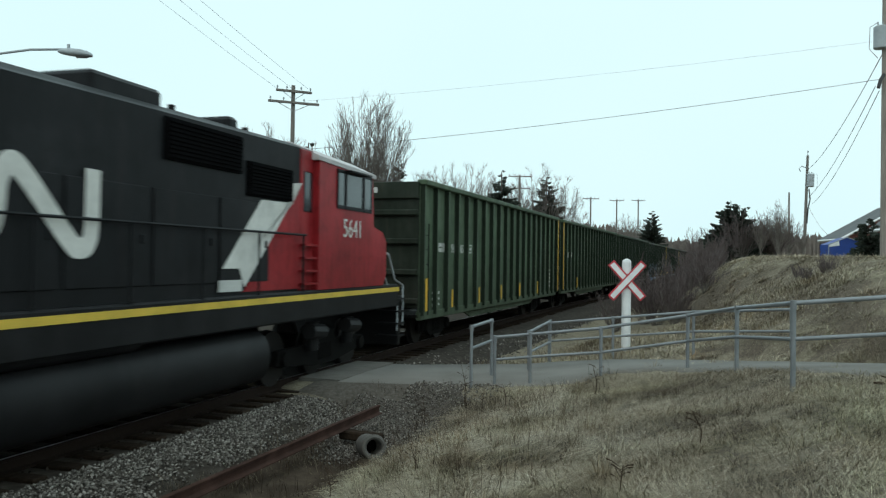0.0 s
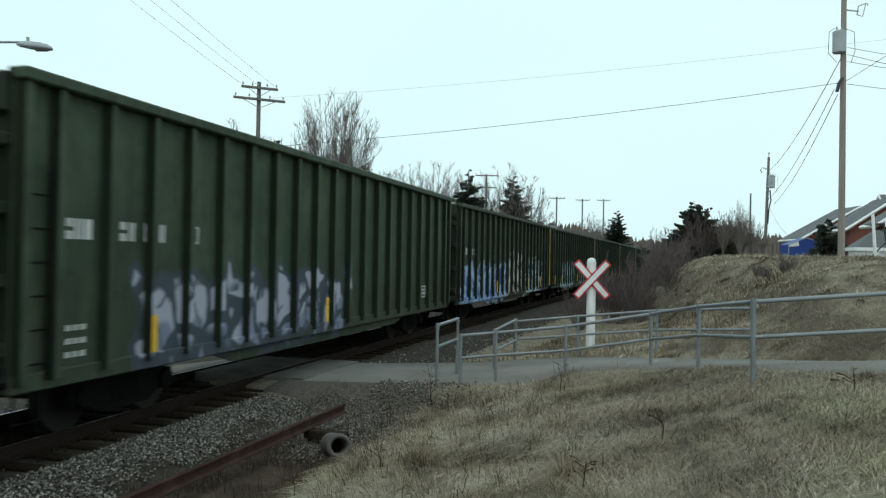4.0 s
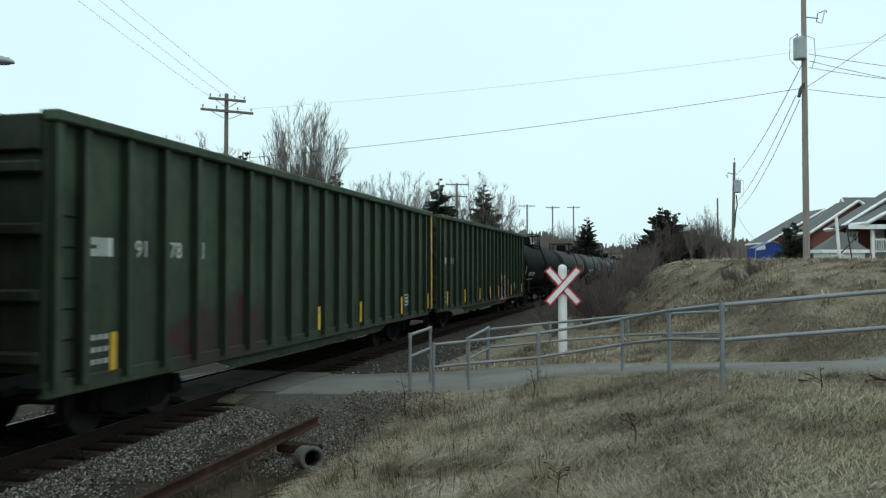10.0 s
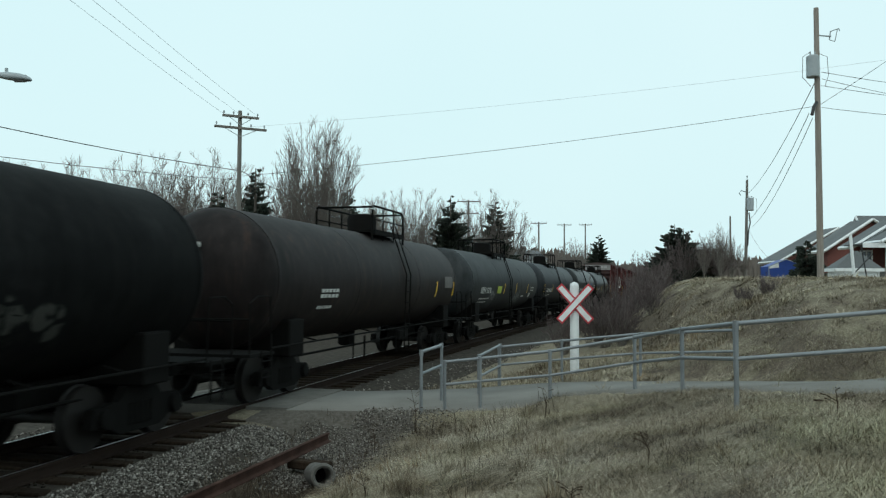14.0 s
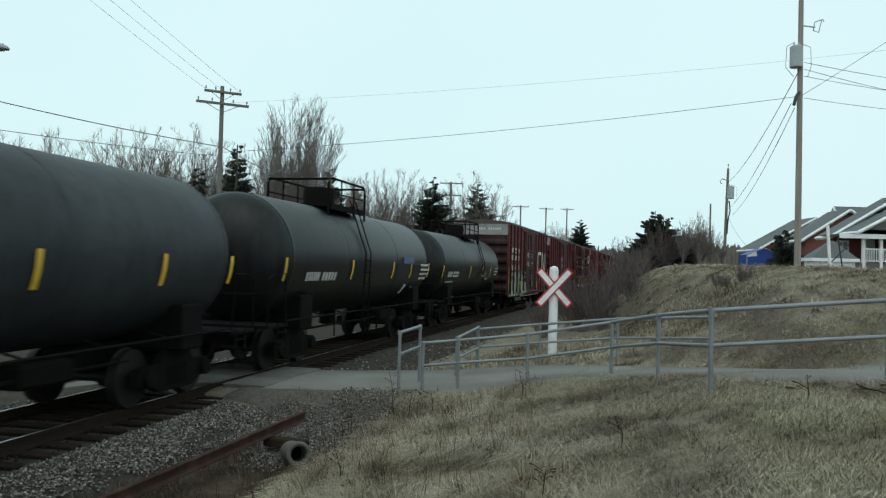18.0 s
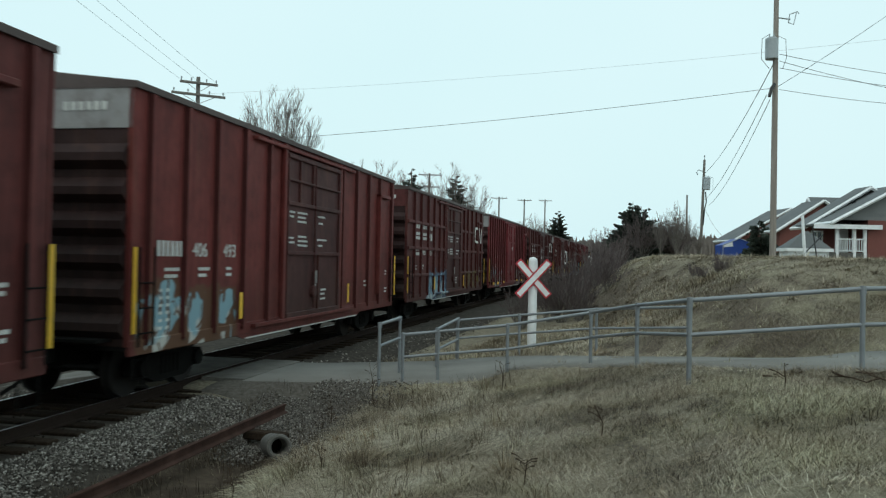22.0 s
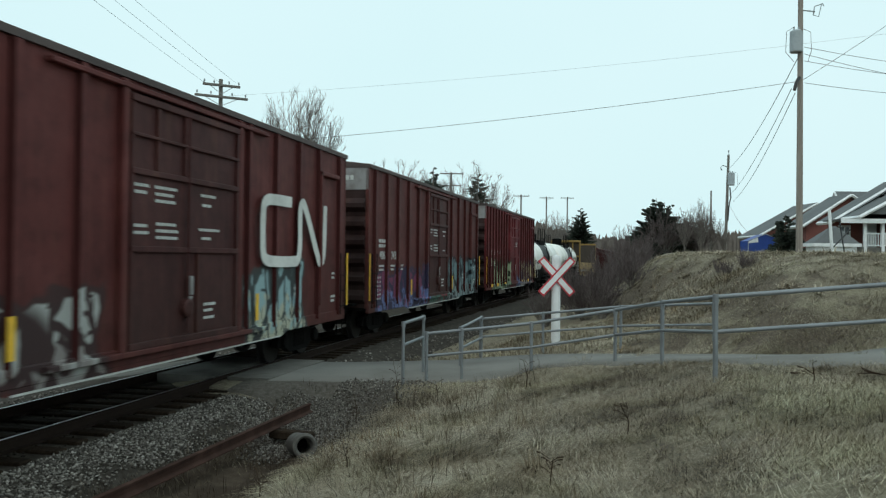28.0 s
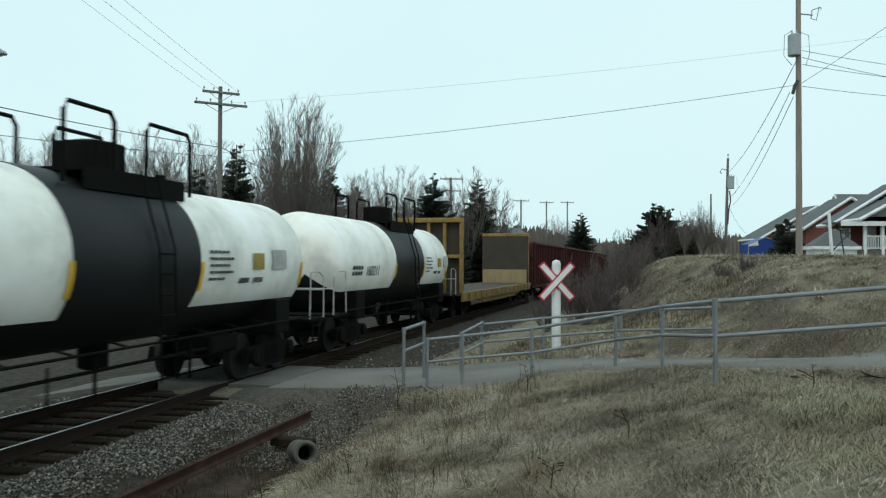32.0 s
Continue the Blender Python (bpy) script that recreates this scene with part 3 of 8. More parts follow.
def build_track():
    track = thing("railway_track", Matrix.Identity(4), "single railway track on dark timber ties and grey ballast", "railway track", kind="structure")
    stops = list(np.arange(-40, 30, 1.0)) + list(np.arange(30, 420, 3.0))
    prof = [(-0.07, -0.17), (0.07, -0.17), (0.07, -0.155), (0.012, -0.14), (0.012, -0.045), (0.036, -0.035), (0.036, -0.004), (0.03, 0.0), (-0.03, 0.0), (-0.036, -0.004), (-0.036, -0.035), (-0.012, -0.045), (-0.012, -0.14), (-0.07, -0.155)]
    for side in (-0.755, 0.755):
        v, f = [], []
        n = len(prof)
        for s in stops:
            v += [tuple(on_track(s, side + a, b)) for a, b in prof]
        for i in range(len(stops) - 1):
            f += [(i * n + k, i * n + (k + 1) % n, (i + 1) * n + (k + 1) % n, (i + 1) * n + k) for k in range(n)]
        rail = part("rail", raw_mesh("rail", v, f, M_RAIL_SIDE), None, track, "brown steel rail with a polished head")
        v = [tuple(on_track(s, side + a, 0.003)) for s in stops for a in (-0.015, 0.015)]
        f = [(2 * i, 2 * i + 1, 2 * i + 3, 2 * i + 2) for i in range(len(stops) - 1)]
        part("running_surface", raw_mesh("running_surface", v, f, M_RAIL_TOP), None, rail, "bright worn strip on the rail head")
    # ballast bed
    line = [tuple(on_track(s, 0, -0.2)) for s in stops]
    v, f = [], []
    cross = [(-19.0, 0.24), (-14.0, -0.13), (-11.0, -0.32), (-7.0, -0.44), (-3.5, -0.5), (-2.2, -0.3), (-1.5, -0.2), (0, -0.2), (1.5, -0.2), (2.1, -0.28), (3.05, -0.6)]
    for s in stops:
        for q, z in cross:
            p = on_track(s, q + 0.12 * noise.noise(Vector((s * 0.6, q, 3))), z + 0.03 * noise.noise(Vector((s, q * 2, 0))))
            v.append(tuple(p))
    n = len(cross)
    for i in range(len(stops) - 1):
        f += [(i * n + k, i * n + k + 1, (i + 1) * n + k + 1, (i + 1) * n + k) for k in range(n - 1)]
    part("ballast_bed", raw_mesh("ballast_bed", v, f, M_BALLAST, True), None, track, "bed of grey crushed stone")
    return track


TRACK = build_track()


def build_planks():
    """Flangeway planks and the asphalt infill where the path crosses."""
    bed = Solid()
    for q0, q1 in ((-3.6, -0.86), (-0.66, 0.66), (0.86, 1.75)):
        c = [on_track(s, q, -0.45 if q < -3 else -0.02) for s, q in ((14.8, q0), (14.8, q1), (17.7, q1), (17.7, q0))]
        low = [p - Vector((0, 0, 0.2)) for p in c]
        bed.add([tuple(p) for p in c + low], [(0, 1, 2, 3), (4, 7, 6, 5), (0, 4, 5, 1), (1, 5, 6, 2), (2, 6, 7, 3), (3, 7, 4, 0)])
    part("crossing_surface", bed, M_CROSSING, TRACK, "asphalt between the rails at the path")


build_planks()


def build_verge():
    """Grey gravel where the path meets the track."""
    v, f = [], []
    stops = np.arange(11.6, 15.9, 0.15)
    for s in stops:
        a, b = (1.9 if s < 13.9 else 1.0), 4.6 + 0.35 * noise.noise(Vector((s * 1.3, 8, 2))) - 1.6 * max(0, 13.2 - s) / 1.6
        for k in range(9):
            p = on_track(s, a + (b - a) * k / 8)
            v.append((p.x, p.y, gz(p.x, p.y) + 0.04 + 0.02 * noise.noise(Vector((p.x * 3, p.y * 3, 0))) - (0.08 if k in (0, 8) or s < 11.7 else 0)))
    for i in range(len(stops) - 1):
        f += [(i * 9 + k, i * 9 + k + 1, (i + 1) * 9 + k + 1, (i + 1) * 9 + k) for k in range(8)]
    tagged(new("gravel_verge", raw_mesh("gravel_verge", v, f, M_GRAVEL, True)), "grey gravel where the path meets the track", "gravel", kind="structure")


build_verge()


def build_ditch():
    """A ragged strip of bare dark soil between the ballast and the grass."""
    v, f = [], []
    stops = np.arange(-8, 14.6, 0.3)
    for s in stops:
        a = 2.3 + 0.25 * noise.noise(Vector((s * 0.9, 0, 7)))
        b = 5.0 + 0.45 * noise.noise(Vector((s * 0.8, 4, 2))) + 0.25 * noise.noise(Vector((s * 3.1, 1, 2)))
        for k in range(9):
            p = on_track(s, a + (b - a) * k / 8)
            z = gz(p.x, p.y) + 0.02 + 0.035 * noise.noise(Vector((p.x * 2.2, p.y * 2.2, 0))) - (0.06 if k in (0, 8) else 0)
            v.append((p.x, p.y, z))
    for i in range(len(stops) - 1):
        f += [(i * 9 + k, i * 9 + k + 1, (i + 1) * 9 + k + 1, (i + 1) * 9 + k) for k in range(8)]
    tagged(new("ditch_soil", raw_mesh("ditch_soil", v, f, M_DITCH, True)), "bare dark soil in the ditch beside the ballast", "soil", kind="structure")


build_ditch()

# ---- train ----


def travelled(t):
    """How far the train has come at t seconds."""
    u = (t - 16) / 16
    return 12.8048 * t + 16 * (-0.1588 * (u * u - 1) - 0.0381 * (u ** 3 - u) + 0.004 * (u ** 4 - u * u))


ROLLING = []


def truck_meshes(r=0.46, base=1.78):
    side = Solid()
    h = base / 2
    side.prism([(-h - 0.28, 0.36), (-h - 0.2, 0.62), (-0.55, 0.66), (-0.36, 0.86), (0.36, 0.86), (0.55, 0.66), (h + 0.2, 0.62), (h + 0.28, 0.36), (h - 0.1, 0.34), (0.5, 0.2), (-0.5, 0.2), (-h + 0.1, 0.34)], -0.07, 0.07)
    for x in (-h, h):
        side.lathe([(-0.16, 0.06), (-0.15, 0.14), (0.0, 0.16), (0.1, 0.16)], 12, Matrix.Translation((x, 0, 0.47)) @ Matrix.Rotation(radians(90), 4, "Z"))
    for k in range(5):
        side.box(-0.3 + k * 0.13, -0.22 + k * 0.13, -0.1, 0.1, 0.3, 0.62, 0.01)
    wheel = Solid().lathe([(-0.07, 0.2), (-0.065, r - 0.06), (-0.065, r), (0.05, r + 0.005), (0.06, r + 0.028), (0.085, r + 0.025), (0.085, r - 0.06), (0.03, r - 0.1), (0.02, 0.2), (0.06, 0.12)], 28, Matrix.Translation((0, -0.755, 0)) @ Matrix.Rotation(radians(90), 4, "Z"))
    wheel.lathe([(-0.07, 0.2), (-0.065, r - 0.06), (-0.065, r), (0.05, r + 0.005), (0.06, r + 0.028), (0.085, r + 0.025), (0.085, r - 0.06), (0.03, r - 0.1), (0.02, 0.2), (0.06, 0.12)], 28, Matrix.Translation((0, 0.755, 0)) @ Matrix.Rotation(radians(-90), 4, "Z"))
    wheel.tube([(0, -0.95, 0), (0, 0.95, 0)], 0.08, 12)
    for k in range(3):
        a = 2.094 * k
        wheel.box(-0.05, 0.05, -0.85, -0.82, 0.08, 0.13, 0, Matrix.Rotation(a, 4, "Y"))
    bolster = Solid().box(-0.22, 0.22, -1.0, 1.0, 0.42, 0.78, 0.03)
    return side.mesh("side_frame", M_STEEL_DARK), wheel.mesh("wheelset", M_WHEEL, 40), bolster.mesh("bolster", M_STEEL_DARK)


TRUCK = truck_meshes()
WHEELSETS = []


def add_truck(car, x, base=1.78, meshes=None, axles=None):
    side, wheel, bolster = meshes or TRUCK
    t = part("truck", bolster, None, car, "grimy cast-steel truck")
    t.location = (x, 0, 0)
    for y in (-1.02, 1.02):
        o = part("side_frame", side, None, t)
        o.location = (0, y, 0)
    for a in axles or (-base / 2, base / 2):
        o = part("wheelset", wheel, None, t, "steel wheel pair on its axle")
        o.location = (a, 0, 0.46)
        WHEELSETS.append((o, a))
    return t


def coupler_mesh():
    c = Solid().box(-0.5, 0.32, -0.07, 0.07, 0.74, 0.9, 0.02)
    c.box(0.3, 0.5, -0.14, 0.14, 0.68, 0.98, 0.03)
    c.tube([(0.0, 0.25, 0.7), (0.3, 0.28, 0.45), (0.55, 0.2, 0.32)], 0.03, 6)
    return c.mesh("coupler", M_STEEL_DARK)


COUPLER = coupler_mesh()


def add_couplers(car, half):
    for sgn in (-1, 1):
        o = part("coupler", COUPLER, None, car)
        o.location = (sgn * half, 0, 0)
        if sgn < 0:
            o.rotation_euler = (0, 0, math.pi)


def ladder_mesh(height, width=0.42, step=0.38, material=None):
    l = Solid()
    for x in (0, width):
        l.box(x - 0.02, x + 0.02, -0.05, -0.03, 0, height, 0)
    for k in range(int(height / step)):
        l.tube([(0, -0.05, 0.2 + k * step), (width, -0.05, 0.2 + k * step)], 0.014, 6)
    return l.mesh("ladder", material or M_STEEL_DARK)


def stencil_row(solid, x, z, count, w, h, gap, y, skip=()):
    for k in range(count):
        if k not in skip:
            solid.box(x + k * (w + gap), x + k * (w + gap) + w, y - 0.004, y, z, z + h)
    return solid


def place_car(car, front, length):
    ROLLING.append((car, front + length / 2, length))


STRIPE = Solid().box(-0.06, 0.06, -0.012, 0, 0, 0.5).mesh("reflector", M_YELLOW)
STRIPE_LONG = Solid().box(-0.06, 0.06, -0.012, 0, 0, 0.85).mesh("reflector", M_YELLOW)
STRIPE_TALL = Solid().box(-0.05, 0.05, -0.012, 0, 0, 3.3).mesh("reflector", M_YELLOW)
PLACARD = Solid().box(-0.2, 0.2, -0.01, 0, 0, 0.035).box(-0.2, 0.2, -0.01, 0, 0.305, 0.34).box(-0.2, -0.165, -0.01, 0, 0.035, 0.305).box(0.165, 0.2, -0.01, 0, 0.035, 0.305).box(-0.11, 0.11, -0.01, 0, 0.2, 0.25).box(-0.11, -0.03, -0.01, 0, 0.08, 0.16).box(0.03, 0.11, -0.01, 0, 0.08, 0.16).mesh("data_panel", M_STENCIL)


# Darker flank colours: the shade on the sides of ribs is painted in.
M_RIB_GREEN = surface("shaded_green_rib_flank", (0.019, 0.026, 0.018), rough=0.85, spec=0.1, big=2, fine=20)
M_RIB_BROWN = surface("shaded_brown_rib_flank", (0.055, 0.016, 0.015), rough=0.85, spec=0.1, big=2, fine=20)
# Green for the ends, darkened to hold the shade between coupled cars.
M_END_GREEN = car_paint("shaded_green_end_paint", (0.017, 0.023, 0.016), 0.1, 0.5)


def shaded_flanks(me, rib_shade):
    """Paints shade on the two flanks of a rib, not on its face."""
    me.materials.append(rib_shade)
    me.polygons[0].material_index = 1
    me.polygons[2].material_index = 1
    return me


def letter_bars(k, w, h):
    """Plain bars (x0, x1, z0, z1) that stand for one painted letter."""
    return (((0, w * 0.38, 0, h), (w * 0.6, w, 0, h)), ((0, w, 0, h * 0.4), (0, w, h * 0.6, h)), ((0, w * 0.85, 0, h),))[(0, 1, 0, 2, 1)[k % 5]]


def letter_shape(k, x, z, w, h, y):
    m = Solid()
    for x0, x1, z0, z1 in letter_bars(k, w, h):
        m.box(x + x0, x + x1, y - 0.004, y, z + z0, z + z1)
    return m


def painted_digits(car, body, x, z, size, y):
    o = part("road_number", text_mesh(body, size, M_STENCIL), None, car, "white painted car number")
    o.matrix_basis = Matrix.Translation((x, y, z)) @ Matrix.Rotation(radians(90), 4, "X")


def gondola(front, length, top, paint, label, stripes, marks=True, corner_yellow=True, digits=None, bays=(-8.64, 0.9095, 20), shift=0.8):
    """A high-sided ribbed wood-chip gondola."""
    e = 0.61
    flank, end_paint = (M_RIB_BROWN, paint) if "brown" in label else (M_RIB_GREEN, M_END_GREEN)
    half = length / 2 - e
    car = thing("gondola_car", Matrix.Identity(4), label, "gondola car", "freight train")
    bottom, w = 0.88, 1.5
    for sgn in (-1, 1):
        part("side_sheet", Solid().box(-half, half, sgn * w - 0.02, sgn * w + 0.02, bottom, top - 0.05), paint, car)
        part("top_chord", Solid().box(-half - 0.02, half + 0.02, min(sgn * (w - 0.07), sgn * (w + 0.2)), max(sgn * (w - 0.07), sgn * (w + 0.2)), top - 0.14, top, 0.02), paint, car)
        part("side_sill", Solid().box(-half, half, sgn * w - 0.06, sgn * w + 0.07, bottom - 0.12, bottom + 0.1, 0.02), paint, car)
        def rib_at(x):
            v = [(-0.085, 0, bottom), (-0.06, -0.12, bottom), (0.06, -0.12, bottom), (0.085, 0, bottom), (-0.085, 0, top - 0.12), (-0.06, -0.12, top - 0.12), (0.06, -0.12, top - 0.12), (0.085, 0, top - 0.12)]
            bar = Solid().add([(x + p[0], sgn * (w + 0.02 - p[1]), p[2]) for p in v], [(0, 1, 5, 4), (1, 2, 6, 5), (2, 3, 7, 6), (0, 3, 2, 1), (4, 5, 6, 7), (0, 4, 7, 3)])
            return shaded_flanks(bar.mesh("rib", paint), flank)

        spots = [(bays[0] + bays[1] * k) * half / 9.27 for k in range(bays[2])] + [-half + 0.1, half - 0.1]
        for x in spots:
            part("rib", rib_at(x), None, car)
        part("belly_sill", Solid().add([(-half + 4.2, sgn * 1.42, bottom - 0.1), (-half + 5.0, sgn * 1.42, 0.56), (half - 5.0, sgn * 1.42, 0.58), (half - 4.2, sgn * 1.42, bottom - 0.1),
                                       (-half + 4.2, sgn * 1.36, bottom - 0.1), (-half + 5.0, sgn * 1.36, 0.56), (half - 5.0, sgn * 1.36, 0.58), (half - 4.2, sgn * 1.36, bottom - 0.1)],
                                      [(0, 1, 2, 3), (4, 7, 6, 5), (0, 4, 5, 1), (1, 5, 6, 2), (2, 6, 7, 3), (3, 7, 4, 0)]), paint, car)
    for sgn in (-1, 1):
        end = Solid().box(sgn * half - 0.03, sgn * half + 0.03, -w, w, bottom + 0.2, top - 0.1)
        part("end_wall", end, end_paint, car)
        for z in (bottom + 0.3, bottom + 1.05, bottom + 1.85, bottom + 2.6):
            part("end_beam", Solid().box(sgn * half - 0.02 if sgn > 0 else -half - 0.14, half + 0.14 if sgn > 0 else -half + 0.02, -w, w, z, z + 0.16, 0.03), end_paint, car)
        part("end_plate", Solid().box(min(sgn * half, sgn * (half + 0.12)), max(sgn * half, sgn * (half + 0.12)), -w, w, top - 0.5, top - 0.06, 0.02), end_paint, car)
        if marks:
            part("end_number", stencil_row(Solid(), -0.62, 0, 9, 0.1, 0.14, 0.035, 0, (4,)), M_STENCIL, car, "unreadable white number on the end").matrix_basis = Matrix.Translation((sgn * (half + 0.125), 0.2, top - 0.34)) @ Matrix.Rotation(radians(90 * sgn), 4, "Z")
        lad = part("ladder", ladder_mesh(2.4), None, car)
        lad.location = (sgn * half - (0.5 if sgn > 0 else -0.08), -w - 0.05, bottom)
        part("step", Solid().tube([(sgn * half - 0.5 * sgn, -w, bottom), (sgn * half - 0.5 * sgn, -w, 0.42), (sgn * half - 0.1 * sgn, -w, 0.42), (sgn * half - 0.1 * sgn, -w, bottom)], 0.018, 6), M_STEEL_DARK, car)
        part("brake_platform", Solid().box(min(sgn * half, sgn * (half + 0.3)), max(sgn * half, sgn * (half + 0.3)), -1.2, 1.2, 0.82, 0.94, 0.02), M_STEEL_DARK, car)
        add_truck(car, sgn * (half - 2.6))
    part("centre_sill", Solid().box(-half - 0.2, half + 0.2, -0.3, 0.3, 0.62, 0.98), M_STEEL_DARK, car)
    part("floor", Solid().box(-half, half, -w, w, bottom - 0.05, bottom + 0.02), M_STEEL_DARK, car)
    add_couplers(car, half + 0.2)
    for x in stripes:
        o = part("reflector", STRIPE_LONG if x < 0.02 else STRIPE, None, car, "yellow reflective strip")
        o.location = (-half + x * 2 * half, -w - 0.165, bottom + 0.12)
    if corner_yellow:
        for x in (-half + 0.06,) if corner_yellow == "front" else (half - 0.06,):
            o = part("reflector", STRIPE_TALL, None, car, "long yellow reflective strip on the corner post")
            o.location = (x, -w - 0.165, bottom + 0.1)
    if marks:
        y = -w - 0.024
        x0, z0 = -half + 1.4 - shift, 2.5 if shift else 2.56
        for k in range(4):
            part("letter_shape", letter_shape(k, x0 + 0.185 * k, z0, 0.15, 0.25, y), M_STENCIL, car)
        if digits:
            painted_digits(car, digits[0], -half + 2.6 - shift, z0, 0.345, y)
            painted_digits(car, digits[1], -half + 3.3 - shift, z0, 0.345, y)
        else:
            for k, x in enumerate((2.62, 2.8, 3.14, 3.31, 3.48)):
                part("letter_shape", letter_shape(k + 1, -half + x - shift, z0, 0.13, 0.25, y), M_STENCIL, car)
        mx, mz = -half + 4.38 - shift * 1.25, z0
        part("class_mark", Solid().box(mx, mx + 0.3, y - 0.004, y, mz, mz + 0.03).box(mx, mx + 0.3, y - 0.004, y, mz + 0.23, mz + 0.26).box(mx, mx + 0.03, y - 0.004, y, mz + 0.03, mz + 0.23).box(mx + 0.27, mx + 0.3, y - 0.004, y, mz + 0.03, mz + 0.23).box(mx + 0.08, mx + 0.22, y - 0.004, y, mz + 0.08, mz + 0.17), M_STENCIL, car, "small white square outline")
        s = Solid()
        for k in range(3):
            stencil_row(s, -half + 1.0 - shift * 0.5, 1.4 - k * 0.16, 5, 0.08, 0.07, 0.05, y)
        for k in range(5):
            stencil_row(s, half - 1.6, 1.9 - k * 0.18, 2, 0.12, 0.08, 0.05, y)
        part("capacity_data", s, M_STENCIL, car, "unreadable small white data stencils")
        o = part("data_panel", PLACARD, None, car, "small white framed panel")
        o.location = (half - 2.75, -w - 0.03, 1.2)
    place_car(car, front, length)
    return car


def boxcar(front, length, top, paint, label, doorx, ribs, grid=False, end_top=M_GREY_METAL, end_paint=None, marks=(), stripes=(), ribbons=True, door_paint=None, flat_strips=()):
    """A ribbed steel boxcar with plug and sliding doors."""
    e = 0.97
    half = length / 2 - e
    w, bottom = 1.5, 0.92
    end_paint = end_paint or paint
    car = thing("boxcar", Matrix.Identity(4), label, "boxcar", "freight train")
    part("side_wall", Solid().box(-half, half, -w, -w + 0.05, bottom, top - 0.05), paint, car)
    part("side_wall", Solid().box(-half, half, w - 0.05, w, bottom, top - 0.05), paint, car)
    roof = Solid()
    roof.add([(x, y, z) for x in (-half - 0.03, half + 0.03) for y, z in ((-w - 0.06, top - 0.12), (-w - 0.06, top - 0.02), (0, top + 0.16), (w + 0.06, top - 0.02), (w + 0.06, top - 0.12))],
             [(0, 1, 2, 3, 4), (5, 9, 8, 7, 6), (0, 5, 6, 1), (1, 6, 7, 2), (2, 7, 8, 3), (3, 8, 9, 4), (0, 4, 9, 5)])
    part("roof", roof, M_ROOF, car, "weathered grey galvanised roof")
    seam = Solid().add([(-0.03, -w, top - 0.0), (-0.03, 0, top + 0.2), (-0.03, w, top), (0.03, -w, top), (0.03, 0, top + 0.2), (0.03, w, top)], [(0, 1, 4, 3), (1, 2, 5, 4), (0, 3, 5, 2)]).mesh("roof_seam", M_ROOF)
    for k in range(9):
        part("roof_seam", seam, None, car).location = (-half + 0.8 + k * (2 * half - 1.6) / 8, 0, 0)
    part("side_sill", Solid().box(-half, half, -w - 0.03, -w + 0.06, bottom - 0.14, bottom + 0.1, 0.015), paint, car)
    d0, d1 = doorx
    sill = Solid().prism([(-half + 3.4, bottom - 0.1), (-half + 3.9, 0.7), (half - 3.9, 0.7), (half - 3.4, bottom - 0.1)], -w - 0.02, -w + 0.03)
    part("door_sill", sill, paint, car)
    def rib_at(x, sgn):
        v = [(-0.085, 0, bottom), (-0.06, 0.085, bottom), (0.05, 0.085, bottom), (0.075, 0, bottom), (-0.085, 0, top - 0.14), (-0.06, 0.085, top - 0.14), (0.05, 0.085, top - 0.14), (0.075, 0, top - 0.14)]
        bar = Solid().add([(x + p[0], sgn * (w + p[1]), p[2]) for p in v], [(0, 1, 5, 4), (1, 2, 6, 5), (2, 3, 7, 6), (0, 3, 2, 1), (4, 5, 6, 7), (0, 4, 7, 3)])
        return shaded_flanks(bar.mesh("rib", paint), M_RIB_BROWN)

    for x in ribs:
        part("rib", rib_at(x, -1), None, car)
        part("rib", rib_at(x, 1), None, car)
    if grid:
        for z in (bottom + 0.75, bottom + 1.75, bottom + 2.7):
            for a, b in ((-half, d0), (d1, half)):
                part("side_rail", Solid().box(a, b, -w - 0.07, -w, z, z + 0.12, 0.02), paint, car)
    # one wide plug door: deep rails and stiles, a lock rod and its cranks
    mid, off = (d0 + d1) / 2, 0.06
    face = -w - off
    door = part("door", Solid().box(d0 + 0.03, d1 - 0.03, face, -w - 0.005, bottom + 0.05, top - 0.28, 0.02), door_paint or paint, car, "weathered sliding door")
    for z, thick in ((bottom + 0.06, 0.1), (2.36, 0.09), (3.46, 0.09), (4.0, 0.05), (top - 0.42, 0.1)):
        part("door_rail", Solid().box(d0 + 0.05, d1 - 0.05, face - 0.06, face + 0.01, z, z + thick, 0.01), door_paint or paint, door)
    for x, za, zb in ((d0 + 0.09, bottom + 0.16, top - 0.42), (d0 + (d1 - d0) * 0.45, 3.55, top - 0.42), (d0 + (d1 - d0) * 0.22, 3.55, top - 0.42), (d1 - 0.09, bottom + 0.16, top - 0.42), (mid + 0.25, bottom + 0.16, 2.36)):
        part("door_stile", Solid().box(x - 0.04, x + 0.04, face - 0.05, face + 0.01, za, zb, 0.01), door_paint or paint, door)
    # Dark strips added to stand for the shadow in the door gaps.
    for x in (d0 + 0.01, d1 - 0.01):
        part("door_gap_strip", Solid().box(x - 0.025, x + 0.025, face - 0.01, face + 0.02, bottom + 0.08, top - 0.3), M_STEEL_DARK, door, "dark strip standing for the shaded gap at the door edge")
    part("lock_rod", Solid().tube([(mid - 0.1, face - 0.05, bottom + 0.2), (mid - 0.1, face - 0.05, top - 0.4)], 0.025, 6), door_paint or paint, door)
    part("door_handle", Solid().box(mid - 0.04, mid + 0.04, face - 0.08, face - 0.02, 1.7, 2.0, 0.01).box(mid - 0.1, mid + 0.02, face - 0.07, face - 0.03, 1.62, 1.68, 0.01), M_END_PLATE, door, "pale worn door crank")
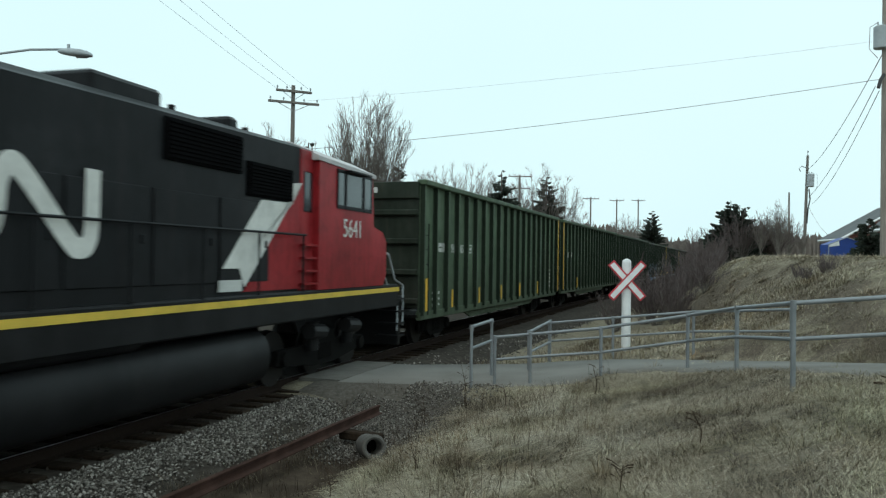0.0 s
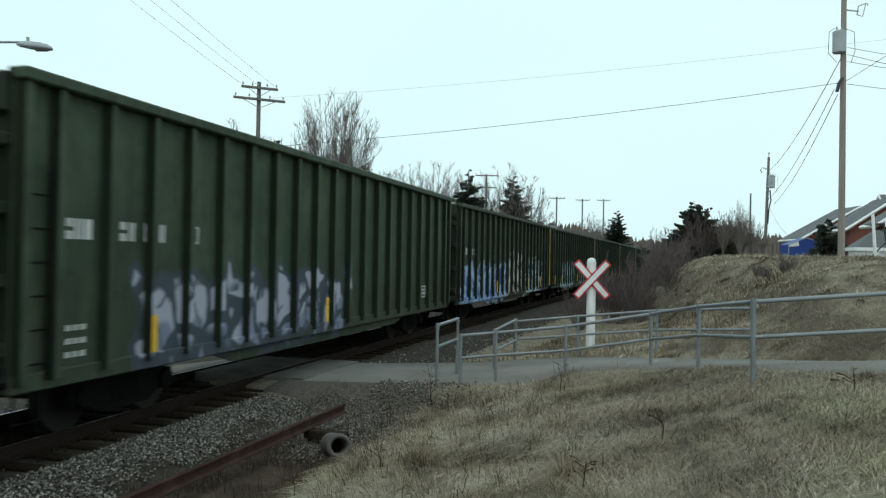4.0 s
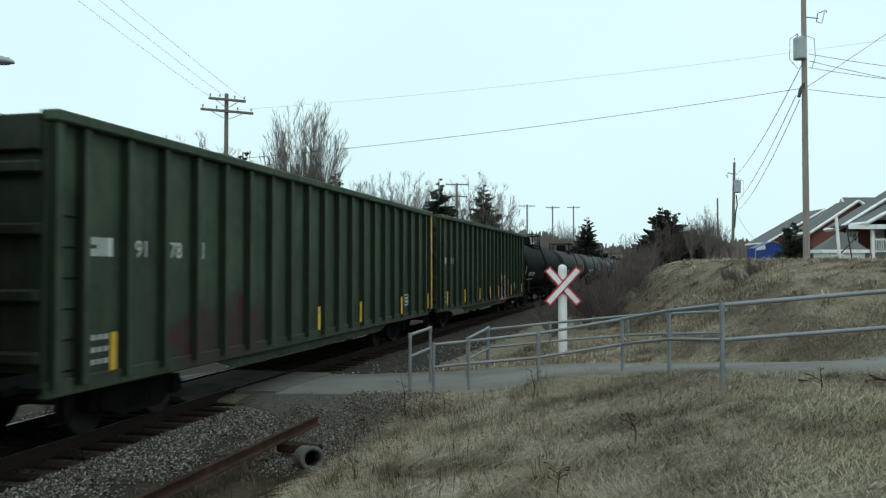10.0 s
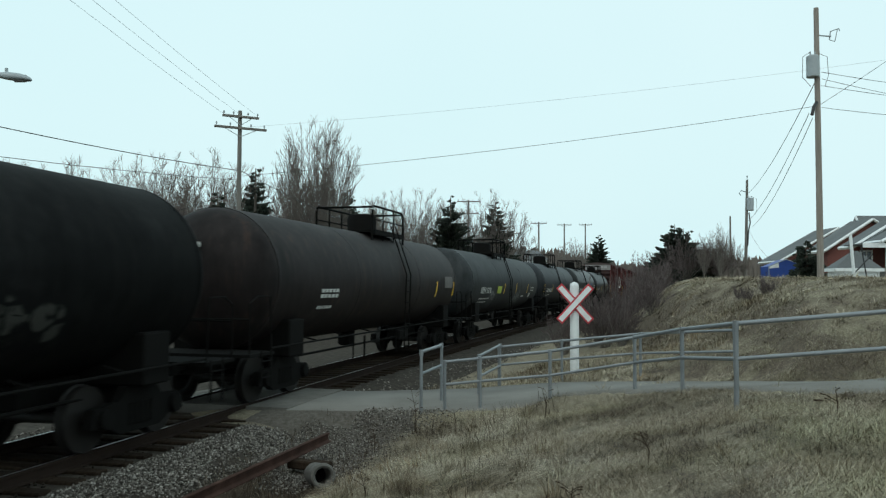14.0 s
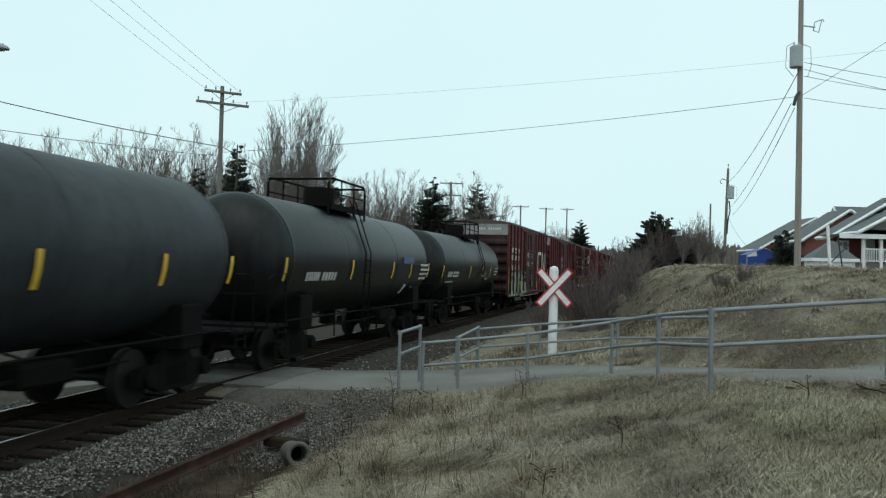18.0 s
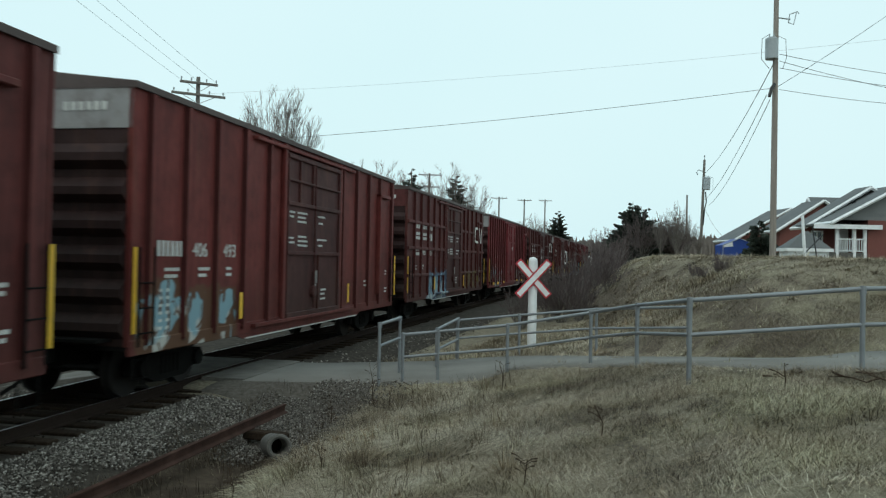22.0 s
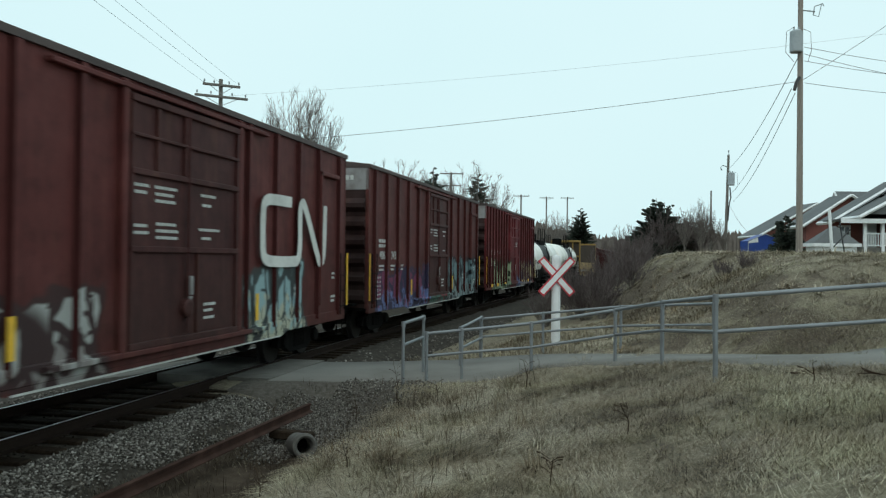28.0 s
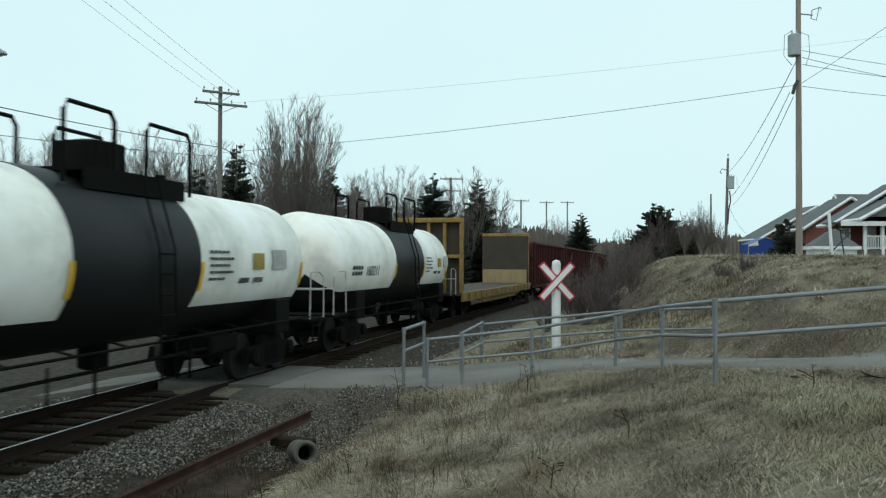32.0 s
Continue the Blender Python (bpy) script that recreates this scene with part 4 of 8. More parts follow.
    part("gear_box", Solid().lathe([(-0.02, 0.02), (-0.02, 0.15), (0.06, 0.15), (0.08, 0.1)], 14, Matrix.Translation((mid - 0.1, face - 0.02, 1.5)) @ Matrix.Rotation(radians(-90), 4, "Z")), door_paint or paint, door)
    s = Solid()
    for x, z, wide in ((d0 + 1.75, 3.2, 0.62), (d0 + 1.75, 3.11, 0.6), (d0 + 1.8, 3.02, 0.5), (d0 + 0.3, 1.6, 0.2)) if flat_strips else ((d0 + 0.16, 3.3, 0.4), (d0 + 0.16, 3.2, 0.34), (d0 + 0.7, 3.3, 0.62), (d0 + 0.72, 3.2, 0.5), (d0 + 0.72, 3.1, 0.56), (d0 + 2.05, 3.28, 0.5), (d0 + 2.1, 3.12, 0.3),
                       (d0 + 0.16, 2.72, 0.36), (d0 + 0.16, 2.62, 0.4), (d0 + 0.75, 2.76, 0.55), (d0 + 0.75, 2.66, 0.62), (d0 + 0.75, 2.56, 0.6), (d0 + 2.0, 2.72, 0.7), (d0 + 2.1, 2.58, 0.3),
                       (mid + 0.5, 1.5, 0.4), (mid + 0.5, 1.4, 0.3), (mid + 0.5, 1.28, 0.36), (d0 + 0.4, 1.0, 0.7), (d0 + 1.7, 1.0, 0.6)):
        if x + wide < d1 - 0.15:
            count = max(2, int(wide / 0.11))
            stencil_row(s, x, z, count, wide / count - 0.02, 0.045, 0.02, face - 0.004)
    tagged(part("door_lettering", s, M_STENCIL, door, "rows of small white lettering, unreadable"), kind="stuff")
    part("door_track", Solid().box(d0 - 1.6, d1 + 1.2, -w - 0.14, -w, bottom - 0.02, bottom + 0.06, 0.01), paint, car)
    part("door_track", Solid().box(d0 - 1.6, d1 + 1.2, -w - 0.12, -w, top - 0.27, top - 0.2, 0.01), paint, car)
    for x in (d0 - 0.06, d1 + 0.06):
        part("door_post", Solid().box(x - 0.07, x + 0.07, -w - 0.1, -w, bottom, top - 0.15, 0.015), paint, car)
    # ends: deep horizontal corrugations under a plain top sheet
    for sgn in (-1, 1):
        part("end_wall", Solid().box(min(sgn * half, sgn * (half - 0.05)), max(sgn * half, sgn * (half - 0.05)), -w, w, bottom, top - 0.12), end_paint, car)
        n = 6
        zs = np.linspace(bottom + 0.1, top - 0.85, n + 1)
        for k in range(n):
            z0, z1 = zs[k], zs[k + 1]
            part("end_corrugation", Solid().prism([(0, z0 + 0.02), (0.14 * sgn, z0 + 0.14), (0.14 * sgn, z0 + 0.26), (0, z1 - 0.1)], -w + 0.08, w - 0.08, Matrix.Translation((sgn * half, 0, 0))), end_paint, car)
        part("end_top_sheet", Solid().box(min(sgn * half, sgn * (half + 0.02)), max(sgn * half, sgn * (half + 0.02)), -w, w, top - 0.72, top - 0.1), end_top, car, "pale grey plate at the top of the end")
        part("end_number", stencil_row(Solid(), -0.7, 0, 10, 0.09, 0.13, 0.04, 0, (3,)), M_STENCIL, car, "unreadable white number on the end").matrix_basis = Matrix.Translation((sgn * (half + 0.03), -0.5 * sgn * -1, top - 0.45)) @ Matrix.Rotation(radians(90 * sgn), 4, "Z")
        for y in (-w + 0.04, w - 0.04):
            part("corner_post", Solid().box(min(sgn * half - 0.02, sgn * half + 0.05), max(sgn * half - 0.02, sgn * half + 0.05), y - 0.05, y + 0.05, bottom, top - 0.1, 0.01), paint, car)
        lad = part("ladder", ladder_mesh(1.5, 0.4), None, car)
        lad.location = (sgn * half - (0.5 if sgn > 0 else -0.1), -w - 0.05, bottom)
        part("step", Solid().tube([(sgn * half - 0.5 * sgn, -w, bottom), (sgn * half - 0.5 * sgn, -w, 0.42), (sgn * half - 0.1 * sgn, -w, 0.42), (sgn * half - 0.1 * sgn, -w, bottom)], 0.018, 6), M_STEEL_DARK, car)
        part("crossover_platform", Solid().box(min(sgn * half, sgn * (half + 0.35)), max(sgn * half, sgn * (half + 0.35)), -1.2, 1.2, 1.0, 1.05), M_STEEL_DARK, car)
        part("cushion_housing", Solid().box(min(sgn * half, sgn * (half + 0.55)), max(sgn * half, sgn * (half + 0.55)), -0.3, 0.3, 0.66, 1.0, 0.02), M_STEEL_DARK, car)
        part("air_hose", Solid().tube([(sgn * (half + 0.4), 0.3, 0.7), (sgn * (half + 0.75), 0.32, 0.42), (sgn * (half + 0.95), 0.2, 0.34)], 0.028, 6), M_STENCIL, car, "pale end hose fitting")
        add_truck(car, sgn * (half - 1.9))
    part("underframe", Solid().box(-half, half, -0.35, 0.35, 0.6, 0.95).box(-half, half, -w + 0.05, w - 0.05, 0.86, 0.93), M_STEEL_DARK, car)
    add_couplers(car, half + 0.5)
    if ribbons:
        o = part("reflector", Solid().box(-0.045, 0.045, -0.012, 0, 0, 1.3), M_YELLOW, car, "yellow reflective strip on the corner")
        o.location = (-half + 0.06, -w - 0.03, bottom + 0.2)
        o = part("reflector", Solid().box(-0.045, 0.045, -0.012, 0, 0, 1.3), M_YELLOW, car, "yellow reflective strip on the corner")
        o.location = (half - 0.06, -w - 0.1, bottom + 0.2)
    for x in stripes:
        o = part("reflector", STRIPE, None, car, "yellow reflective strip")
        o.location = (x, -w - 0.1, bottom + 0.2)
    for x in flat_strips:
        part("reflector", Solid().box(x, x + 0.44, -w - 0.1, -w - 0.088, bottom + 0.0, bottom + 0.15), M_YELLOW, car, "level yellow reflective strip")
    for x, z, n, cw, ch, gap in marks:
        for k in range(n):
            part("letter_shape", letter_shape(k * 5 + int(abs(x) * 7) + int(z * 9), x + k * (cw + gap), z, cw, ch, -w - 0.004), M_STENCIL, car)
    # data stencils on the panels: weights under the number, columns of dates, notices by the far end
    s = Solid()
    for x, z, wide in ((-half + 0.95, 2.05, 0.46), (-half + 0.95, 1.94, 0.4), (-half + 2.05, 2.05, 0.42), (-half + 2.05, 1.94, 0.3), (-half + 3.1, 2.05, 0.22), (-half + 3.1, 1.94, 0.22),
                       (half - 3.2, 1.62, 0.2), (half - 3.2, 1.5, 0.24), (half - 0.9, 1.9, 0.2), (half - 0.9, 1.8, 0.16), (half - 0.95, 1.35, 0.3), (half - 0.95, 1.25, 0.24)):
        count = max(2, int(wide / 0.1))
        stencil_row(s, x, z, count, wide / count - 0.02, 0.055, 0.02, -w - 0.004)
    for k in range(6):
        stencil_row(s, -half + 0.8, 1.72 - 0.12 * k, 2, 0.09, 0.05, 0.12, -w - 0.004)
    tagged(part("capacity_data", s, M_STENCIL, car, "small white data stencils"), kind="stuff")
    # raised frame at the far end of the side, and the bright edge of the sill
    part("side_frame_bar", Solid().box(half - 1.95, half - 1.85, -w - 0.13, -w, bottom + 0.3, top - 0.62, 0.015).box(half - 1.95, half - 0.75, -w - 0.13, -w, top - 0.72, top - 0.62, 0.015), paint, car, "raised bar round the end panel")
    part("sill_edge", Solid().box(-half + 3.95, half - 3.95, -w - 0.035, -w - 0.022, 0.695, 0.72), M_STENCIL, car, "pale lower edge of the sill")
    place_car(car, front, length)
    return car


def ribbon_logo(car, pts, width, y, label="large white ribbon-like emblem"):
    """A flat band along x, z points on the side of a car."""
    line = smooth_line(pts, 6)
    v, f = [], []
    for i, (x, z) in enumerate(line):
        a, b = line[max(i - 1, 0)], line[min(i + 1, len(line) - 1)]
        d = Vector((b[0] - a[0], b[1] - a[1])).normalized()
        nx, nz = -d.y * width / 2, d.x * width / 2
        for yy in (y, y + 0.006):
            v += [(x + nx, yy, z + nz), (x - nx, yy, z - nz)]
    for i in range(len(line) - 1):
        o = i * 4
        f += [(o, o + 1, o + 5, o + 4), (o + 2, o + 6, o + 7, o + 3), (o, o + 4, o + 6, o + 2), (o + 1, o + 3, o + 7, o + 5)]
    return part("emblem", Solid().add(v, f), M_LOGO, car, label)


M_ROOF = surface("weathered_car_roof", (0.085, 0.06, 0.056), dark=(0.045, 0.03, 0.028), rough=0.7, big=0.9, fine=12, metal=0.2)
M_LOGO = surface("white_emblem_paint", (0.62, 0.61, 0.58), rough=0.65, big=1.5, fine=14, relief=0.05)


def tank_car(front, length, radius, paint, label, band=None, lower=None, platform="single", stripes=(), marks=(), rail_paint=None, shoulder=0.75, plate=None, mark_mat=None, dome=0.0, numbers=()):
    """A tank car: shell with dished heads, saddles, running boards and a top platform."""
    half = length / 2 - 0.55
    car = thing("tank_car", Matrix.Identity(4), label, "tank car", "freight train")
    zc = 1.02 + radius
    rail_paint = rail_paint or M_STEEL_DARK
    th = half - 0.25

    def shell(x0, x1, r, material, name, label=""):
        prof = [(x0, r), (x1, r)]
        return part(name, Solid().lathe(prof, 48, Matrix.Translation((0, 0, zc))), material, car, label, smooth=40)

    heads = [(1 - math.cos(a), math.sin(a)) for a in np.linspace(0.06, math.pi / 2, 10)]
    prof = [(-th + shoulder * h, radius * r) for h, r in heads] + [(th - shoulder * h, radius * r) for h, r in heads[::-1]]
    part("tank_shell", Solid().lathe(prof, 56, Matrix.Translation((0, 0, zc))), paint, car, smooth=40)
    for x in (-th + shoulder, -th / 3, th / 3, th - shoulder):
        part("weld_band", Solid().lathe([(x - 0.05, radius + 0.004), (x + 0.05, radius + 0.004)], 48, Matrix.Translation((0, 0, zc))), paint, car, smooth=40)
    if band:
        b0, b1, bm = band
        shell(b0, b1, radius + 0.012, bm, "painted_band", "broad black band round the shell")
    if lower:
        # dark lower flank, wrapped under the shell
        v, f = [], []
        angs = np.linspace(radians(215), radians(325), 25)
        rows = [(-th + shoulder * h, radius * r + 0.016) for h, r in heads[2:]] + [(th - shoulder * h, radius * r + 0.016) for h, r in heads[::-1][:-2]]
        for x, r in rows:
            for a in angs:
                v.append((x, r * math.cos(a), zc + r * math.sin(a)))
        n = len(angs)
        f = [(i * n + k, i * n + k + 1, (i + 1) * n + k + 1, (i + 1) * n + k) for i in range(len(rows) - 1) for k in range(n - 1)]
        part("lower_flank", raw_mesh("lower_flank", v, f, lower, True), None, car, "black lower half of the shell")
    # underframe
    part("stub_sill", Solid().box(-half - 0.1, -half + 3.6, -0.28, 0.28, 0.64, 1.0, 0.02), M_STEEL_DARK, car)
    part("stub_sill", Solid().box(half - 3.6, half + 0.1, -0.28, 0.28, 0.64, 1.0, 0.02), M_STEEL_DARK, car)
    for sgn in (-1, 1):
        part("saddle", Solid().box(sgn * (half - 2.0) - 0.35, sgn * (half - 2.0) + 0.35, -1.35, 1.35, 0.86, 1.02 + radius * 0.42, 0.03), M_STEEL_DARK, car)
        part("end_platform", Solid().box(min(sgn * (half - 0.75), sgn * (half + 0.25)), max(sgn * (half - 0.75), sgn * (half + 0.25)), -1.45, 1.45, 1.0, 1.06), M_STEEL_DARK, car)
        pts = []
        for y in (-1.42, 1.42):
            part("hand_rail", Solid().tube([(sgn * (half + 0.2), y, 1.05), (sgn * (half + 0.2), y, 2.0), (sgn * (half - 0.1), y, 2.12), (sgn * (half - 0.62), y, 2.12), (sgn * (half - 0.68), y, 1.05)], 0.018, 6), rail_paint, car)
        part("end_rail", Solid().tube([(sgn * (half + 0.2), -1.42, 1.7), (sgn * (half + 0.2), 1.42, 1.7)], 0.02, 6), rail_paint, car)
        lad = part("ladder", ladder_mesh(0.7, 0.4, 0.3), None, car)
        lad.location = (sgn * (half - 0.4) - 0.2, -1.42, 0.4)
        part("number_plate_panel", Solid().box(min(sgn * (th + 0.01), sgn * (th - 0.02)), max(sgn * (th + 0.01), sgn * (th - 0.02)), -0.1, 0.1, zc + 0.6, zc + 0.7), M_STENCIL, car, "small white plate on the tank head")
        add_truck(car, sgn * (half - 2.0))
    for y in (-1.42, 1.42):
        part("side_rail", Solid().tube([(-half + 0.7, y, 1.12), (half - 0.7, y, 1.12)], 0.022, 6), M_STEEL_DARK, car)
        for k in range(7):
            x = -half + 2.9 + k * (2 * half - 5.8) / 6
            part("rail_bracket", Solid().tube([(x, y, 1.12), (x, y * 0.75, 1.2)], 0.02, 5), M_STEEL_DARK, car)
    part("outlet_valve", Solid().lathe([(-0.24, 0.16), (-0.2, 0.24), (0.2, 0.24), (0.24, 0.16)], 14, Matrix.Translation((0, 0, 0.86)) @ Matrix.Rotation(radians(90), 4, "Y")), M_STEEL_DARK, car)
    part("brake_gear", Solid().box(2.2, 3.3, -0.9, -0.5, 0.62, 0.95, 0.05).tube([(-half + 3, -0.8, 0.75), (half - 3, -0.8, 0.75)], 0.03, 6).tube([(-1.5, -1.1, 0.45), (-1.5, -1.1, 1.0)], 0.03, 6).tube([(-2.6, -1.2, 0.5), (-2.6, -1.2, 1.0)], 0.02, 6).tube([(0.9, -1.2, 0.4), (0.9, -1.2, 1.0)], 0.03, 6), M_STEEL_DARK, car)
    # top fittings
    top = zc + radius
    dome_part = Solid().lathe([(-0.0, 0.44), (0.62, 0.44), (0.7, 0.4), (0.74, 0.2)], 20, Matrix.Translation((dome, 0, top - 0.15)) @ Matrix.Rotation(radians(-90), 4, "Y"))
    part("dome_housing", dome_part, M_STEEL_DARK, car, smooth=40)
    part("walkway", Solid().box(dome - 1.35, dome + 1.35, -0.88, 0.88, top - 0.04, top + 0.02).box(dome - 1.35, dome + 1.35, -0.9, -0.86, top - (0.3 if platform == "hoops" else 0.12), top + 0.03).box(dome - 1.35, dome + 1.35, 0.86, 0.9, top - 0.12, top + 0.03), M_STEEL_DARK, car)
    if platform == "hoops":
        part("valve_box", Solid().box(dome - 0.4, dome + 0.4, -0.4, 0.4, top, top + 0.55, 0.03), M_STEEL_DARK, car, "black box over the valves")
        for y in (-0.85, 0.85):
            for x0, x1 in ((dome - 1.75, dome - 0.6), (dome + 0.25, dome + 1.6)):
                part("platform_rail", Solid().tube([(x0, y, top - 0.25), (x0, y, top + 0.75), (x0 + 0.1, y, top + 0.88), (x1 - 0.1, y, top + 0.88), (x1, y, top + 0.75), (x1, y, top - 0.2)], 0.035, 8), M_STEEL_DARK, car, smooth=50)
    else:
        px = 1.45
        for y in (-0.85, 0.85):
            part("platform_rail", Solid().tube([(dome - px, y, top - 0.3), (dome - px, y, top + 0.56), (dome - px + 0.14, y, top + 0.7), (dome + px - 0.14, y, top + 0.7), (dome + px, y, top + 0.56), (dome + px, y, top - 0.3)], 0.034, 8), M_STEEL_DARK, car, smooth=50)
        for xx in (dome - px, dome + px):
            part("platform_rail", Solid().tube([(xx, -0.85, top + 0.66), (xx, 0.85, top + 0.66)], 0.03, 8), M_STEEL_DARK, car, smooth=50)
        for y in (-0.85, 0.85):
            part("middle_rail", Solid().tube([(dome - px, y, top + 0.32), (dome + px, y, top + 0.32)], 0.02, 6), M_STEEL_DARK, car)
            for xx in (dome - 0.5, dome + 0.5):
                part("rail_post", Solid().tube([(xx, y, top - 0.25), (xx, y, top + 0.68)], 0.024, 6), M_STEEL_DARK, car)
    sl = Solid()
    for xx in (dome - 0.22, dome + 0.22):
        sl.tube([(xx, -1.0, top + 0.2), (xx, -radius - 0.06, zc + 0.2), (xx, -1.44, 1.0), (xx, -1.44, 0.5)], 0.02, 6)
    for z in np.arange(0.55, zc + 0.2, 0.32):
        y = -1.44 - (radius + 0.06 - 1.44) * max(0, min(1, (z - 1.0) / (zc - 0.8)))
        sl.tube([(dome - 0.22, y, z), (dome + 0.22, y, z)], 0.015, 5)
    part("side_ladder", sl, M_STEEL_DARK, car)
    part("safety_valve", Solid().tube([(1.9, 0, top - 0.1), (1.9, 0, top + 0.25)], 0.1, 10), M_STEEL_DARK, car)
    add_couplers(car, half + 0.12)

    def on_shell(x, z, w, h, mat, name, label, lift=0.006):
        """A small plate that follows the curve of the shell on the near side."""
        v, f = [], []
        n = 5
        for i in range(n):
            zz = z + h * i / (n - 1)
            c = max(-1, min(1, (zz - zc) / radius))
            y = -(radius + 0.02) * math.sqrt(1 - c * c) - lift
            v += [(x, y, zz), (x + w, y, zz)]
        f = [(2 * i, 2 * i + 1, 2 * i + 3, 2 * i + 2) for i in range(n - 1)]
        return part(name, raw_mesh(name, v, f, mat), None, car, label)

    for x in stripes:
        on_shell(x, zc - 0.5, 0.11, 0.5, M_YELLOW, "reflector", "yellow reflective strip")
    for x, z, n, cw, ch, gap in marks:
        v, f = [], []
        for k in range(n):
            bars = letter_bars(k * 5 + int(abs(x) * 7), cw, ch) if ch > 0.15 else ((0, cw, 0, ch),)
            if ch > 0.15:
                v, f = [], []
            for bx0, bx1, bz0, bz1 in bars:
                o = len(v)
                for zz in (z + bz0, z + (bz0 + bz1) / 2, z + bz1):
                    c = (zz - zc) / radius
                    y = -(radius + 0.024) * math.sqrt(max(0, 1 - c * c)) - 0.004
                    v += [(x + k * (cw + gap) + bx0, y, zz), (x + k * (cw + gap) + bx1, y, zz)]
                f += [(o, o + 1, o + 3, o + 2), (o + 2, o + 3, o + 5, o + 4)]
            if ch > 0.15:
                part("letter_shape", raw_mesh("letter_shape", v, f, mark_mat or M_STENCIL), None, car)
        if ch <= 0.15:
            part("stencil_line", raw_mesh("stencil_line", v, f, mark_mat or M_STENCIL), None, car, "line of small lettering, unreadable")
    for x, z, body, size in numbers:
        c = (z + size * 0.35 - zc) / radius
        t = part("road_number", text_mesh(body, size, mark_mat or M_STENCIL), None, car, "painted car number")
        t.matrix_basis = Matrix.Translation((x, -(radius + 0.03) * math.sqrt(1 - c * c) - 0.012, z + size * 0.35)) @ Matrix.Rotation(radians(90) - math.asin(c), 4, "X") @ Matrix.Translation((0, -size * 0.35, 0))
    if plate:
        for x, z, w, h, mat, lab in plate:
            on_shell(x, z, w, h, mat, "data_plate", lab)
    place_car(car, front, length)
    return car


def bulkhead_flat(front, length, label):
    half = length / 2 - 0.5
    car = thing("bulkhead_flat_car", Matrix.Identity(4), label, "flat car", "freight train")
    M = M_FLAT
    part("deck", Solid().box(-half, half, -1.5, 1.5, 0.98, 1.1), M_TIE_DECK, car, "worn plank deck")
    for y in (-1.5, 1.5):
        part("side_sill", Solid().box(-half, half, y - 0.05, y + 0.05, 0.72, 1.12, 0.02), M, car)
        for k in range(14):
            part("stake_pocket", Solid().box(-0.09, 0.09, y - 0.1 if y < 0 else y, y if y < 0 else y + 0.1, 0.8, 1.08, 0.01), M, car).location = (-half + 1.2 + k * (2 * half - 2.4) / 13, 0, 0)
    part("fishbelly_sill", Solid().prism([(-half + 2.5, 0.75), (-half + 5, 0.5), (half - 5, 0.5), (half - 2.5, 0.75)], -1.42, -1.36), M, car)
    part("centre_sill", Solid().box(-half - 0.1, half + 0.1, -0.3, 0.3, 0.6, 1.0), M_STEEL_DARK, car)
    for sgn in (-1, 1):
        x = sgn * (half - 0.25)
        for y in (-1.42, -0.7, 0.0, 0.7, 1.42):
            part("bulkhead_post", Solid().box(x - 0.12, x + 0.12, y - 0.07, y + 0.07, 1.1, 4.1, 0.02), M, car)
        part("bulkhead_sheet", Solid().box(x - sgn * 0.16 - 0.02, x - sgn * 0.16 + 0.02, -1.48, 1.48, 1.1, 4.1), M_TIE_DECK, car, "dark timber bulkhead boards")
        part("bulkhead_cap", Solid().box(x - 0.2, x + 0.16, -1.5, 1.5, 4.05, 4.25, 0.03), M, car)
        part("bulkhead_brace", Solid().box(x - 0.13, x + 0.13, -1.5, 1.5, 2.55, 2.7, 0.02), M, car)
        add_truck(car, sgn * (half - 2.2))
    part("lumber_liner", Solid().box(half - 0.75, half - 0.5, -1.4, 1.4, 1.1, 1.95, 0.02), M_PLY, car, "pale timber packing against the bulkhead")
    add_couplers(car, half)
    place_car(car, front, length)
    return car


M_FLAT = car_paint("dull_yellow_car_paint", (0.26, 0.165, 0.055), rust=0.5)
M_PLY = surface("pale_plywood", (0.30, 0.22, 0.12), rough=0.9, big=1, fine=20, squash=(1, 4, 1))
M_TIE_DECK = surface("worn_deck_timber", (0.055, 0.043, 0.034), rough=0.95, big=1.5, fine=20)


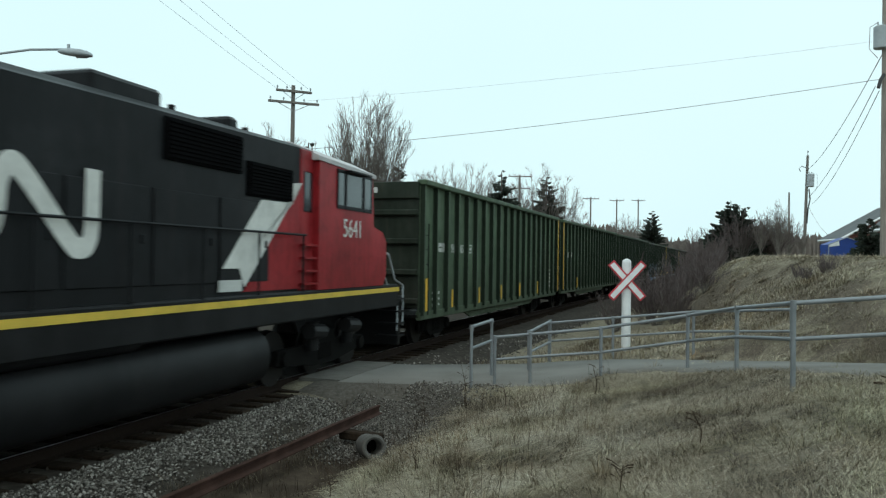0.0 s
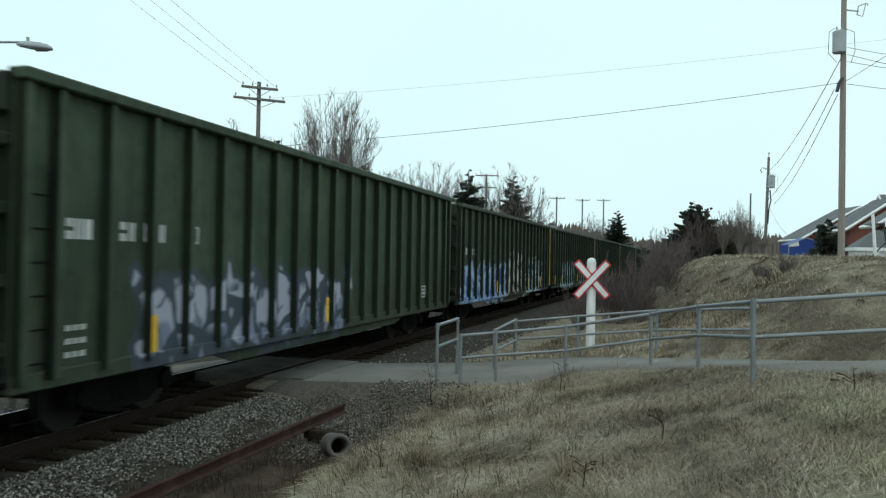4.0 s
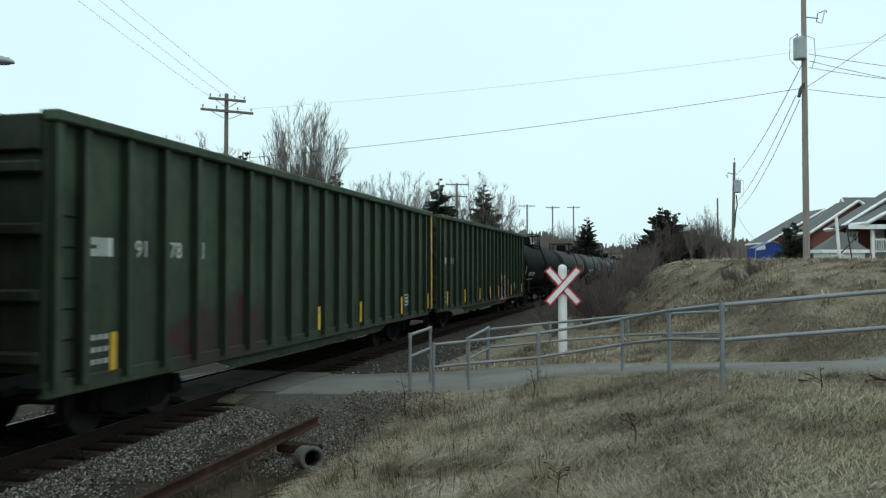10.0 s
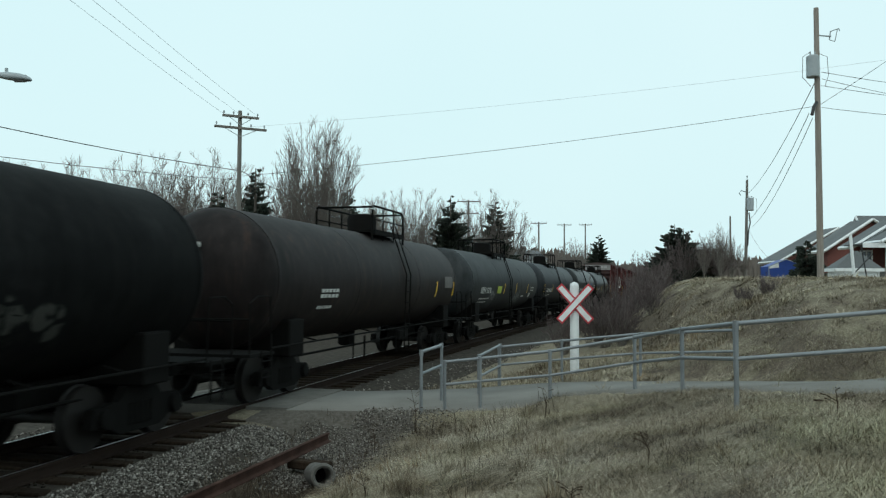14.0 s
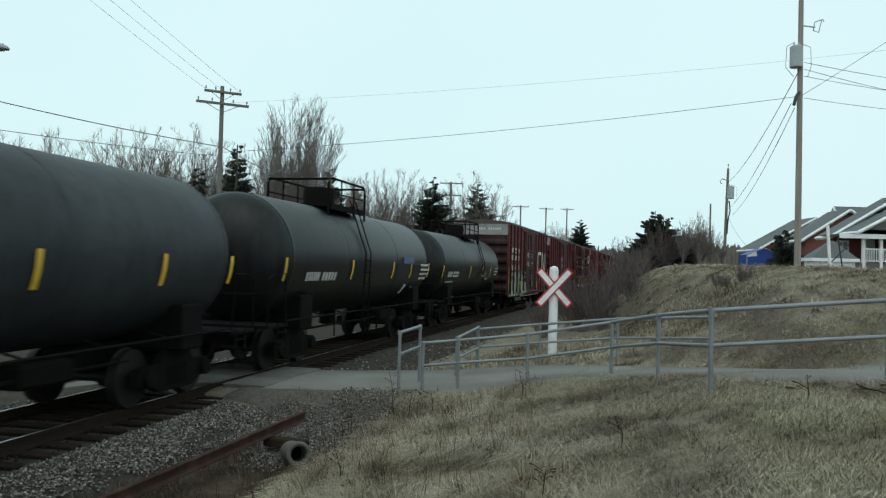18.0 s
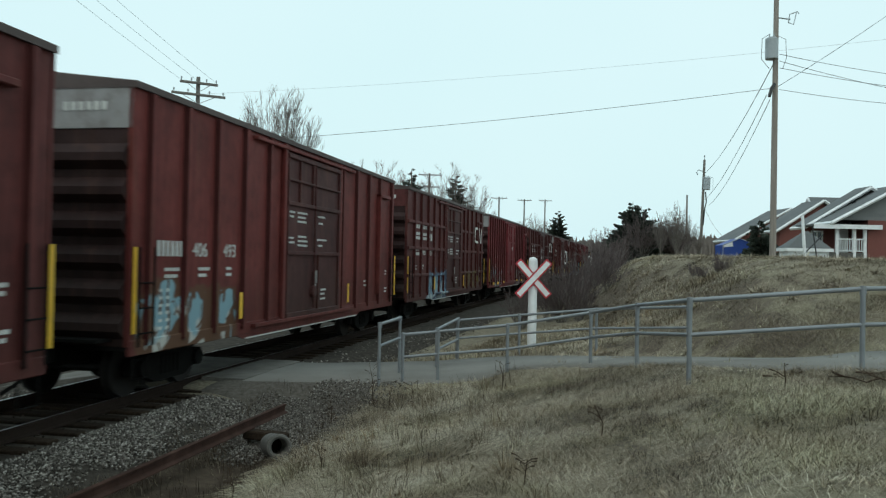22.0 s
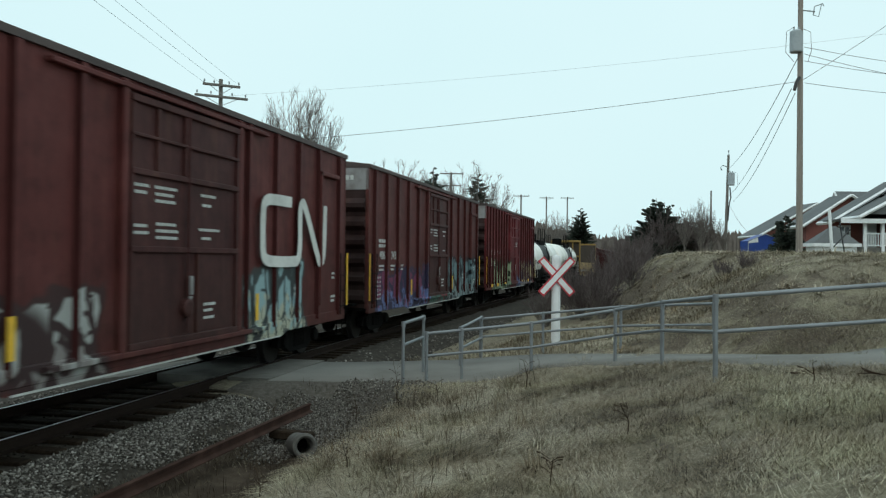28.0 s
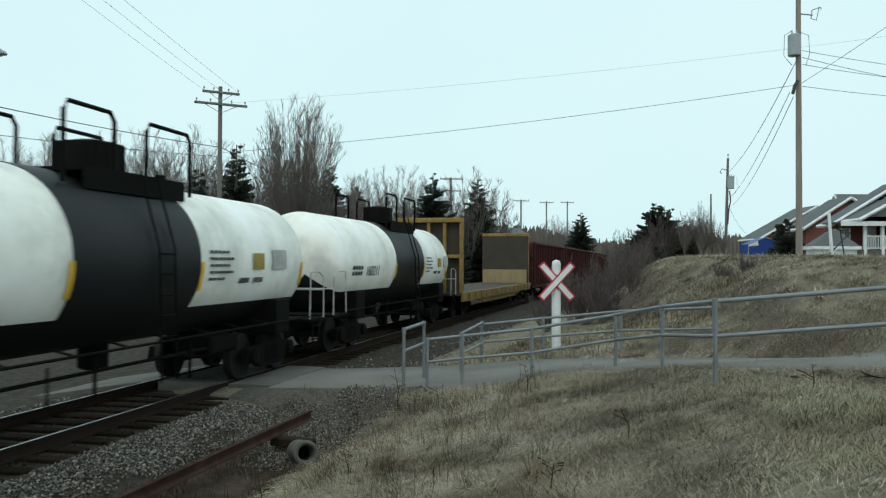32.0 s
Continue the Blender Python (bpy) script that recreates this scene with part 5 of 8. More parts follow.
def locomotive(front, length):
    """A six-axle cowl diesel seen from its cab end; x forward is the cab end."""
    car = thing("diesel_locomotive", Matrix.Identity(4), "black diesel locomotive with red cab and a yellow sill stripe", "locomotive", "freight train")
    half = length / 2 - 0.3
    body = M_LOCO_BLACK
    deck = 1.74
    part("frame", Solid().box(-half, half - 0.5, -1.5, 1.5, 1.2, deck, 0.03), body, car)
    part("sill_stripe", Solid().box(-half, half - 0.5, -1.515, -1.48, 1.57, 1.67), M_YELLOW_LOCO, car, "yellow stripe along the sill")
    cab0, cab1, nose = 5.45, 8.2, 9.1
    hood_top = 4.32
    part("hood", Solid().prism([(-half + 0.8, deck), (cab0, deck), (cab0, hood_top + 0.05), (-half + 0.8, hood_top - 0.2)], -1.36, 1.36), body, car)
    bev = Solid()
    bev.add([(-half + 0.8, -1.36, hood_top - 0.2), (cab0, -1.36, hood_top + 0.05), (cab0, -0.95, hood_top + 0.2), (-half + 0.8, -0.95, hood_top + 0.03), (-half + 0.8, 1.36, hood_top - 0.2), (cab0, 1.36, hood_top + 0.05), (cab0, 0.95, hood_top + 0.2), (-half + 0.8, 0.95, hood_top + 0.03)],
            [(0, 1, 2, 3), (3, 2, 6, 7), (7, 6, 5, 4), (1, 5, 6, 2), (0, 3, 7, 4), (0, 4, 5, 1)])
    part("hood_roof", bev, body, car)
    for x0, x1, h in ((-half + 1.5, -half + 5.5, 0.3), (0.0, 1.5, 0.26), (3.3, 3.6, 0.22)):
        part("roof_housing", Solid().box(x0, x1, -0.85, 0.85, hood_top + 0.1, hood_top + 0.16 + h, 0.06), body, car)
    for x in (2.2, 4.4):
        part("exhaust_vent", Solid().tube([(x, -0.5, hood_top + 0.1), (x, -0.5, hood_top + 0.36)], 0.06, 8), body, car)
    for x0, x1, z0, z1 in ((0.82, 2.82, 3.66, 4.24), (3.0, 4.55, 3.34, 3.9)):
        grille = part("grille", Solid().box(x0, x1, -1.4, -1.35, z0, z1), M_GRILLE, car, "black intake grille")
        for k in range(9):
            z = z0 + 0.05 + (z1 - z0 - 0.1) * k / 8
            part("louvre", Solid().box(x0 + 0.05, x1 - 0.05, -1.43, -1.39, z - 0.015, z + 0.025), M_GRILLE, grille)
    for k in range(8):
        x = -half + 1.4 + k * 1.62
        part("hood_door", Solid().box(x, x + 1.5, -1.385, -1.355, deck + 0.2, 3.25, 0.01), body, car)
        part("door_latch", Solid().box(x + 1.34, x + 1.4, -1.41, -1.38, 2.5, 2.62, 0.01), body, car)
    # cab: recessed doorway behind, blunt nose ahead
    part("rear_vestibule", Solid().box(cab0 - 0.55, cab0 + 0.02, -1.38, 1.38, deck, 4.36, 0.02), M_LOCO_RED, car, "red recess behind the cab with steps")
    step = Solid()
    for k in range(4):
        step.box(cab0 - 0.55, cab0 - 0.05, -1.5, -1.36, deck + 0.1 + 0.24 * k, deck + 0.14 + 0.24 * k)
    part("cab_steps", step, M_LOCO_RED, car)
    part("rear_window", Solid().box(cab0 - 0.42, cab0 - 0.08, -1.4, -1.37, 3.2, 3.95, 0.02), M_GLASS_DARK, car, "dark door window")
    cab = part("cab", Solid().prism([(cab0, deck), (nose - 0.15, deck), (nose, 2.0), (nose, 2.75), (nose - 0.25, 2.95), (cab1 + 0.1, 3.05), (cab1, 4.16), (cab0, 4.28)], -1.5, 1.5), M_LOCO_RED, car, "red cab with a blunt nose")
    part("cab_roof", Solid().add([(x, y, z) for x, d in ((cab0 - 0.1, 0.08), (cab1 + 0.12, 0.0)) for y, z in ((-1.53, 4.12 + d), (-1.53, 4.2 + d), (-0.9, 4.48 + d), (0.9, 4.48 + d), (1.53, 4.2 + d), (1.53, 4.12 + d))],
                                 [(0, 1, 2, 3, 4, 5), (6, 11, 10, 9, 8, 7), (0, 6, 7, 1), (1, 7, 8, 2), (2, 8, 9, 3), (3, 9, 10, 4), (4, 10, 11, 5), (0, 5, 11, 6)]), M_CAB_ROOF, cab, "pale grey weathered cab roof")
    for x0, x1 in ((6.3, 6.6), (6.72, 7.55), (7.68, 8.06)):
        win = part("window", Solid().box(x0, x1, -1.515, -1.49, 3.4, 4.08, 0.01), M_CAB_GLASS, cab, "side window of the cab")
        part("window_frame", Solid().box(x0 - 0.05, x1 + 0.05, -1.525, -1.495, 3.34, 3.4).box(x0 - 0.05, x1 + 0.05, -1.525, -1.495, 4.08, 4.13).box(x0 - 0.05, x0, -1.525, -1.495, 3.4, 4.08).box(x1, x1 + 0.05, -1.525, -1.495, 3.4, 4.08), M_LOCO_BLACK, win)
    part("window_awning", Solid().box(6.6, 7.7, -1.68, -1.5, 4.1, 4.13), M_LOCO_BLACK, cab, "black shade above the window")
    t = part("road_number", text_mesh("5641", 0.54, M_LOGO), None, cab, "white road number")
    t.matrix_basis = Matrix.Translation((6.57, -1.51, 2.78)) @ Matrix.Rotation(radians(90), 4, "X") @ Matrix.Diagonal((0.95, 1, 1, 1))
    part("nose_seam", Solid().box(cab0 + 0.1, nose - 0.1, -1.515, -1.5, 2.38, 2.41), M_LOCO_RED, cab)
    for y in (-0.75, 0.75):
        part("windshield", Solid().box(-0.01, 0.01, y - 0.55, y + 0.55, 0, 0.75).mesh("windshield", M_GLASS_DARK), None, cab, "dark windshield pane").matrix_basis = Matrix.Translation((cab1 + 0.1, 0, 3.3)) @ Matrix.Rotation(radians(-5), 4, "Y")
    # sweep of pale and red paint behind the cab
    part("paint_sweep", Solid().prism([(2.95, deck + 0.04), (cab0 - 0.5, deck + 0.04), (cab0 - 0.5, 3.74)], -1.375, -1.365), M_LOCO_RED, car, "red slanting panel of paint")
    part("paint_sweep", Solid().prism([(2.3, 2.16), (2.78, 2.16), (2.96, 1.86), (4.95, 3.72), (4.6, 3.68), (4.58, 3.32), (3.45, 3.3)], -1.392, -1.382), M_LOGO, car, "off-white slanting panel of paint")
    part("sill_plate", Solid().box(2.2, 2.86, -1.4, -1.38, 1.8, 1.98), M_STENCIL, car, "white plate on the walkway edge")
    # handrails
    for k in range(10):
        x = -half + 0.9 + k * (cab0 - 0.6 + half - 0.9) / 9
        part("stanchion", Solid().tube([(x, -1.48, deck - 0.2), (x, -1.48, deck + 1.02)], 0.02, 6), body, car)
    part("handrail", Solid().tube([(-half + 0.8, -1.48, deck + 1.02), (cab0 - 0.5, -1.48, deck + 1.02)], 0.022, 6), body, car)
    for y in (-1.45, 1.45):
        part("end_rail", Solid().tube([(nose + 0.05, y, 2.5), (nose + 0.3, y, 2.45), (nose + 0.75, y, 1.85), (half - 0.05, y, 1.7), (half - 0.05, y, 0.7)], 0.025, 6), M_GREY_METAL, car, "pale steel end handrail")
        part("end_rail", Solid().tube([(nose + 0.1, y, 1.9), (nose + 0.35, y, 1.6), (half - 0.45, y, 1.2), (half - 0.45, y, 0.6)], 0.022, 6), M_GREY_METAL, car)
    step = Solid()
    for k in range(4):
        step.box(half - 0.5, half - 0.02, -1.5, -0.9, 0.45 + 0.3 * k, 0.49 + 0.3 * k)
    part("step_well", step, body, car)
    part("end_porch", Solid().box(nose, half - 0.1, -1.45, 1.45, 1.3, 1.45, 0.02), body, car)
    part("pilot", Solid().box(half - 0.25, half - 0.05, -1.4, 1.4, 0.22, 1.3, 0.03), body, car)
    # fuel tank and trucks
    rim = [(1.2 + 0.32 * math.cos(v), 0.68 + 0.44 * math.sin(v)) for v in np.linspace(1.5, -1.5, 10)]
    rim = [(-y, z) for y, z in rim] + rim[::-1]
    n = len(rim)
    part("fuel_tank", Solid().add([(x, y, z) for x in (-3.8, 3.6) for y, z in rim], [tuple(range(n)), tuple(range(2 * n - 1, n - 1, -1))] + [(k, k + n, (k + 1) % n + n, (k + 1) % n) for k in range(n)]), body, car, smooth=40)
    part("air_tank", Solid().lathe([(-3.3, 0.05), (-3.22, 0.21), (0.3, 0.21), (0.38, 0.05)], 18, Matrix.Translation((0, -1.28, 1.3))), body, car, smooth=40)
    big = truck_meshes(0.51, 3.6)
    for x in (-6.8, 6.7):
        add_truck(car, x, 3.6, big, (-1.75, 0.0, 1.75))
        for dx in (-1.2, 0.5):
            part("brake_cylinder", Solid().tube([(x + dx, -1.3, 0.95), (x + dx + 0.6, -1.3, 0.9)], 0.15, 10), body, car)
        for dx in (-0.85, 0.85):
            part("spring_pack", Solid().tube([(x + dx, -1.2, 0.55), (x + dx, -1.2, 1.1)], 0.13, 10), body, car)
    add_couplers(car, half)
    # emblem
    x = -0.6
    ribbon_logo(car, [(x - 2.1, 3.15), (x - 2.3, 3.3), (x - 2.9, 3.32), (x - 3.15, 3.1), (x - 3.16, 2.7), (x - 2.95, 2.48), (x - 2.3, 2.46), (x - 1.62, 2.52), (x - 1.42, 2.7), (x - 1.36, 3.1), (x - 1.22, 3.3), (x - 1.0, 3.18), (x - 0.42, 2.58), (x - 0.2, 2.42), (x + 0.0, 2.56), (x + 0.03, 3.36)], 0.25, -1.4)
    place_car(car, front, length)
    return car


M_LOCO_BLACK = car_paint("black_locomotive_paint", (0.01, 0.0105, 0.012), rust=0.03, streak=0.3, rough=0.5, dirt=(0.012, 0.01, 0.009), spec=0.12)
M_LOCO_RED = car_paint("red_cab_paint", (0.29, 0.018, 0.023), rust=0.1, streak=0.5, rough=0.4)
M_YELLOW_LOCO = surface("yellow_sill_paint", (0.62, 0.42, 0.05), rough=0.5, big=2)
M_GRILLE = surface("black_grille", (0.004, 0.004, 0.0045), rough=0.9, relief=0, spec=0.03)
M_CAB_ROOF = surface("pale_cab_roof", (0.42, 0.40, 0.40), dark=(0.25, 0.2, 0.2), rough=0.5, big=1.5)
M_CAB_GLASS = surface("cab_side_glass", (0.06, 0.075, 0.08), rough=0.1, relief=0.0)

# ---- the consist, front to rear ----
GREEN = (0.046, 0.066, 0.042)
GREEN_DULL = (0.037, 0.049, 0.033)
WHITE, BLACK = (0.72, 0.71, 0.68), (0.02, 0.02, 0.025)
G_TOP = [4.42, 4.4, 4.36, 4.28, 4.26, 4.26, 4.26, 4.28]
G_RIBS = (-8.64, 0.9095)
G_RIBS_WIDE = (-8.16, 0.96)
G_PAINT = [
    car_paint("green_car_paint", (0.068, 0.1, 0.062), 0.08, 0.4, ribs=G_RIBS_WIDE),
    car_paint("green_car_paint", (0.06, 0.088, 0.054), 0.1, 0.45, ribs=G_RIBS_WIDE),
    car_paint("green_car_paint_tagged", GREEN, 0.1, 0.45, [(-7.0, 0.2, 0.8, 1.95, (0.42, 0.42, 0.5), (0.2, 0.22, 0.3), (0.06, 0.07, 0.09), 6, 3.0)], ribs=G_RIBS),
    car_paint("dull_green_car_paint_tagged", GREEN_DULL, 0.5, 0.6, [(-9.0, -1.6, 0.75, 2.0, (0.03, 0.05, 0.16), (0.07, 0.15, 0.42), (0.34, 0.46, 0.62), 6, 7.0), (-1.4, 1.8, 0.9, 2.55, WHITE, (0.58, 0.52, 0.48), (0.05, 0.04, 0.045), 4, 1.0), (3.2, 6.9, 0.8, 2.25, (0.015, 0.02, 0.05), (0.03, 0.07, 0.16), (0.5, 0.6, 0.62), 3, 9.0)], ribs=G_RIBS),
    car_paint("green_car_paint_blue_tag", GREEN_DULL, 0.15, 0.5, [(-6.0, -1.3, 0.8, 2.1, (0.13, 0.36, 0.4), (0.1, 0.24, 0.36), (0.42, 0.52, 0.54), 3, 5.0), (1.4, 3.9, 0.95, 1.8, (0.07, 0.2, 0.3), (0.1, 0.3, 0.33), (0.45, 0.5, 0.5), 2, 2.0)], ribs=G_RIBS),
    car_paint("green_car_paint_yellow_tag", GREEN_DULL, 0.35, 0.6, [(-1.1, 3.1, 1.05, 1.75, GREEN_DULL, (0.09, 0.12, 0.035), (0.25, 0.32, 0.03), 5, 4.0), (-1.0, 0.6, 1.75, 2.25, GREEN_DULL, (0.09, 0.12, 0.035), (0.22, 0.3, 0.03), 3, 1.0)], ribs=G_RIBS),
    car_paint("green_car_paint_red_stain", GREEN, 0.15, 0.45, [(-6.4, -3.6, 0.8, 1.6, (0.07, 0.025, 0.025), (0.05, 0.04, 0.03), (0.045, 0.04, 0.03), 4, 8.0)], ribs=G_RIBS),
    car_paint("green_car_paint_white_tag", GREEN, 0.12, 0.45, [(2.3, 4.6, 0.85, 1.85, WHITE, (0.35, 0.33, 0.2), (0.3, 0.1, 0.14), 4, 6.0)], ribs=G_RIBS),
]
G_LABEL = ["clean dark green ribbed gondola car", "dark green ribbed gondola car with yellow strips", "dark green gondola car with pale lilac spray lettering", "faded green gondola car covered in blue and white spray paint",
           "dark green gondola car with turquoise spray lettering", "stained green gondola car with yellow spray lettering", "dark green gondola car with a reddish stain", "dark green gondola car with small white spray letters"]
G_STRIPES = [(0.008, 0.126, 0.275, 0.425, 0.575, 0.75), (0.2,), (0.13, 0.45), (0.3, 0.66, 0.84), (0.03, 0.16, 0.5, 0.83), (0.03, 0.26, 0.423, 0.585, 0.773, 0.97), (0.06, 0.45, 0.6, 0.8, 0.97), (0.05, 0.2, 0.35, 0.47, 0.577, 0.76, 0.94)]
LG = 19.757
S0 = 19.582
locomotive(S0 - 21.6, 21.6)
for i in range(8):
    gondola(S0 + i * LG, LG, G_TOP[i], G_PAINT[i], G_LABEL[i], G_STRIPES[i], corner_yellow="front" if i == 1 else i not in (2, 7), digits={0: ("91", "185"), 4: ("91", "092"), 6: ("91", "078")}.get(i),
            bays=(-8.16, 0.96, 18) if i < 2 else (-8.64, 0.9095, 20), shift=0.0 if i < 2 else 0.8)

TANKS_AT = S0 + 8 * LG
TANK_BLACK = car_paint("black_tank_paint", (0.0048, 0.005, 0.0052), 0.02, 0.4, rough=0.65, spec=0.03, dirt=(0.009, 0.008, 0.007), tags=[(-1.8, 0.6, 1.5, 2.05, (0.06, 0.062, 0.052), (0.006, 0.006, 0.006), (0.006, 0.0062, 0.0065), 3, 3.3), (2.4, 4.2, 1.6, 2.1, (0.05, 0.05, 0.045), (0.006, 0.006, 0.006), (0.006, 0.0062, 0.0065), 3, 1.3)])
TANK_BROWN = car_paint("brown_stained_tank_paint", (0.013, 0.0095, 0.0095), 0.2, 0.6, rough=0.6, spec=0.12, dirt=(0.009, 0.008, 0.007))
# On grey shells the near-black dirt is grime plus painted underside shade.
TANK_GREY = car_paint("grey_tank_paint", (0.028, 0.031, 0.033), 0.06, 0.6, rough=0.6, spec=0.15, dirt=(0.008, 0.008, 0.008), tags=[(-4.5, -3.4, 1.55, 2.05, (0.2, 0.2, 0.2), (0.033, 0.037, 0.039), (0.033, 0.037, 0.039), 3, 5.2), (1.4, 3.2, 1.3, 1.9, (0.16, 0.17, 0.17), (0.033, 0.037, 0.039), (0.033, 0.037, 0.039), 4, 2.2)])
TANK_GREY2 = car_paint("slate_tank_paint", (0.024, 0.027, 0.031), 0.03, 0.4, rough=0.55, spec=0.2, dirt=(0.009, 0.009, 0.009))
TANK_BLACK2 = car_paint("worn_black_tank_paint", (0.0062, 0.0075, 0.0078), 0.08, 0.8, rough=0.42, spec=0.22, dirt=(0.006, 0.006, 0.006))
TANK_LENGTHS = [17.6, 17.65, 18.9, 16.5, 14.63, 14.33]
TANK_DOMES = [-0.4, 1.2, -0.3, -0.7, -0.9, 1.5]
TANK_TOTAL = 99.61
_k = TANK_TOTAL / sum(TANK_LENGTHS)
TANK_LENGTHS = [a * _k for a in TANK_LENGTHS]
_f = TANKS_AT
M_PANEL_GREY = surface("faded_grey_panel", (0.12, 0.11, 0.105), rough=0.8, big=2, fine=30, relief=0.0)
M_BLUE_MARK = surface("faded_blue_mark", (0.06, 0.09, 0.17), rough=0.7, big=4, fine=30, relief=0.0)
TANK_SPEC = [
    (1.46, TANK_BLACK, "long black tank car with faded white letters", (-7.8,), [(-6.5, 1.9, 4, 0.16, 0.23, 0.06), (-6.4, 1.66, 7, 0.2, 0.06, 0.06)], (), ((-5.45, 1.88, "250737", 0.33),)),
    (1.44, TANK_BROWN, "brown rust-stained tank car", (4.6, 6.95), [(-5.2, 2.05, 5, 0.16, 0.2, 0.05), (-5.2, 1.8, 6, 0.1, 0.07, 0.04)], ((5.7, 2.25, 1.1, 0.4, M_PANEL_GREY, "grey data panel"),), ()),
    (1.44, TANK_GREY, "dull grey tank car with white letters and a yellow patch", (-1.67, 1.33, 4.6), [(-6.5, 2.0, 4, 0.17, 0.27, 0.06), (-6.4, 1.74, 9, 0.16, 0.06, 0.05), (-6.4, 1.6, 9, 0.14, 0.05, 0.05), (3.2, 1.75, 3, 0.22, 0.07, 0.05), (5.6, 2.2, 4, 0.2, 0.07, 0.05), (5.6, 2.05, 4, 0.2, 0.07, 0.05)], ((-3.2, 1.98, 0.92, 0.33, M_YELLOW_TAG, "yellow-green painted patch"), (5.4, 1.7, 0.45, 0.25, M_STENCIL, "white placard")), ((-5.5, 2.0, "53776", 0.36),)),
    (1.42, TANK_GREY2, "smooth slate grey tank car with yellow strips", (-6.95, -3.75, -1.06, 1.73, 4.58, 6.85), [(-6.0, 1.95, 4, 0.17, 0.22, 0.05), (-5.0, 1.95, 5, 0.16, 0.22, 0.05), (-6.0, 1.72, 8, 0.14, 0.06, 0.06)], (), ()),
    (1.44, TANK_BLACK2, "worn black tank car with grey scuffs", (-6.25, -2.04, 1.66, 3.69, 6.0), [(-5.0, 1.95, 4, 0.16, 0.2, 0.05), (-4.0, 1.95, 5, 0.14, 0.2, 0.05), (4.96, 2.35, 4, 0.2, 0.08, 0.04), (4.96, 2.2, 5, 0.2, 0.07, 0.03), (4.96, 2.05, 5, 0.2, 0.07, 0.03), (4.96, 1.9, 4, 0.2, 0.07, 0.03)], ((2.8, 2.42, 1.2, 0.22, M_BLUE_MARK, "faded blue painted mark"), (3.5, 1.45, 0.26, 0.3, M_STENCIL, "white placard"), (4.4, 1.4, 0.24, 0.28, M_STENCIL, "white placard")), ()),
    (1.4, TANK_BLACK2, "short black tank car", (-6.0, -1.12, 1.52, 3.5), [(-5.1, 1.95, 4, 0.15, 0.22, 0.04), (-4.2, 1.95, 5, 0.15, 0.22, 0.04), (-5.1, 1.72, 7, 0.14, 0.06, 0.05), (2.0, 2.05, 3, 0.14, 0.07, 0.04), (2.0, 1.92, 3, 0.14, 0.07, 0.04), (2.6, 1.78, 3, 0.14, 0.07, 0.04), (4.6, 2.3, 4, 0.16, 0.07, 0.04), (4.6, 2.15, 4, 0.16, 0.07, 0.04), (4.6, 2.0, 3, 0.16, 0.07, 0.04)], (), ()),
]
for ln, dome_x, (rad, paint, lab, stripes, marks, plates, nums) in zip(TANK_LENGTHS, TANK_DOMES, TANK_SPEC):
    tank_car(_f, ln, rad, paint, lab, dome=dome_x, stripes=stripes, marks=marks, plate=plates, numbers=nums)
    _f += ln

BROWN = (0.105, 0.027, 0.025)
# Boxcar ends: brown with the shade of the car gaps put into it.
END_SHADE = car_paint("shaded_brown_end_paint", (0.024, 0.0105, 0.01), 0.2, 0.4)
RED = (0.165, 0.026, 0.03)
BOX_AT = S0 + 8 * LG + TANK_TOTAL
BOX_LENGTHS = [17.1514, 17.0326, 17.3185, 17.2603, 17.0921, 17.3486, 17.0731, 17.0266]


def block_name(x0, z0):
    """Two rows of block lettering split by the ribs, and a number row."""
    rows = []
    for z in (z0, z0 - 0.41):
        rows += [(x0, z, 3, 0.24, 0.27, 0.05), (x0 + 1.12, z, 3, 0.21, 0.27, 0.05), (x0 + 2.2, z, 2, 0.27, 0.27, 0.06)]
    return rows + [(x0, z0 - 1.0, 3, 0.22, 0.27, 0.05)]


NUM = [(-6.62, 2.5, 2, 0.18, 0.24, 0.05)]
NUM3 = [(-6.84, 2.29, 3, 0.23, 0.25, 0.05)]
NUM2 = [(-6.65, 2.61, 3, 0.18, 0.23, 0.05)]
WIDE_RIBS = (-7.1, -6.0, -4.9, -3.76, -2.6, 2.2, 3.45, 4.65, 5.8, 7.2)
GRID_RIBS = (-6.8, -5.8, -4.7, -3.7, -2.7, -1.85, 1.6, 2.4, 3.3, 4.4, 5.55, 6.9)
CLOSE_RIBS = (-7.4, -6.7, -5.98, -5.25, -4.5, -3.78, -3.05, -2.35, 1.55, 2.35, 3.15, 3.95, 4.75, 5.55, 6.4, 7.2)
DIGITS = {0: (("406", -5.82, 2.31), ("415", -4.72, 2.31)), 1: (("406", -5.77, 2.29), ("493", -4.64, 2.29)), 2: (("485", -5.56, 2.48), ("743", -4.54, 2.48)),
          3: (("40", -5.84, 2.5), ("76", -5.12, 2.5), ("75", -4.4, 2.5)), 6: (("406", -6.65, 2.27), ("243", -5.56, 2.27)), 7: (("40", -5.84, 2.5), ("47", -5.12, 2.5), ("09", -4.4, 2.5))}
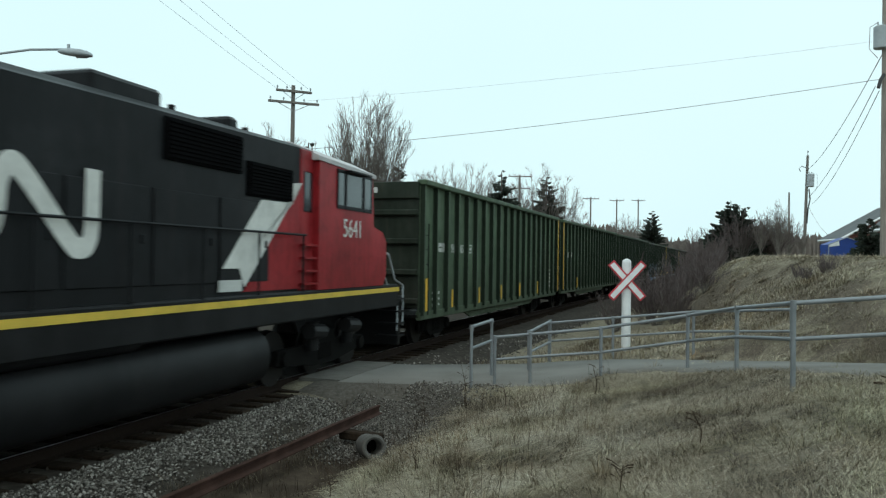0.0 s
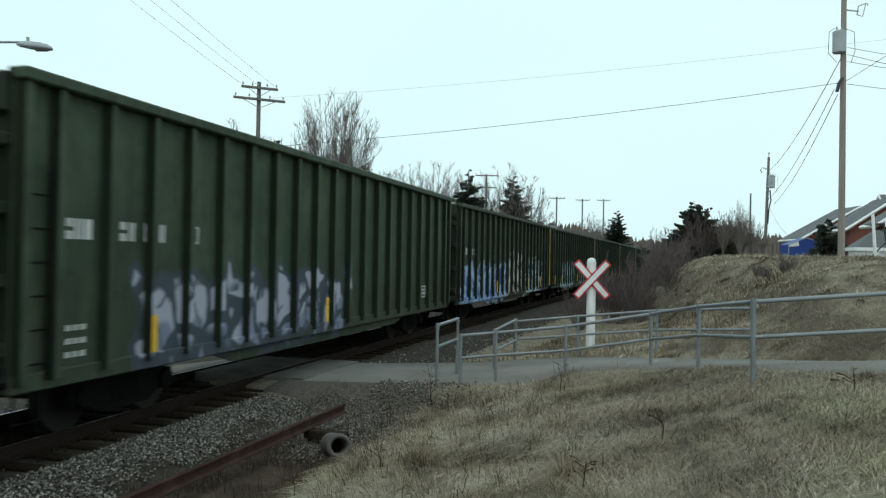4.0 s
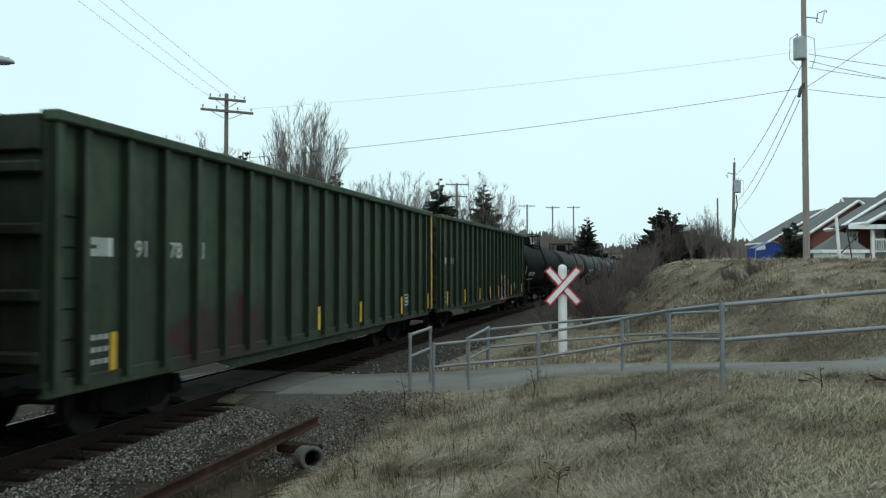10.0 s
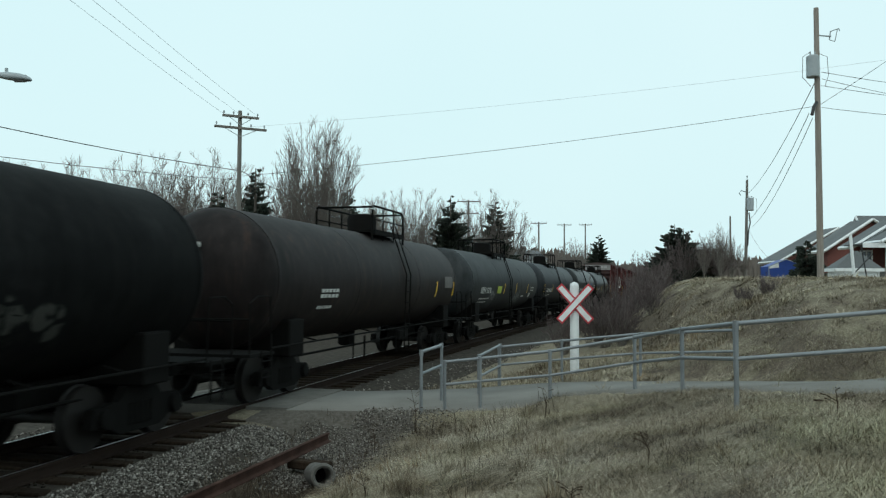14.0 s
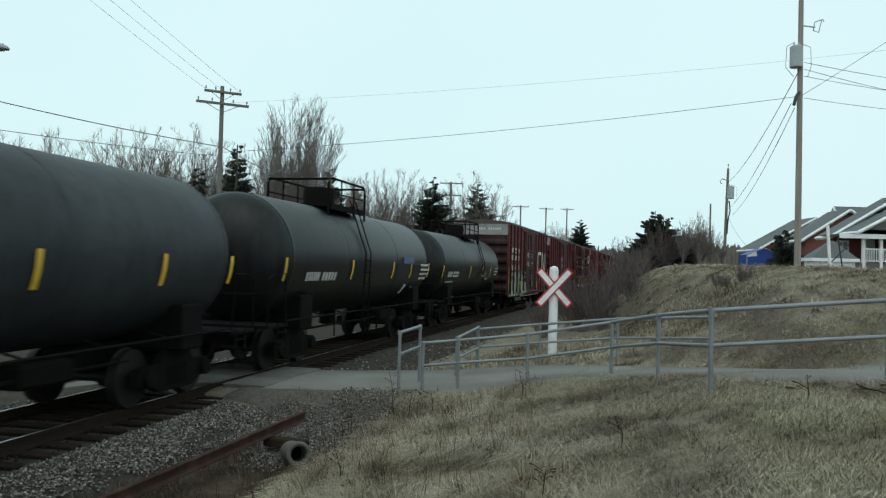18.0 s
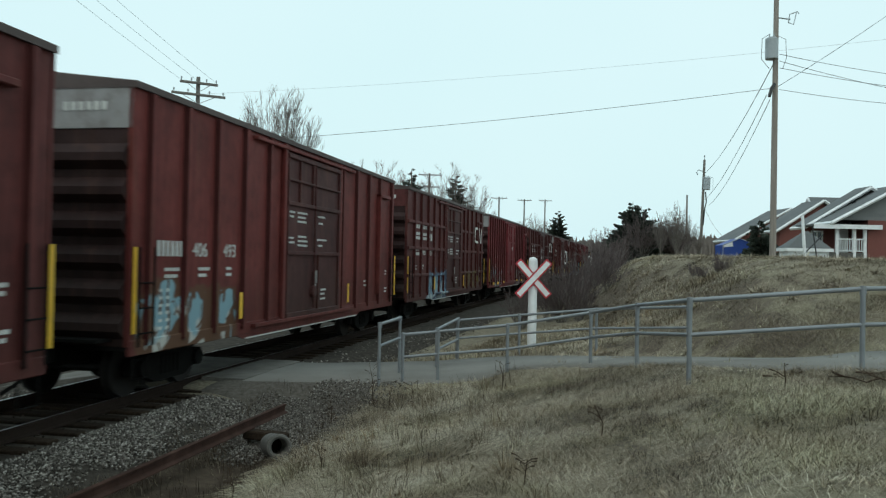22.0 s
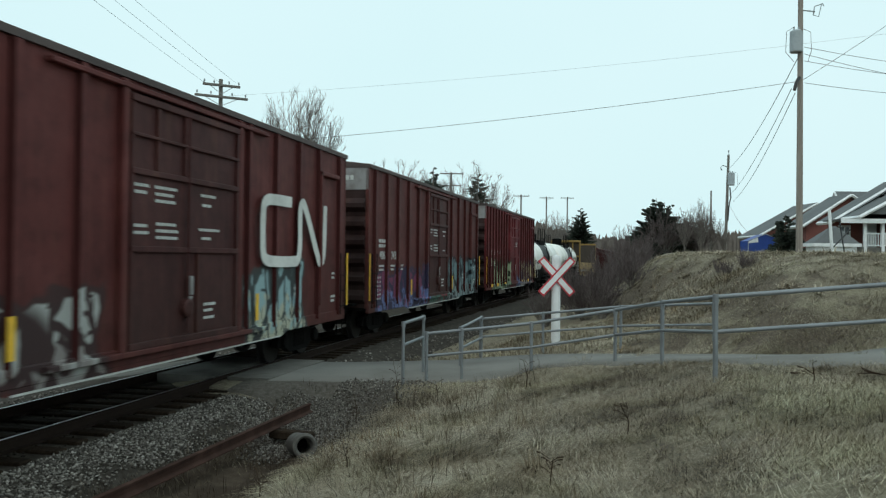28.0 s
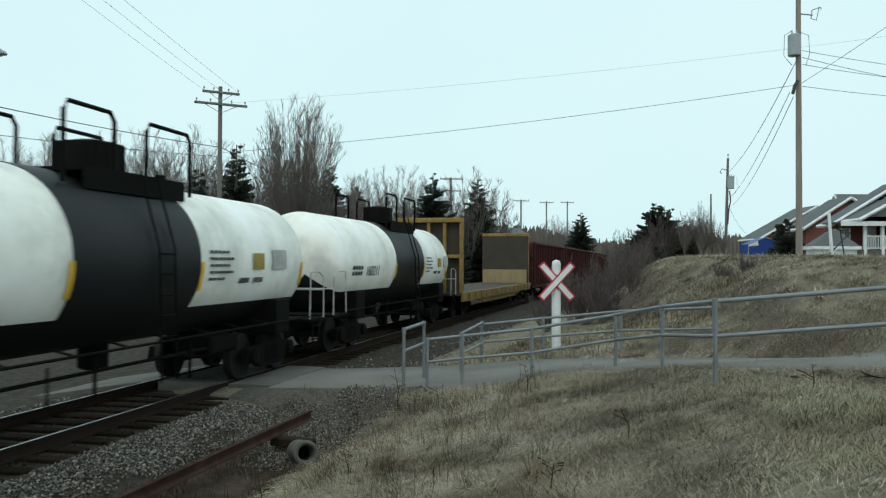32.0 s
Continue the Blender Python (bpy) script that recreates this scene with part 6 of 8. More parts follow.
BOX_SPEC = [
    (4.95, car_paint("boxcar_brown_green_tag", BROWN, 0.3, 0.5, [(-7.2, -2.1, 0.6, 2.1, (0.32, 0.42, 0.34), (0.45, 0.5, 0.46), (0.03, 0.05, 0.03), 5, 1.4), (2.6, 5.6, 0.9, 1.9, (0.16, 0.12, 0.11), BROWN, BROWN, 3, 4.0)]), "brown boxcar with pale green spray letters and a white emblem", (-2.05, 1.6), WIDE_RIBS, False, block_name(-6.92, 3.27), True),
    (4.92, car_paint("boxcar_brown_blue_tag", (0.13, 0.027, 0.024), 0.3, 0.5, [(-7.3, -4.0, 0.62, 1.75, (0.22, 0.36, 0.42), (0.5, 0.48, 0.44), (0.1, 0.05, 0.03), 4, 2.9)]), "brown boxcar with light blue spray letters", (-1.8, 1.85), WIDE_RIBS, False, NUM3, False),
    (4.92, car_paint("boxcar_dark_brown", (0.085, 0.024, 0.023), 0.35, 0.5, [(-4.6, -1.5, 0.65, 1.7, (0.2, 0.34, 0.44), (0.45, 0.5, 0.5), (0.06, 0.08, 0.12), 4, 3.4), (3.0, 6.6, 0.8, 1.7, (0.16, 0.12, 0.05), (0.07, 0.04, 0.03), (0.06, 0.025, 0.025), 4, 6.1)]), "dark brown boxcar with a grid of side rails", (-1.58, 1.37), GRID_RIBS, True, block_name(-6.73, 3.47), True),
    (4.95, car_paint("boxcar_red", RED, 0.1, 0.35, [(-6.1, -3.3, 0.65, 1.75, (0.25, 0.35, 0.38), (0.12, 0.16, 0.2), RED, 4, 7.3), (1.7, 6.3, 0.7, 1.75, (0.38, 0.36, 0.36), (0.2, 0.16, 0.17), (0.05, 0.015, 0.02), 5, 1.1)]), "bright red ribbed boxcar with spray letters", (-1.53, 1.36), CLOSE_RIBS, False, NUM, False),
    (4.9, car_paint("boxcar_dark_brown_tag", (0.072, 0.021, 0.02), 0.3, 0.5, [(-4.4, -2.2, 0.8, 1.8, (0.35, 0.38, 0.36), (0.2, 0.25, 0.25), (0.05, 0.025, 0.025), 3, 5.5), (2.6, 6.9, 0.8, 1.9, (0.38, 0.38, 0.36), (0.2, 0.1, 0.09), (0.05, 0.025, 0.025), 4, 9.5)]), "dark brown boxcar with side rails and white spray letters", (-1.58, 1.37), GRID_RIBS, True, block_name(-6.73, 3.47), True),
    (4.9, car_paint("boxcar_brown_white_tag", BROWN, 0.35, 0.5, [(-6.6, -2.2, 0.62, 1.75, (0.42, 0.42, 0.4), (0.25, 0.22, 0.21), (0.05, 0.03, 0.03), 5, 2.6), (2.2, 4.9, 0.65, 2.1, (0.32, 0.46, 0.48), (0.5, 0.48, 0.36), (0.05, 0.06, 0.06), 4, 8.8)]), "brown boxcar with a big white emblem and pale spray letters", (-1.66, 1.72), WIDE_RIBS, False, block_name(-6.92, 3.27), True),
    (4.9, car_paint("boxcar_brown_many_tags", (0.095, 0.027, 0.025), 0.3, 0.5, [(-6.9, -1.4, 0.62, 1.85, (0.2, 0.05, 0.1), (0.16, 0.22, 0.42), (0.035, 0.03, 0.06), 7, 1.9), (-1.2, 1.2, 0.65, 1.6, (0.22, 0.04, 0.05), (0.08, 0.2, 0.16), (0.05, 0.03, 0.03), 3, 4.4), (1.5, 7.4, 0.65, 2.2, (0.17, 0.25, 0.27), (0.3, 0.36, 0.37), (0.012, 0.016, 0.02), 6, 7.9)]), "brown boxcar covered with purple and grey spray letters", (-1.4, 1.4), WIDE_RIBS, False, NUM2, False),
    (4.97, car_paint("boxcar_red_green_tag", (0.135, 0.022, 0.026), 0.12, 0.35, [(-6.0, -1.2, 0.65, 2.1, (0.4, 0.46, 0.3), (0.28, 0.36, 0.26), (0.025, 0.035, 0.02), 5, 3.7), (1.6, 6.9, 0.66, 2.0, (0.5, 0.44, 0.27), (0.3, 0.27, 0.26), (0.05, 0.05, 0.09), 4, 6.6), (0.9, 2.2, 0.66, 1.15, (0.14, 0.18, 0.36), (0.2, 0.24, 0.36), (0.05, 0.05, 0.09), 2, 2.1)]), "red ribbed boxcar with pale green spray letters", (-1.53, 1.36), CLOSE_RIBS, False, NUM, False),
]
DOOR_BROWN = car_paint("grimy_door_paint", (0.062, 0.02, 0.019), 0.4, 0.6)
_f = BOX_AT
for n, (ln, (top, paint, lab, doorx, ribs, grid, marks, logo)) in enumerate(zip(BOX_LENGTHS, BOX_SPEC)):
    red = "red ribbed" in lab
    c = boxcar(_f, ln, top, paint, lab, doorx, ribs, grid, marks=marks, end_paint=END_SHADE, end_top=paint if grid else M_END_PLATE, stripes=() if red else (doorx[0] - 2.2, doorx[1] + 0.75),
               door_paint=None if red else DOOR_BROWN, flat_strips=(-6.65, -5.2, -3.1, -0.6, 2.4, 4.6) if red else ())
    for body, x, z in DIGITS.get(n, ()):
        painted_digits(c, body, x + 0.06, z, 0.345, -1.506)
    if logo:
        x0, z0, kx, kz = (4.87, 3.2, 1.87, 0.8) if grid else (2.6, 2.12, 3.6, 1.42)
        pts = [(0.41, 0.93), (0.2, 0.93), (0.07, 0.9), (0.03, 0.75), (0.03, 0.25), (0.07, 0.1), (0.2, 0.07), (0.42, 0.07), (0.51, 0.1), (0.54, 0.3), (0.54, 0.78), (0.57, 0.93), (0.63, 0.85), (0.82, 0.2), (0.88, 0.06), (0.94, 0.2), (0.96, 0.97)]
        ribbon_logo(c, [(x0 + kx * a, z0 + kz * b) for a, b in pts], 0.12 if grid else 0.22, -1.605)
    _f += ln

M_PANEL_PALE = surface("pale_grey_panel", (0.4, 0.39, 0.37), rough=0.8, big=4, fine=30, relief=0.0)
M_OCHRE = surface("ochre_panel", (0.33, 0.23, 0.05), rough=0.7, big=4, fine=30, relief=0.0)
TANK_WHITE = car_paint("white_tank_paint", (0.88, 0.86, 0.8), 0.03, 0.1, mottling=0.12, rough=0.4, dirt=(0.6, 0.56, 0.5))
for ln, bx, num in ((14.0, -2.1, "60784"), (14.3, -1.0, "160211")):
    tank_car(_f, ln, 1.33, TANK_WHITE, "white tank car with a black band and black underside", band=(bx - 0.2, bx + 3.1, TANK_BLACK_PLAIN), lower=TANK_BLACK_PLAIN, rail_paint=M_PANEL_PALE, mark_mat=M_STENCIL_DARK,
             dome=bx + 1.95, stripes=(bx - 0.3, bx + 3.1, 5.4), platform="hoops",
             marks=[(bx - 4.2, 2.0, 4, 0.16, 0.26, 0.05), (bx + 3.4, 2.5, 5, 0.12, 0.05, 0.03), (bx + 3.4, 2.38, 6, 0.12, 0.05, 0.03), (bx + 3.4, 2.26, 5, 0.12, 0.05, 0.03), (bx + 3.4, 2.14, 6, 0.12, 0.05, 0.03), (bx + 3.4, 2.02, 4, 0.12, 0.05, 0.03)], numbers=((bx - 3.15, 1.98, num, 0.4),),
             plate=[(bx + 6.0, 2.2, 0.7, 0.4, M_PANEL_PALE, "pale grey data panel"), (bx + 5.1, 2.2, 0.5, 0.32, M_OCHRE, "ochre square panel"), (bx + 4.6, 1.95, 0.4, 0.1, M_STENCIL_DARK, "small dark label"), (bx + 5.2, 1.95, 0.4, 0.1, M_PANEL_GREY, "small grey label")])
    _f += ln
bulkhead_flat(_f, 19.5, "yellow bulkhead flat car, empty")
_f += 19.5
DARK_RED = car_paint("old_brown_gondola_paint", (0.075, 0.022, 0.02), 0.4, 0.5)
for i in range(4):
    gondola(_f, 17.2, 3.75, DARK_RED, "low dark brown gondola car with white marks", (), marks=True, corner_yellow=False)
    _f += 17.2


def motions():
    for car, at, length in ROLLING:
        rows = [(t, track_pose(at - travelled(t), min(6.0, length / 2 - 2))) for t in range(33)]
        walk(car, rows)
    # the wheels roll: one turn's keys for each place on a truck, shared by the like wheelsets
    done = {}
    for ob, a in WHEELSETS:
        if a not in done:
            done[a] = ob
            walk(ob, [(k / 30, pose(a, 0, 0.46, 0, -math.degrees(travelled(k / 30) / 0.46), 0)) for k in range(961)])
        else:
            ob.rotation_mode = "QUATERNION"
            data = ob.animation_data_create()
            data.action = done[a].animation_data.action
            data.action_slot = done[a].animation_data.action_slot

# ---- railings and crossing sign ----
def railing(name, posts, height, label, extend=None, mid=0.56, r=0.03):
    """Posts at (x, y) on the ground, joined by a top and a middle pipe. Each piece its own part."""
    fence = thing(name, Matrix.Translation((posts[0][0], posts[0][1], posts[0][2])), label, "railing", "path railings")
    o = Vector(posts[0][:3])
    tops, mids = [], []
    for x, y, z, h in posts:
        b = Vector((x, y, z)) - o
        part("post", Solid().tube([b - Vector((0, 0, 0.25)), b + Vector((0, 0, h))], r * 1.05, 10), M_GALV, fence, smooth=50)
        part("post_collar", Solid().tube([b + Vector((0, 0, h - 0.07)), b + Vector((0, 0, h + 0.035))], r * 1.35, 10), M_GALV, fence, smooth=50)
        tops.append(b + Vector((0, 0, h)))
        mids.append(b + Vector((0, 0, h * mid)))
    for i in range(len(posts) - 1):
        part("top_pipe", Solid().tube([tops[i], tops[i + 1]], r, 10), M_GALV, fence, smooth=50)
        part("middle_pipe", Solid().tube([mids[i], mids[i + 1]], r * 0.9, 10), M_GALV, fence, smooth=50)
    return fence


railing("pipe_railing", [(-0.31, 15.5, -0.05, 0.97), (0.36, 15.5, 0.02, 0.97), (1.66, 15.3, 0.13, 1.02), (3.13, 14.8, 0.42, 1.03), (3.39, 12.6, 0.72, 0.99), (3.43, 10.26, 0.9, 1.0), (5.43, 9.84, 1.1, 1.0), (7.6, 9.6, 1.2, 1.0), (10.2, 9.5, 1.28, 1.0), (13.0, 9.5, 1.35, 1.0)],
        1.0, "galvanised pipe railing along the near side of the path")
railing("pipe_railing", [(0.9, 19.5, -0.06, 0.98), (2.35, 19.1, 0.12, 0.98), (4.0, 18.3, 0.34, 0.98), (5.52, 16.6, 0.52, 0.98)], 1.0, "galvanised pipe railing along the far side of the path")
railing("barrier_loop", [(-0.75, 15.35, -0.08, 1.2), (-0.4, 16.6, -0.04, 1.2)], 1.2, "galvanised hoop at the end of the path railing", mid=0.66)
railing("barrier_loop", [(0.37, 17.3, -0.02, 0.9), (0.92, 19.4, -0.05, 1.02)], 1.0, "galvanised hoop facing the crossing", mid=0.52)


def crossbuck(x, y):
    z = gz(x, y)
    sign = thing("crossing_sign", Matrix.Translation((x, y, z)) @ Matrix.Rotation(radians(-2), 4, "Z"), "white X-shaped railway crossing sign with red borders on a white post", "road sign")
    post = Solid()
    post.tube([(0, 0.06, -0.3), (0, 0.06, 2.22), (0, 0.06, 2.29), (0, 0.06, 2.33)], [0.115, 0.115, 0.1, 0.03], 12)
    part("post", post, M_WHITE, sign, smooth=50)
    for a, dy in ((48, -0.085), (-48, -0.115)):
        m = Matrix.Translation((0, dy, 1.78)) @ Matrix.Rotation(radians(a), 4, "Y")
        blade = part("blade", Solid().box(-0.6, 0.6, -0.008, 0.008, -0.1, 0.1, 0.003, m), M_RED_REFLECT, sign, "red-bordered blade")
        part("blade_face", Solid().box(-0.56, 0.56, -0.012, -0.007, -0.062, 0.062, 0, m), M_WHITE, blade, "white blade face")
    part("bracket", Solid().box(-0.06, 0.06, -0.08, -0.02, 1.6, 1.95, 0.01), M_GALV, sign)


crossbuck(2.88, 20.75)


# ---- beside the track: an abandoned rail and a concrete culvert pipe ----
def old_rail():
    a, b = on_track(2.0, 2.68, 0), on_track(13.0, 3.27, 0)
    a.z, b.z = -0.36, -0.22
    d = (b - a)
    ang = math.atan2(d.y, d.x)
    ob = thing("rusty_rail", Matrix.Translation(a) @ Matrix.Rotation(ang, 4, "Z") @ Matrix.Rotation(-math.atan2(d.z, d.xy.length), 4, "Y"), "rusty brown rail abandoned beside the track", "rail")
    L = d.length
    prof = [(-0.064, 0.0), (0.064, 0.0), (0.064, 0.012), (0.018, 0.028), (0.01, 0.042), (0.01, 0.104), (0.03, 0.115), (0.032, 0.138), (0.027, 0.145), (-0.027, 0.145), (-0.032, 0.138), (-0.03, 0.115), (-0.01, 0.104), (-0.01, 0.042), (-0.018, 0.028), (-0.064, 0.012)]
    v = [(x, q, z) for x in (0, L) for q, z in prof]
    n = len(prof)
    f = [(k, (k + 1) % n, (k + 1) % n + n, k + n) for k in range(n)] + [tuple(range(n)), tuple(range(n, 2 * n))]
    part("rail_bar", Solid().add(v, f), M_RUST, ob)
    tm = Solid().box(-0.1, 0.1, -0.2, 0.5, -0.14, -0.01, 0.02).mesh("timber_block", M_TIE)
    for k, x in enumerate((L - 1.35,)):
        part("timber_block", tm, None, ob, "dark rotten timber under the rail").matrix_basis = Matrix.Translation((x, -0.45, 0)) @ Matrix.Rotation(radians((-8, 5, -3)[k]), 4, "Z")


old_rail()


def culvert():
    p = on_track(10.75, 4.05, 0)
    p.z = -0.24
    ob = thing("culvert_pipe", Matrix.Translation(p) @ Matrix.Rotation(radians(108), 4, "Z") @ Matrix.Rotation(radians(10), 4, "Y") @ Matrix.Scale(1.03, 4), "short old concrete pipe half buried in grass", "pipe")
    part("pipe_wall", Solid().lathe([(0.5, 0.1), (-0.14, 0.1), (-0.18, 0.112), (-0.195, 0.135), (-0.18, 0.16), (-0.12, 0.166), (-0.07, 0.157), (0.6, 0.154)], 28, cap=False), M_CONCRETE, ob, smooth=40)
    # A near-black disc closes the bore and stands for its deep shade.
    part("pipe_shade_disc", Solid().lathe([(0.3, 0.01), (0.3, 0.118), (0.32, 0.118)], 20), M_STEEL_DARK, ob, "dark disc standing for the shade inside the pipe")


culvert()


# ---- poles, wires and street lamp ----
def wire(name, pts_list, label, r=0.012, sag=0.5, material=M_WIRE):
    a, b = Vector(pts_list[0]), Vector(pts_list[1])
    n = 14
    line = []
    for i in range(n + 1):
        t = i / n
        p = a.lerp(b, t)
        p.z -= sag * 4 * t * (1 - t)
        line.append(p)
    ob = new(name, Solid().tube(line, r, 5).mesh(name, material))
    return tagged(ob, label, "cable", "overhead cables")


def utility_pole(x, y, z0, top, r, label, arms=(), material=None, turn=0.0, lean=0.0, transformer=None, fittings=False):
    ob = thing("utility_pole", Matrix.Translation((x, y, z0)) @ Matrix.Rotation(radians(lean), 4, "Y"), label, "utility pole", "utility poles")
    h = top - z0
    part("shaft", Solid().tube([(0, 0, -0.3), (0, 0, h * 0.5), (0, 0, h)], [r, r * 0.86, r * 0.72], 14), material or M_POLE, ob, smooth=50)
    for zz, width in arms:
        m = Matrix.Translation((0, 0, zz - z0)) @ Matrix.Rotation(radians(turn), 4, "Z")
        part("crossarm", Solid().box(-width / 2, width / 2, -r - 0.12, -r + 0.01, -0.06, 0.06, 0.01, m), material or M_POLE_GREY, ob)
        for k in (-0.46, -0.2, 0.2, 0.46):
            p = m @ Vector((k * width, -r - 0.05, 0.05))
            part("insulator", Solid().tube([p, p + Vector((0, 0, 0.08)), p + Vector((0, 0, 0.1)), p + Vector((0, 0, 0.2))], [0.02, 0.02, 0.05, 0.035], 8), M_GREY_METAL, ob)
        part("arm_brace", Solid().tube([m @ Vector((-width * 0.3, -r - 0.02, -0.05)), m @ Vector((0, -r, -0.45)), m @ Vector((width * 0.3, -r - 0.02, -0.05))], 0.018, 5), M_GREY_METAL, ob)
    if fittings:
        part("pole_top_pin", Solid().tube([(0, 0, h), (0, 0, h + 0.25), (0, 0, h + 0.3), (0, 0, h + 0.45)], [0.03, 0.03, 0.08, 0.06], 8), M_GREY_METAL, ob, "insulator on the pole top")
        part("cut_out_bracket", Solid().tube([(0, 0, h - 1.2), (-0.55, 0, h - 1.05), (-0.75, 0, h - 1.3), (-0.6, 0, h - 1.55)], 0.05, 6), M_GREY_METAL, ob, "bent cut-out bracket")
        part("riser_cable", Solid().tube([(0.2, -0.1, h - 3.2), (0.3, -0.2, h - 4.2), (0.15, -0.18, h - 5.0), (0.1, -0.17, h - 6.5)], 0.06, 6), M_WIRE, ob, "black cable down the pole")
    if transformer:
        zt, rt, ht, dx = transformer
        c = Vector((dx, -0.05, zt - z0))
        can = part("transformer", Solid().tube([c, c + Vector((0, 0, 0.03)), c + Vector((0, 0, ht)), c + Vector((0, 0, ht + 0.06))], [rt * 0.9, rt, rt, rt * 0.7], 18), M_GREY_METAL, ob, "grey cylindrical transformer", smooth=40)
        for k in (-0.1, 0.1):
            part("bushing", Solid().tube([c + Vector((k, 0, ht)), c + Vector((k, 0, ht + 0.22))], 0.03, 8), M_GREY_METAL, can)
        part("jumper", Solid().tube([c + Vector((-0.1, 0, ht + 0.2)), c + Vector((-0.42, 0, ht)), c + Vector((-0.45, 0, 0.0)), c + Vector((-0.1, 0, -0.4))], 0.012, 5), M_WIRE, ob)
        part("jumper", Solid().tube([c + Vector((0.1, 0, ht + 0.2)), c + Vector((0.62, 0, ht)), c + Vector((0.66, 0, 0.1)), c + Vector((0.5, 0, -0.4))], 0.012, 5), M_WIRE, ob)
    return ob


POLE_R = utility_pole(15.32, 35.0, 2.75, 14.5, 0.145, "tall brown timber utility pole with a grey transformer", transformer=(11.45, 0.27, 0.9, -0.2))
part("service_arm", Solid().tube([(0.1, 0, 10.55), (0.62, 0, 10.5)], 0.03, 6).tube([(0.55, 0, 10.35), (0.6, 0, 10.72), (0.95, 0, 10.85), (1.0, 0, 10.75)], 0.025, 6).tube([(0.55, 0, 10.35), (0.78, 0, 10.28), (0.9, 0, 10.8)], 0.02, 6), M_GREY_METAL, POLE_R, "bent metal cut-out bracket")
part("cable_clamp", Solid().tube([(-0.1, -0.15, 7.6), (-0.3, -0.3, 7.35), (-0.42, -0.4, 7.0)], 0.07, 8), M_WIRE, POLE_R, "black cable splice")
utility_pole(27.75, 80.0, 3.2, 13.0, 0.16, "grey timber utility pole with a small transformer", material=M_POLE_GREY, transformer=(10.0, 0.36, 1.2, 0.3), lean=1.6, fittings=True)
utility_pole(39.5, 120.0, 4.0, 13.0, 0.16, "thin grey timber utility pole", material=M_POLE_GREY)
utility_pole(-11.65, 42.0, -0.3, 11.55, 0.14, "grey timber utility pole with two crossarms", arms=((11.2, 1.9), (10.6, 2.7)), material=M_POLE_GREY, turn=28)
utility_pole(0.8, 95.0, 1.0, 12.6, 0.16, "timber utility pole with two crossarms", arms=((12.4, 2.6), (11.0, 2.4)), material=M_POLE_GREY, transformer=(6.4, 0.4, 1.0, 0.5))
for x, y, top in ((12.35, 130.0, 12.9), (9.6, 150.0, 12.6), (18.95, 150.0, 14.2), (24.34, 160.0, 15.0)):
    utility_pole(x, y, 3.0, top, 0.16, "far timber utility pole with a crossarm", arms=((top - 0.25, 2.6),), material=M_POLE_GREY)

wire("overhead_cable", [(-11.6, 42, 8.1), (15.2, 35, 10.2)], "long sagging black cable between two poles", 0.011, 0.25)
for z0, z1 in ((11.7, 13.5), (11.4, 12.1), (11.1, 12.9), (10.15, 12.2)):
    wire("overhead_cable", [(15.5, 35, z0), (36, 47, z1)], "thin black cable leaving the brown pole", 0.012, 0.35)
wire("overhead_cable", [(15.4, 35, 10.25), (31.0, 44.0, 20.6)], "black cable rising overhead", 0.012, 0.2)
wire("overhead_cable", [(15.2, 35, 11.2), (28.0, 80, 11.6)], "thin black cable to the far pole", 0.018, 0.6)
for dx in (0.0, 0.5):
    wire("overhead_cable", [(14.95 + dx * 0.3, 35, 9.9 - dx * 0.4), (28.0 + dx, 80, 8.9 - dx)], "black cable to the far pole", 0.016, 0.6)
wire("overhead_cable", [(28.0, 80, 8.4), (23.5, 62, 4.5)], "service cable to a house", 0.012, 0.4)
wire("overhead_cable", [(-11.7, 42, 8.4), (-22.0, 22.0, 8.9)], "black cable along the road", 0.02, 0.3)
wire("overhead_cable", [(-11.7, 42, 7.9), (-22.0, 24.0, 7.3)], "black cable along the road", 0.014, 0.2)
wire("overhead_cable", [(-11.6, 42, 8.4), (0.8, 95, 7.2)], "black cable along the road", 0.02, 1.4)
wire("overhead_cable", [(-11.7, 42, 7.4), (-30, 60, 6.0)], "thin black service cable", 0.014, 0.4)
for k in (-0.8, 0.0, 0.8):
    wire("overhead_cable", [(-11.65 + k, 42, 11.35), (-15 + k, 8.0, 14.6)], "thin grey overhead power wire", 0.007, 0.3, M_GREY_METAL)
wire("overhead_cable", [(-11.2, 42, 10.7), (34, 30, 13.6)], "very thin grey overhead wire", 0.005, 0.6, M_GREY_METAL)


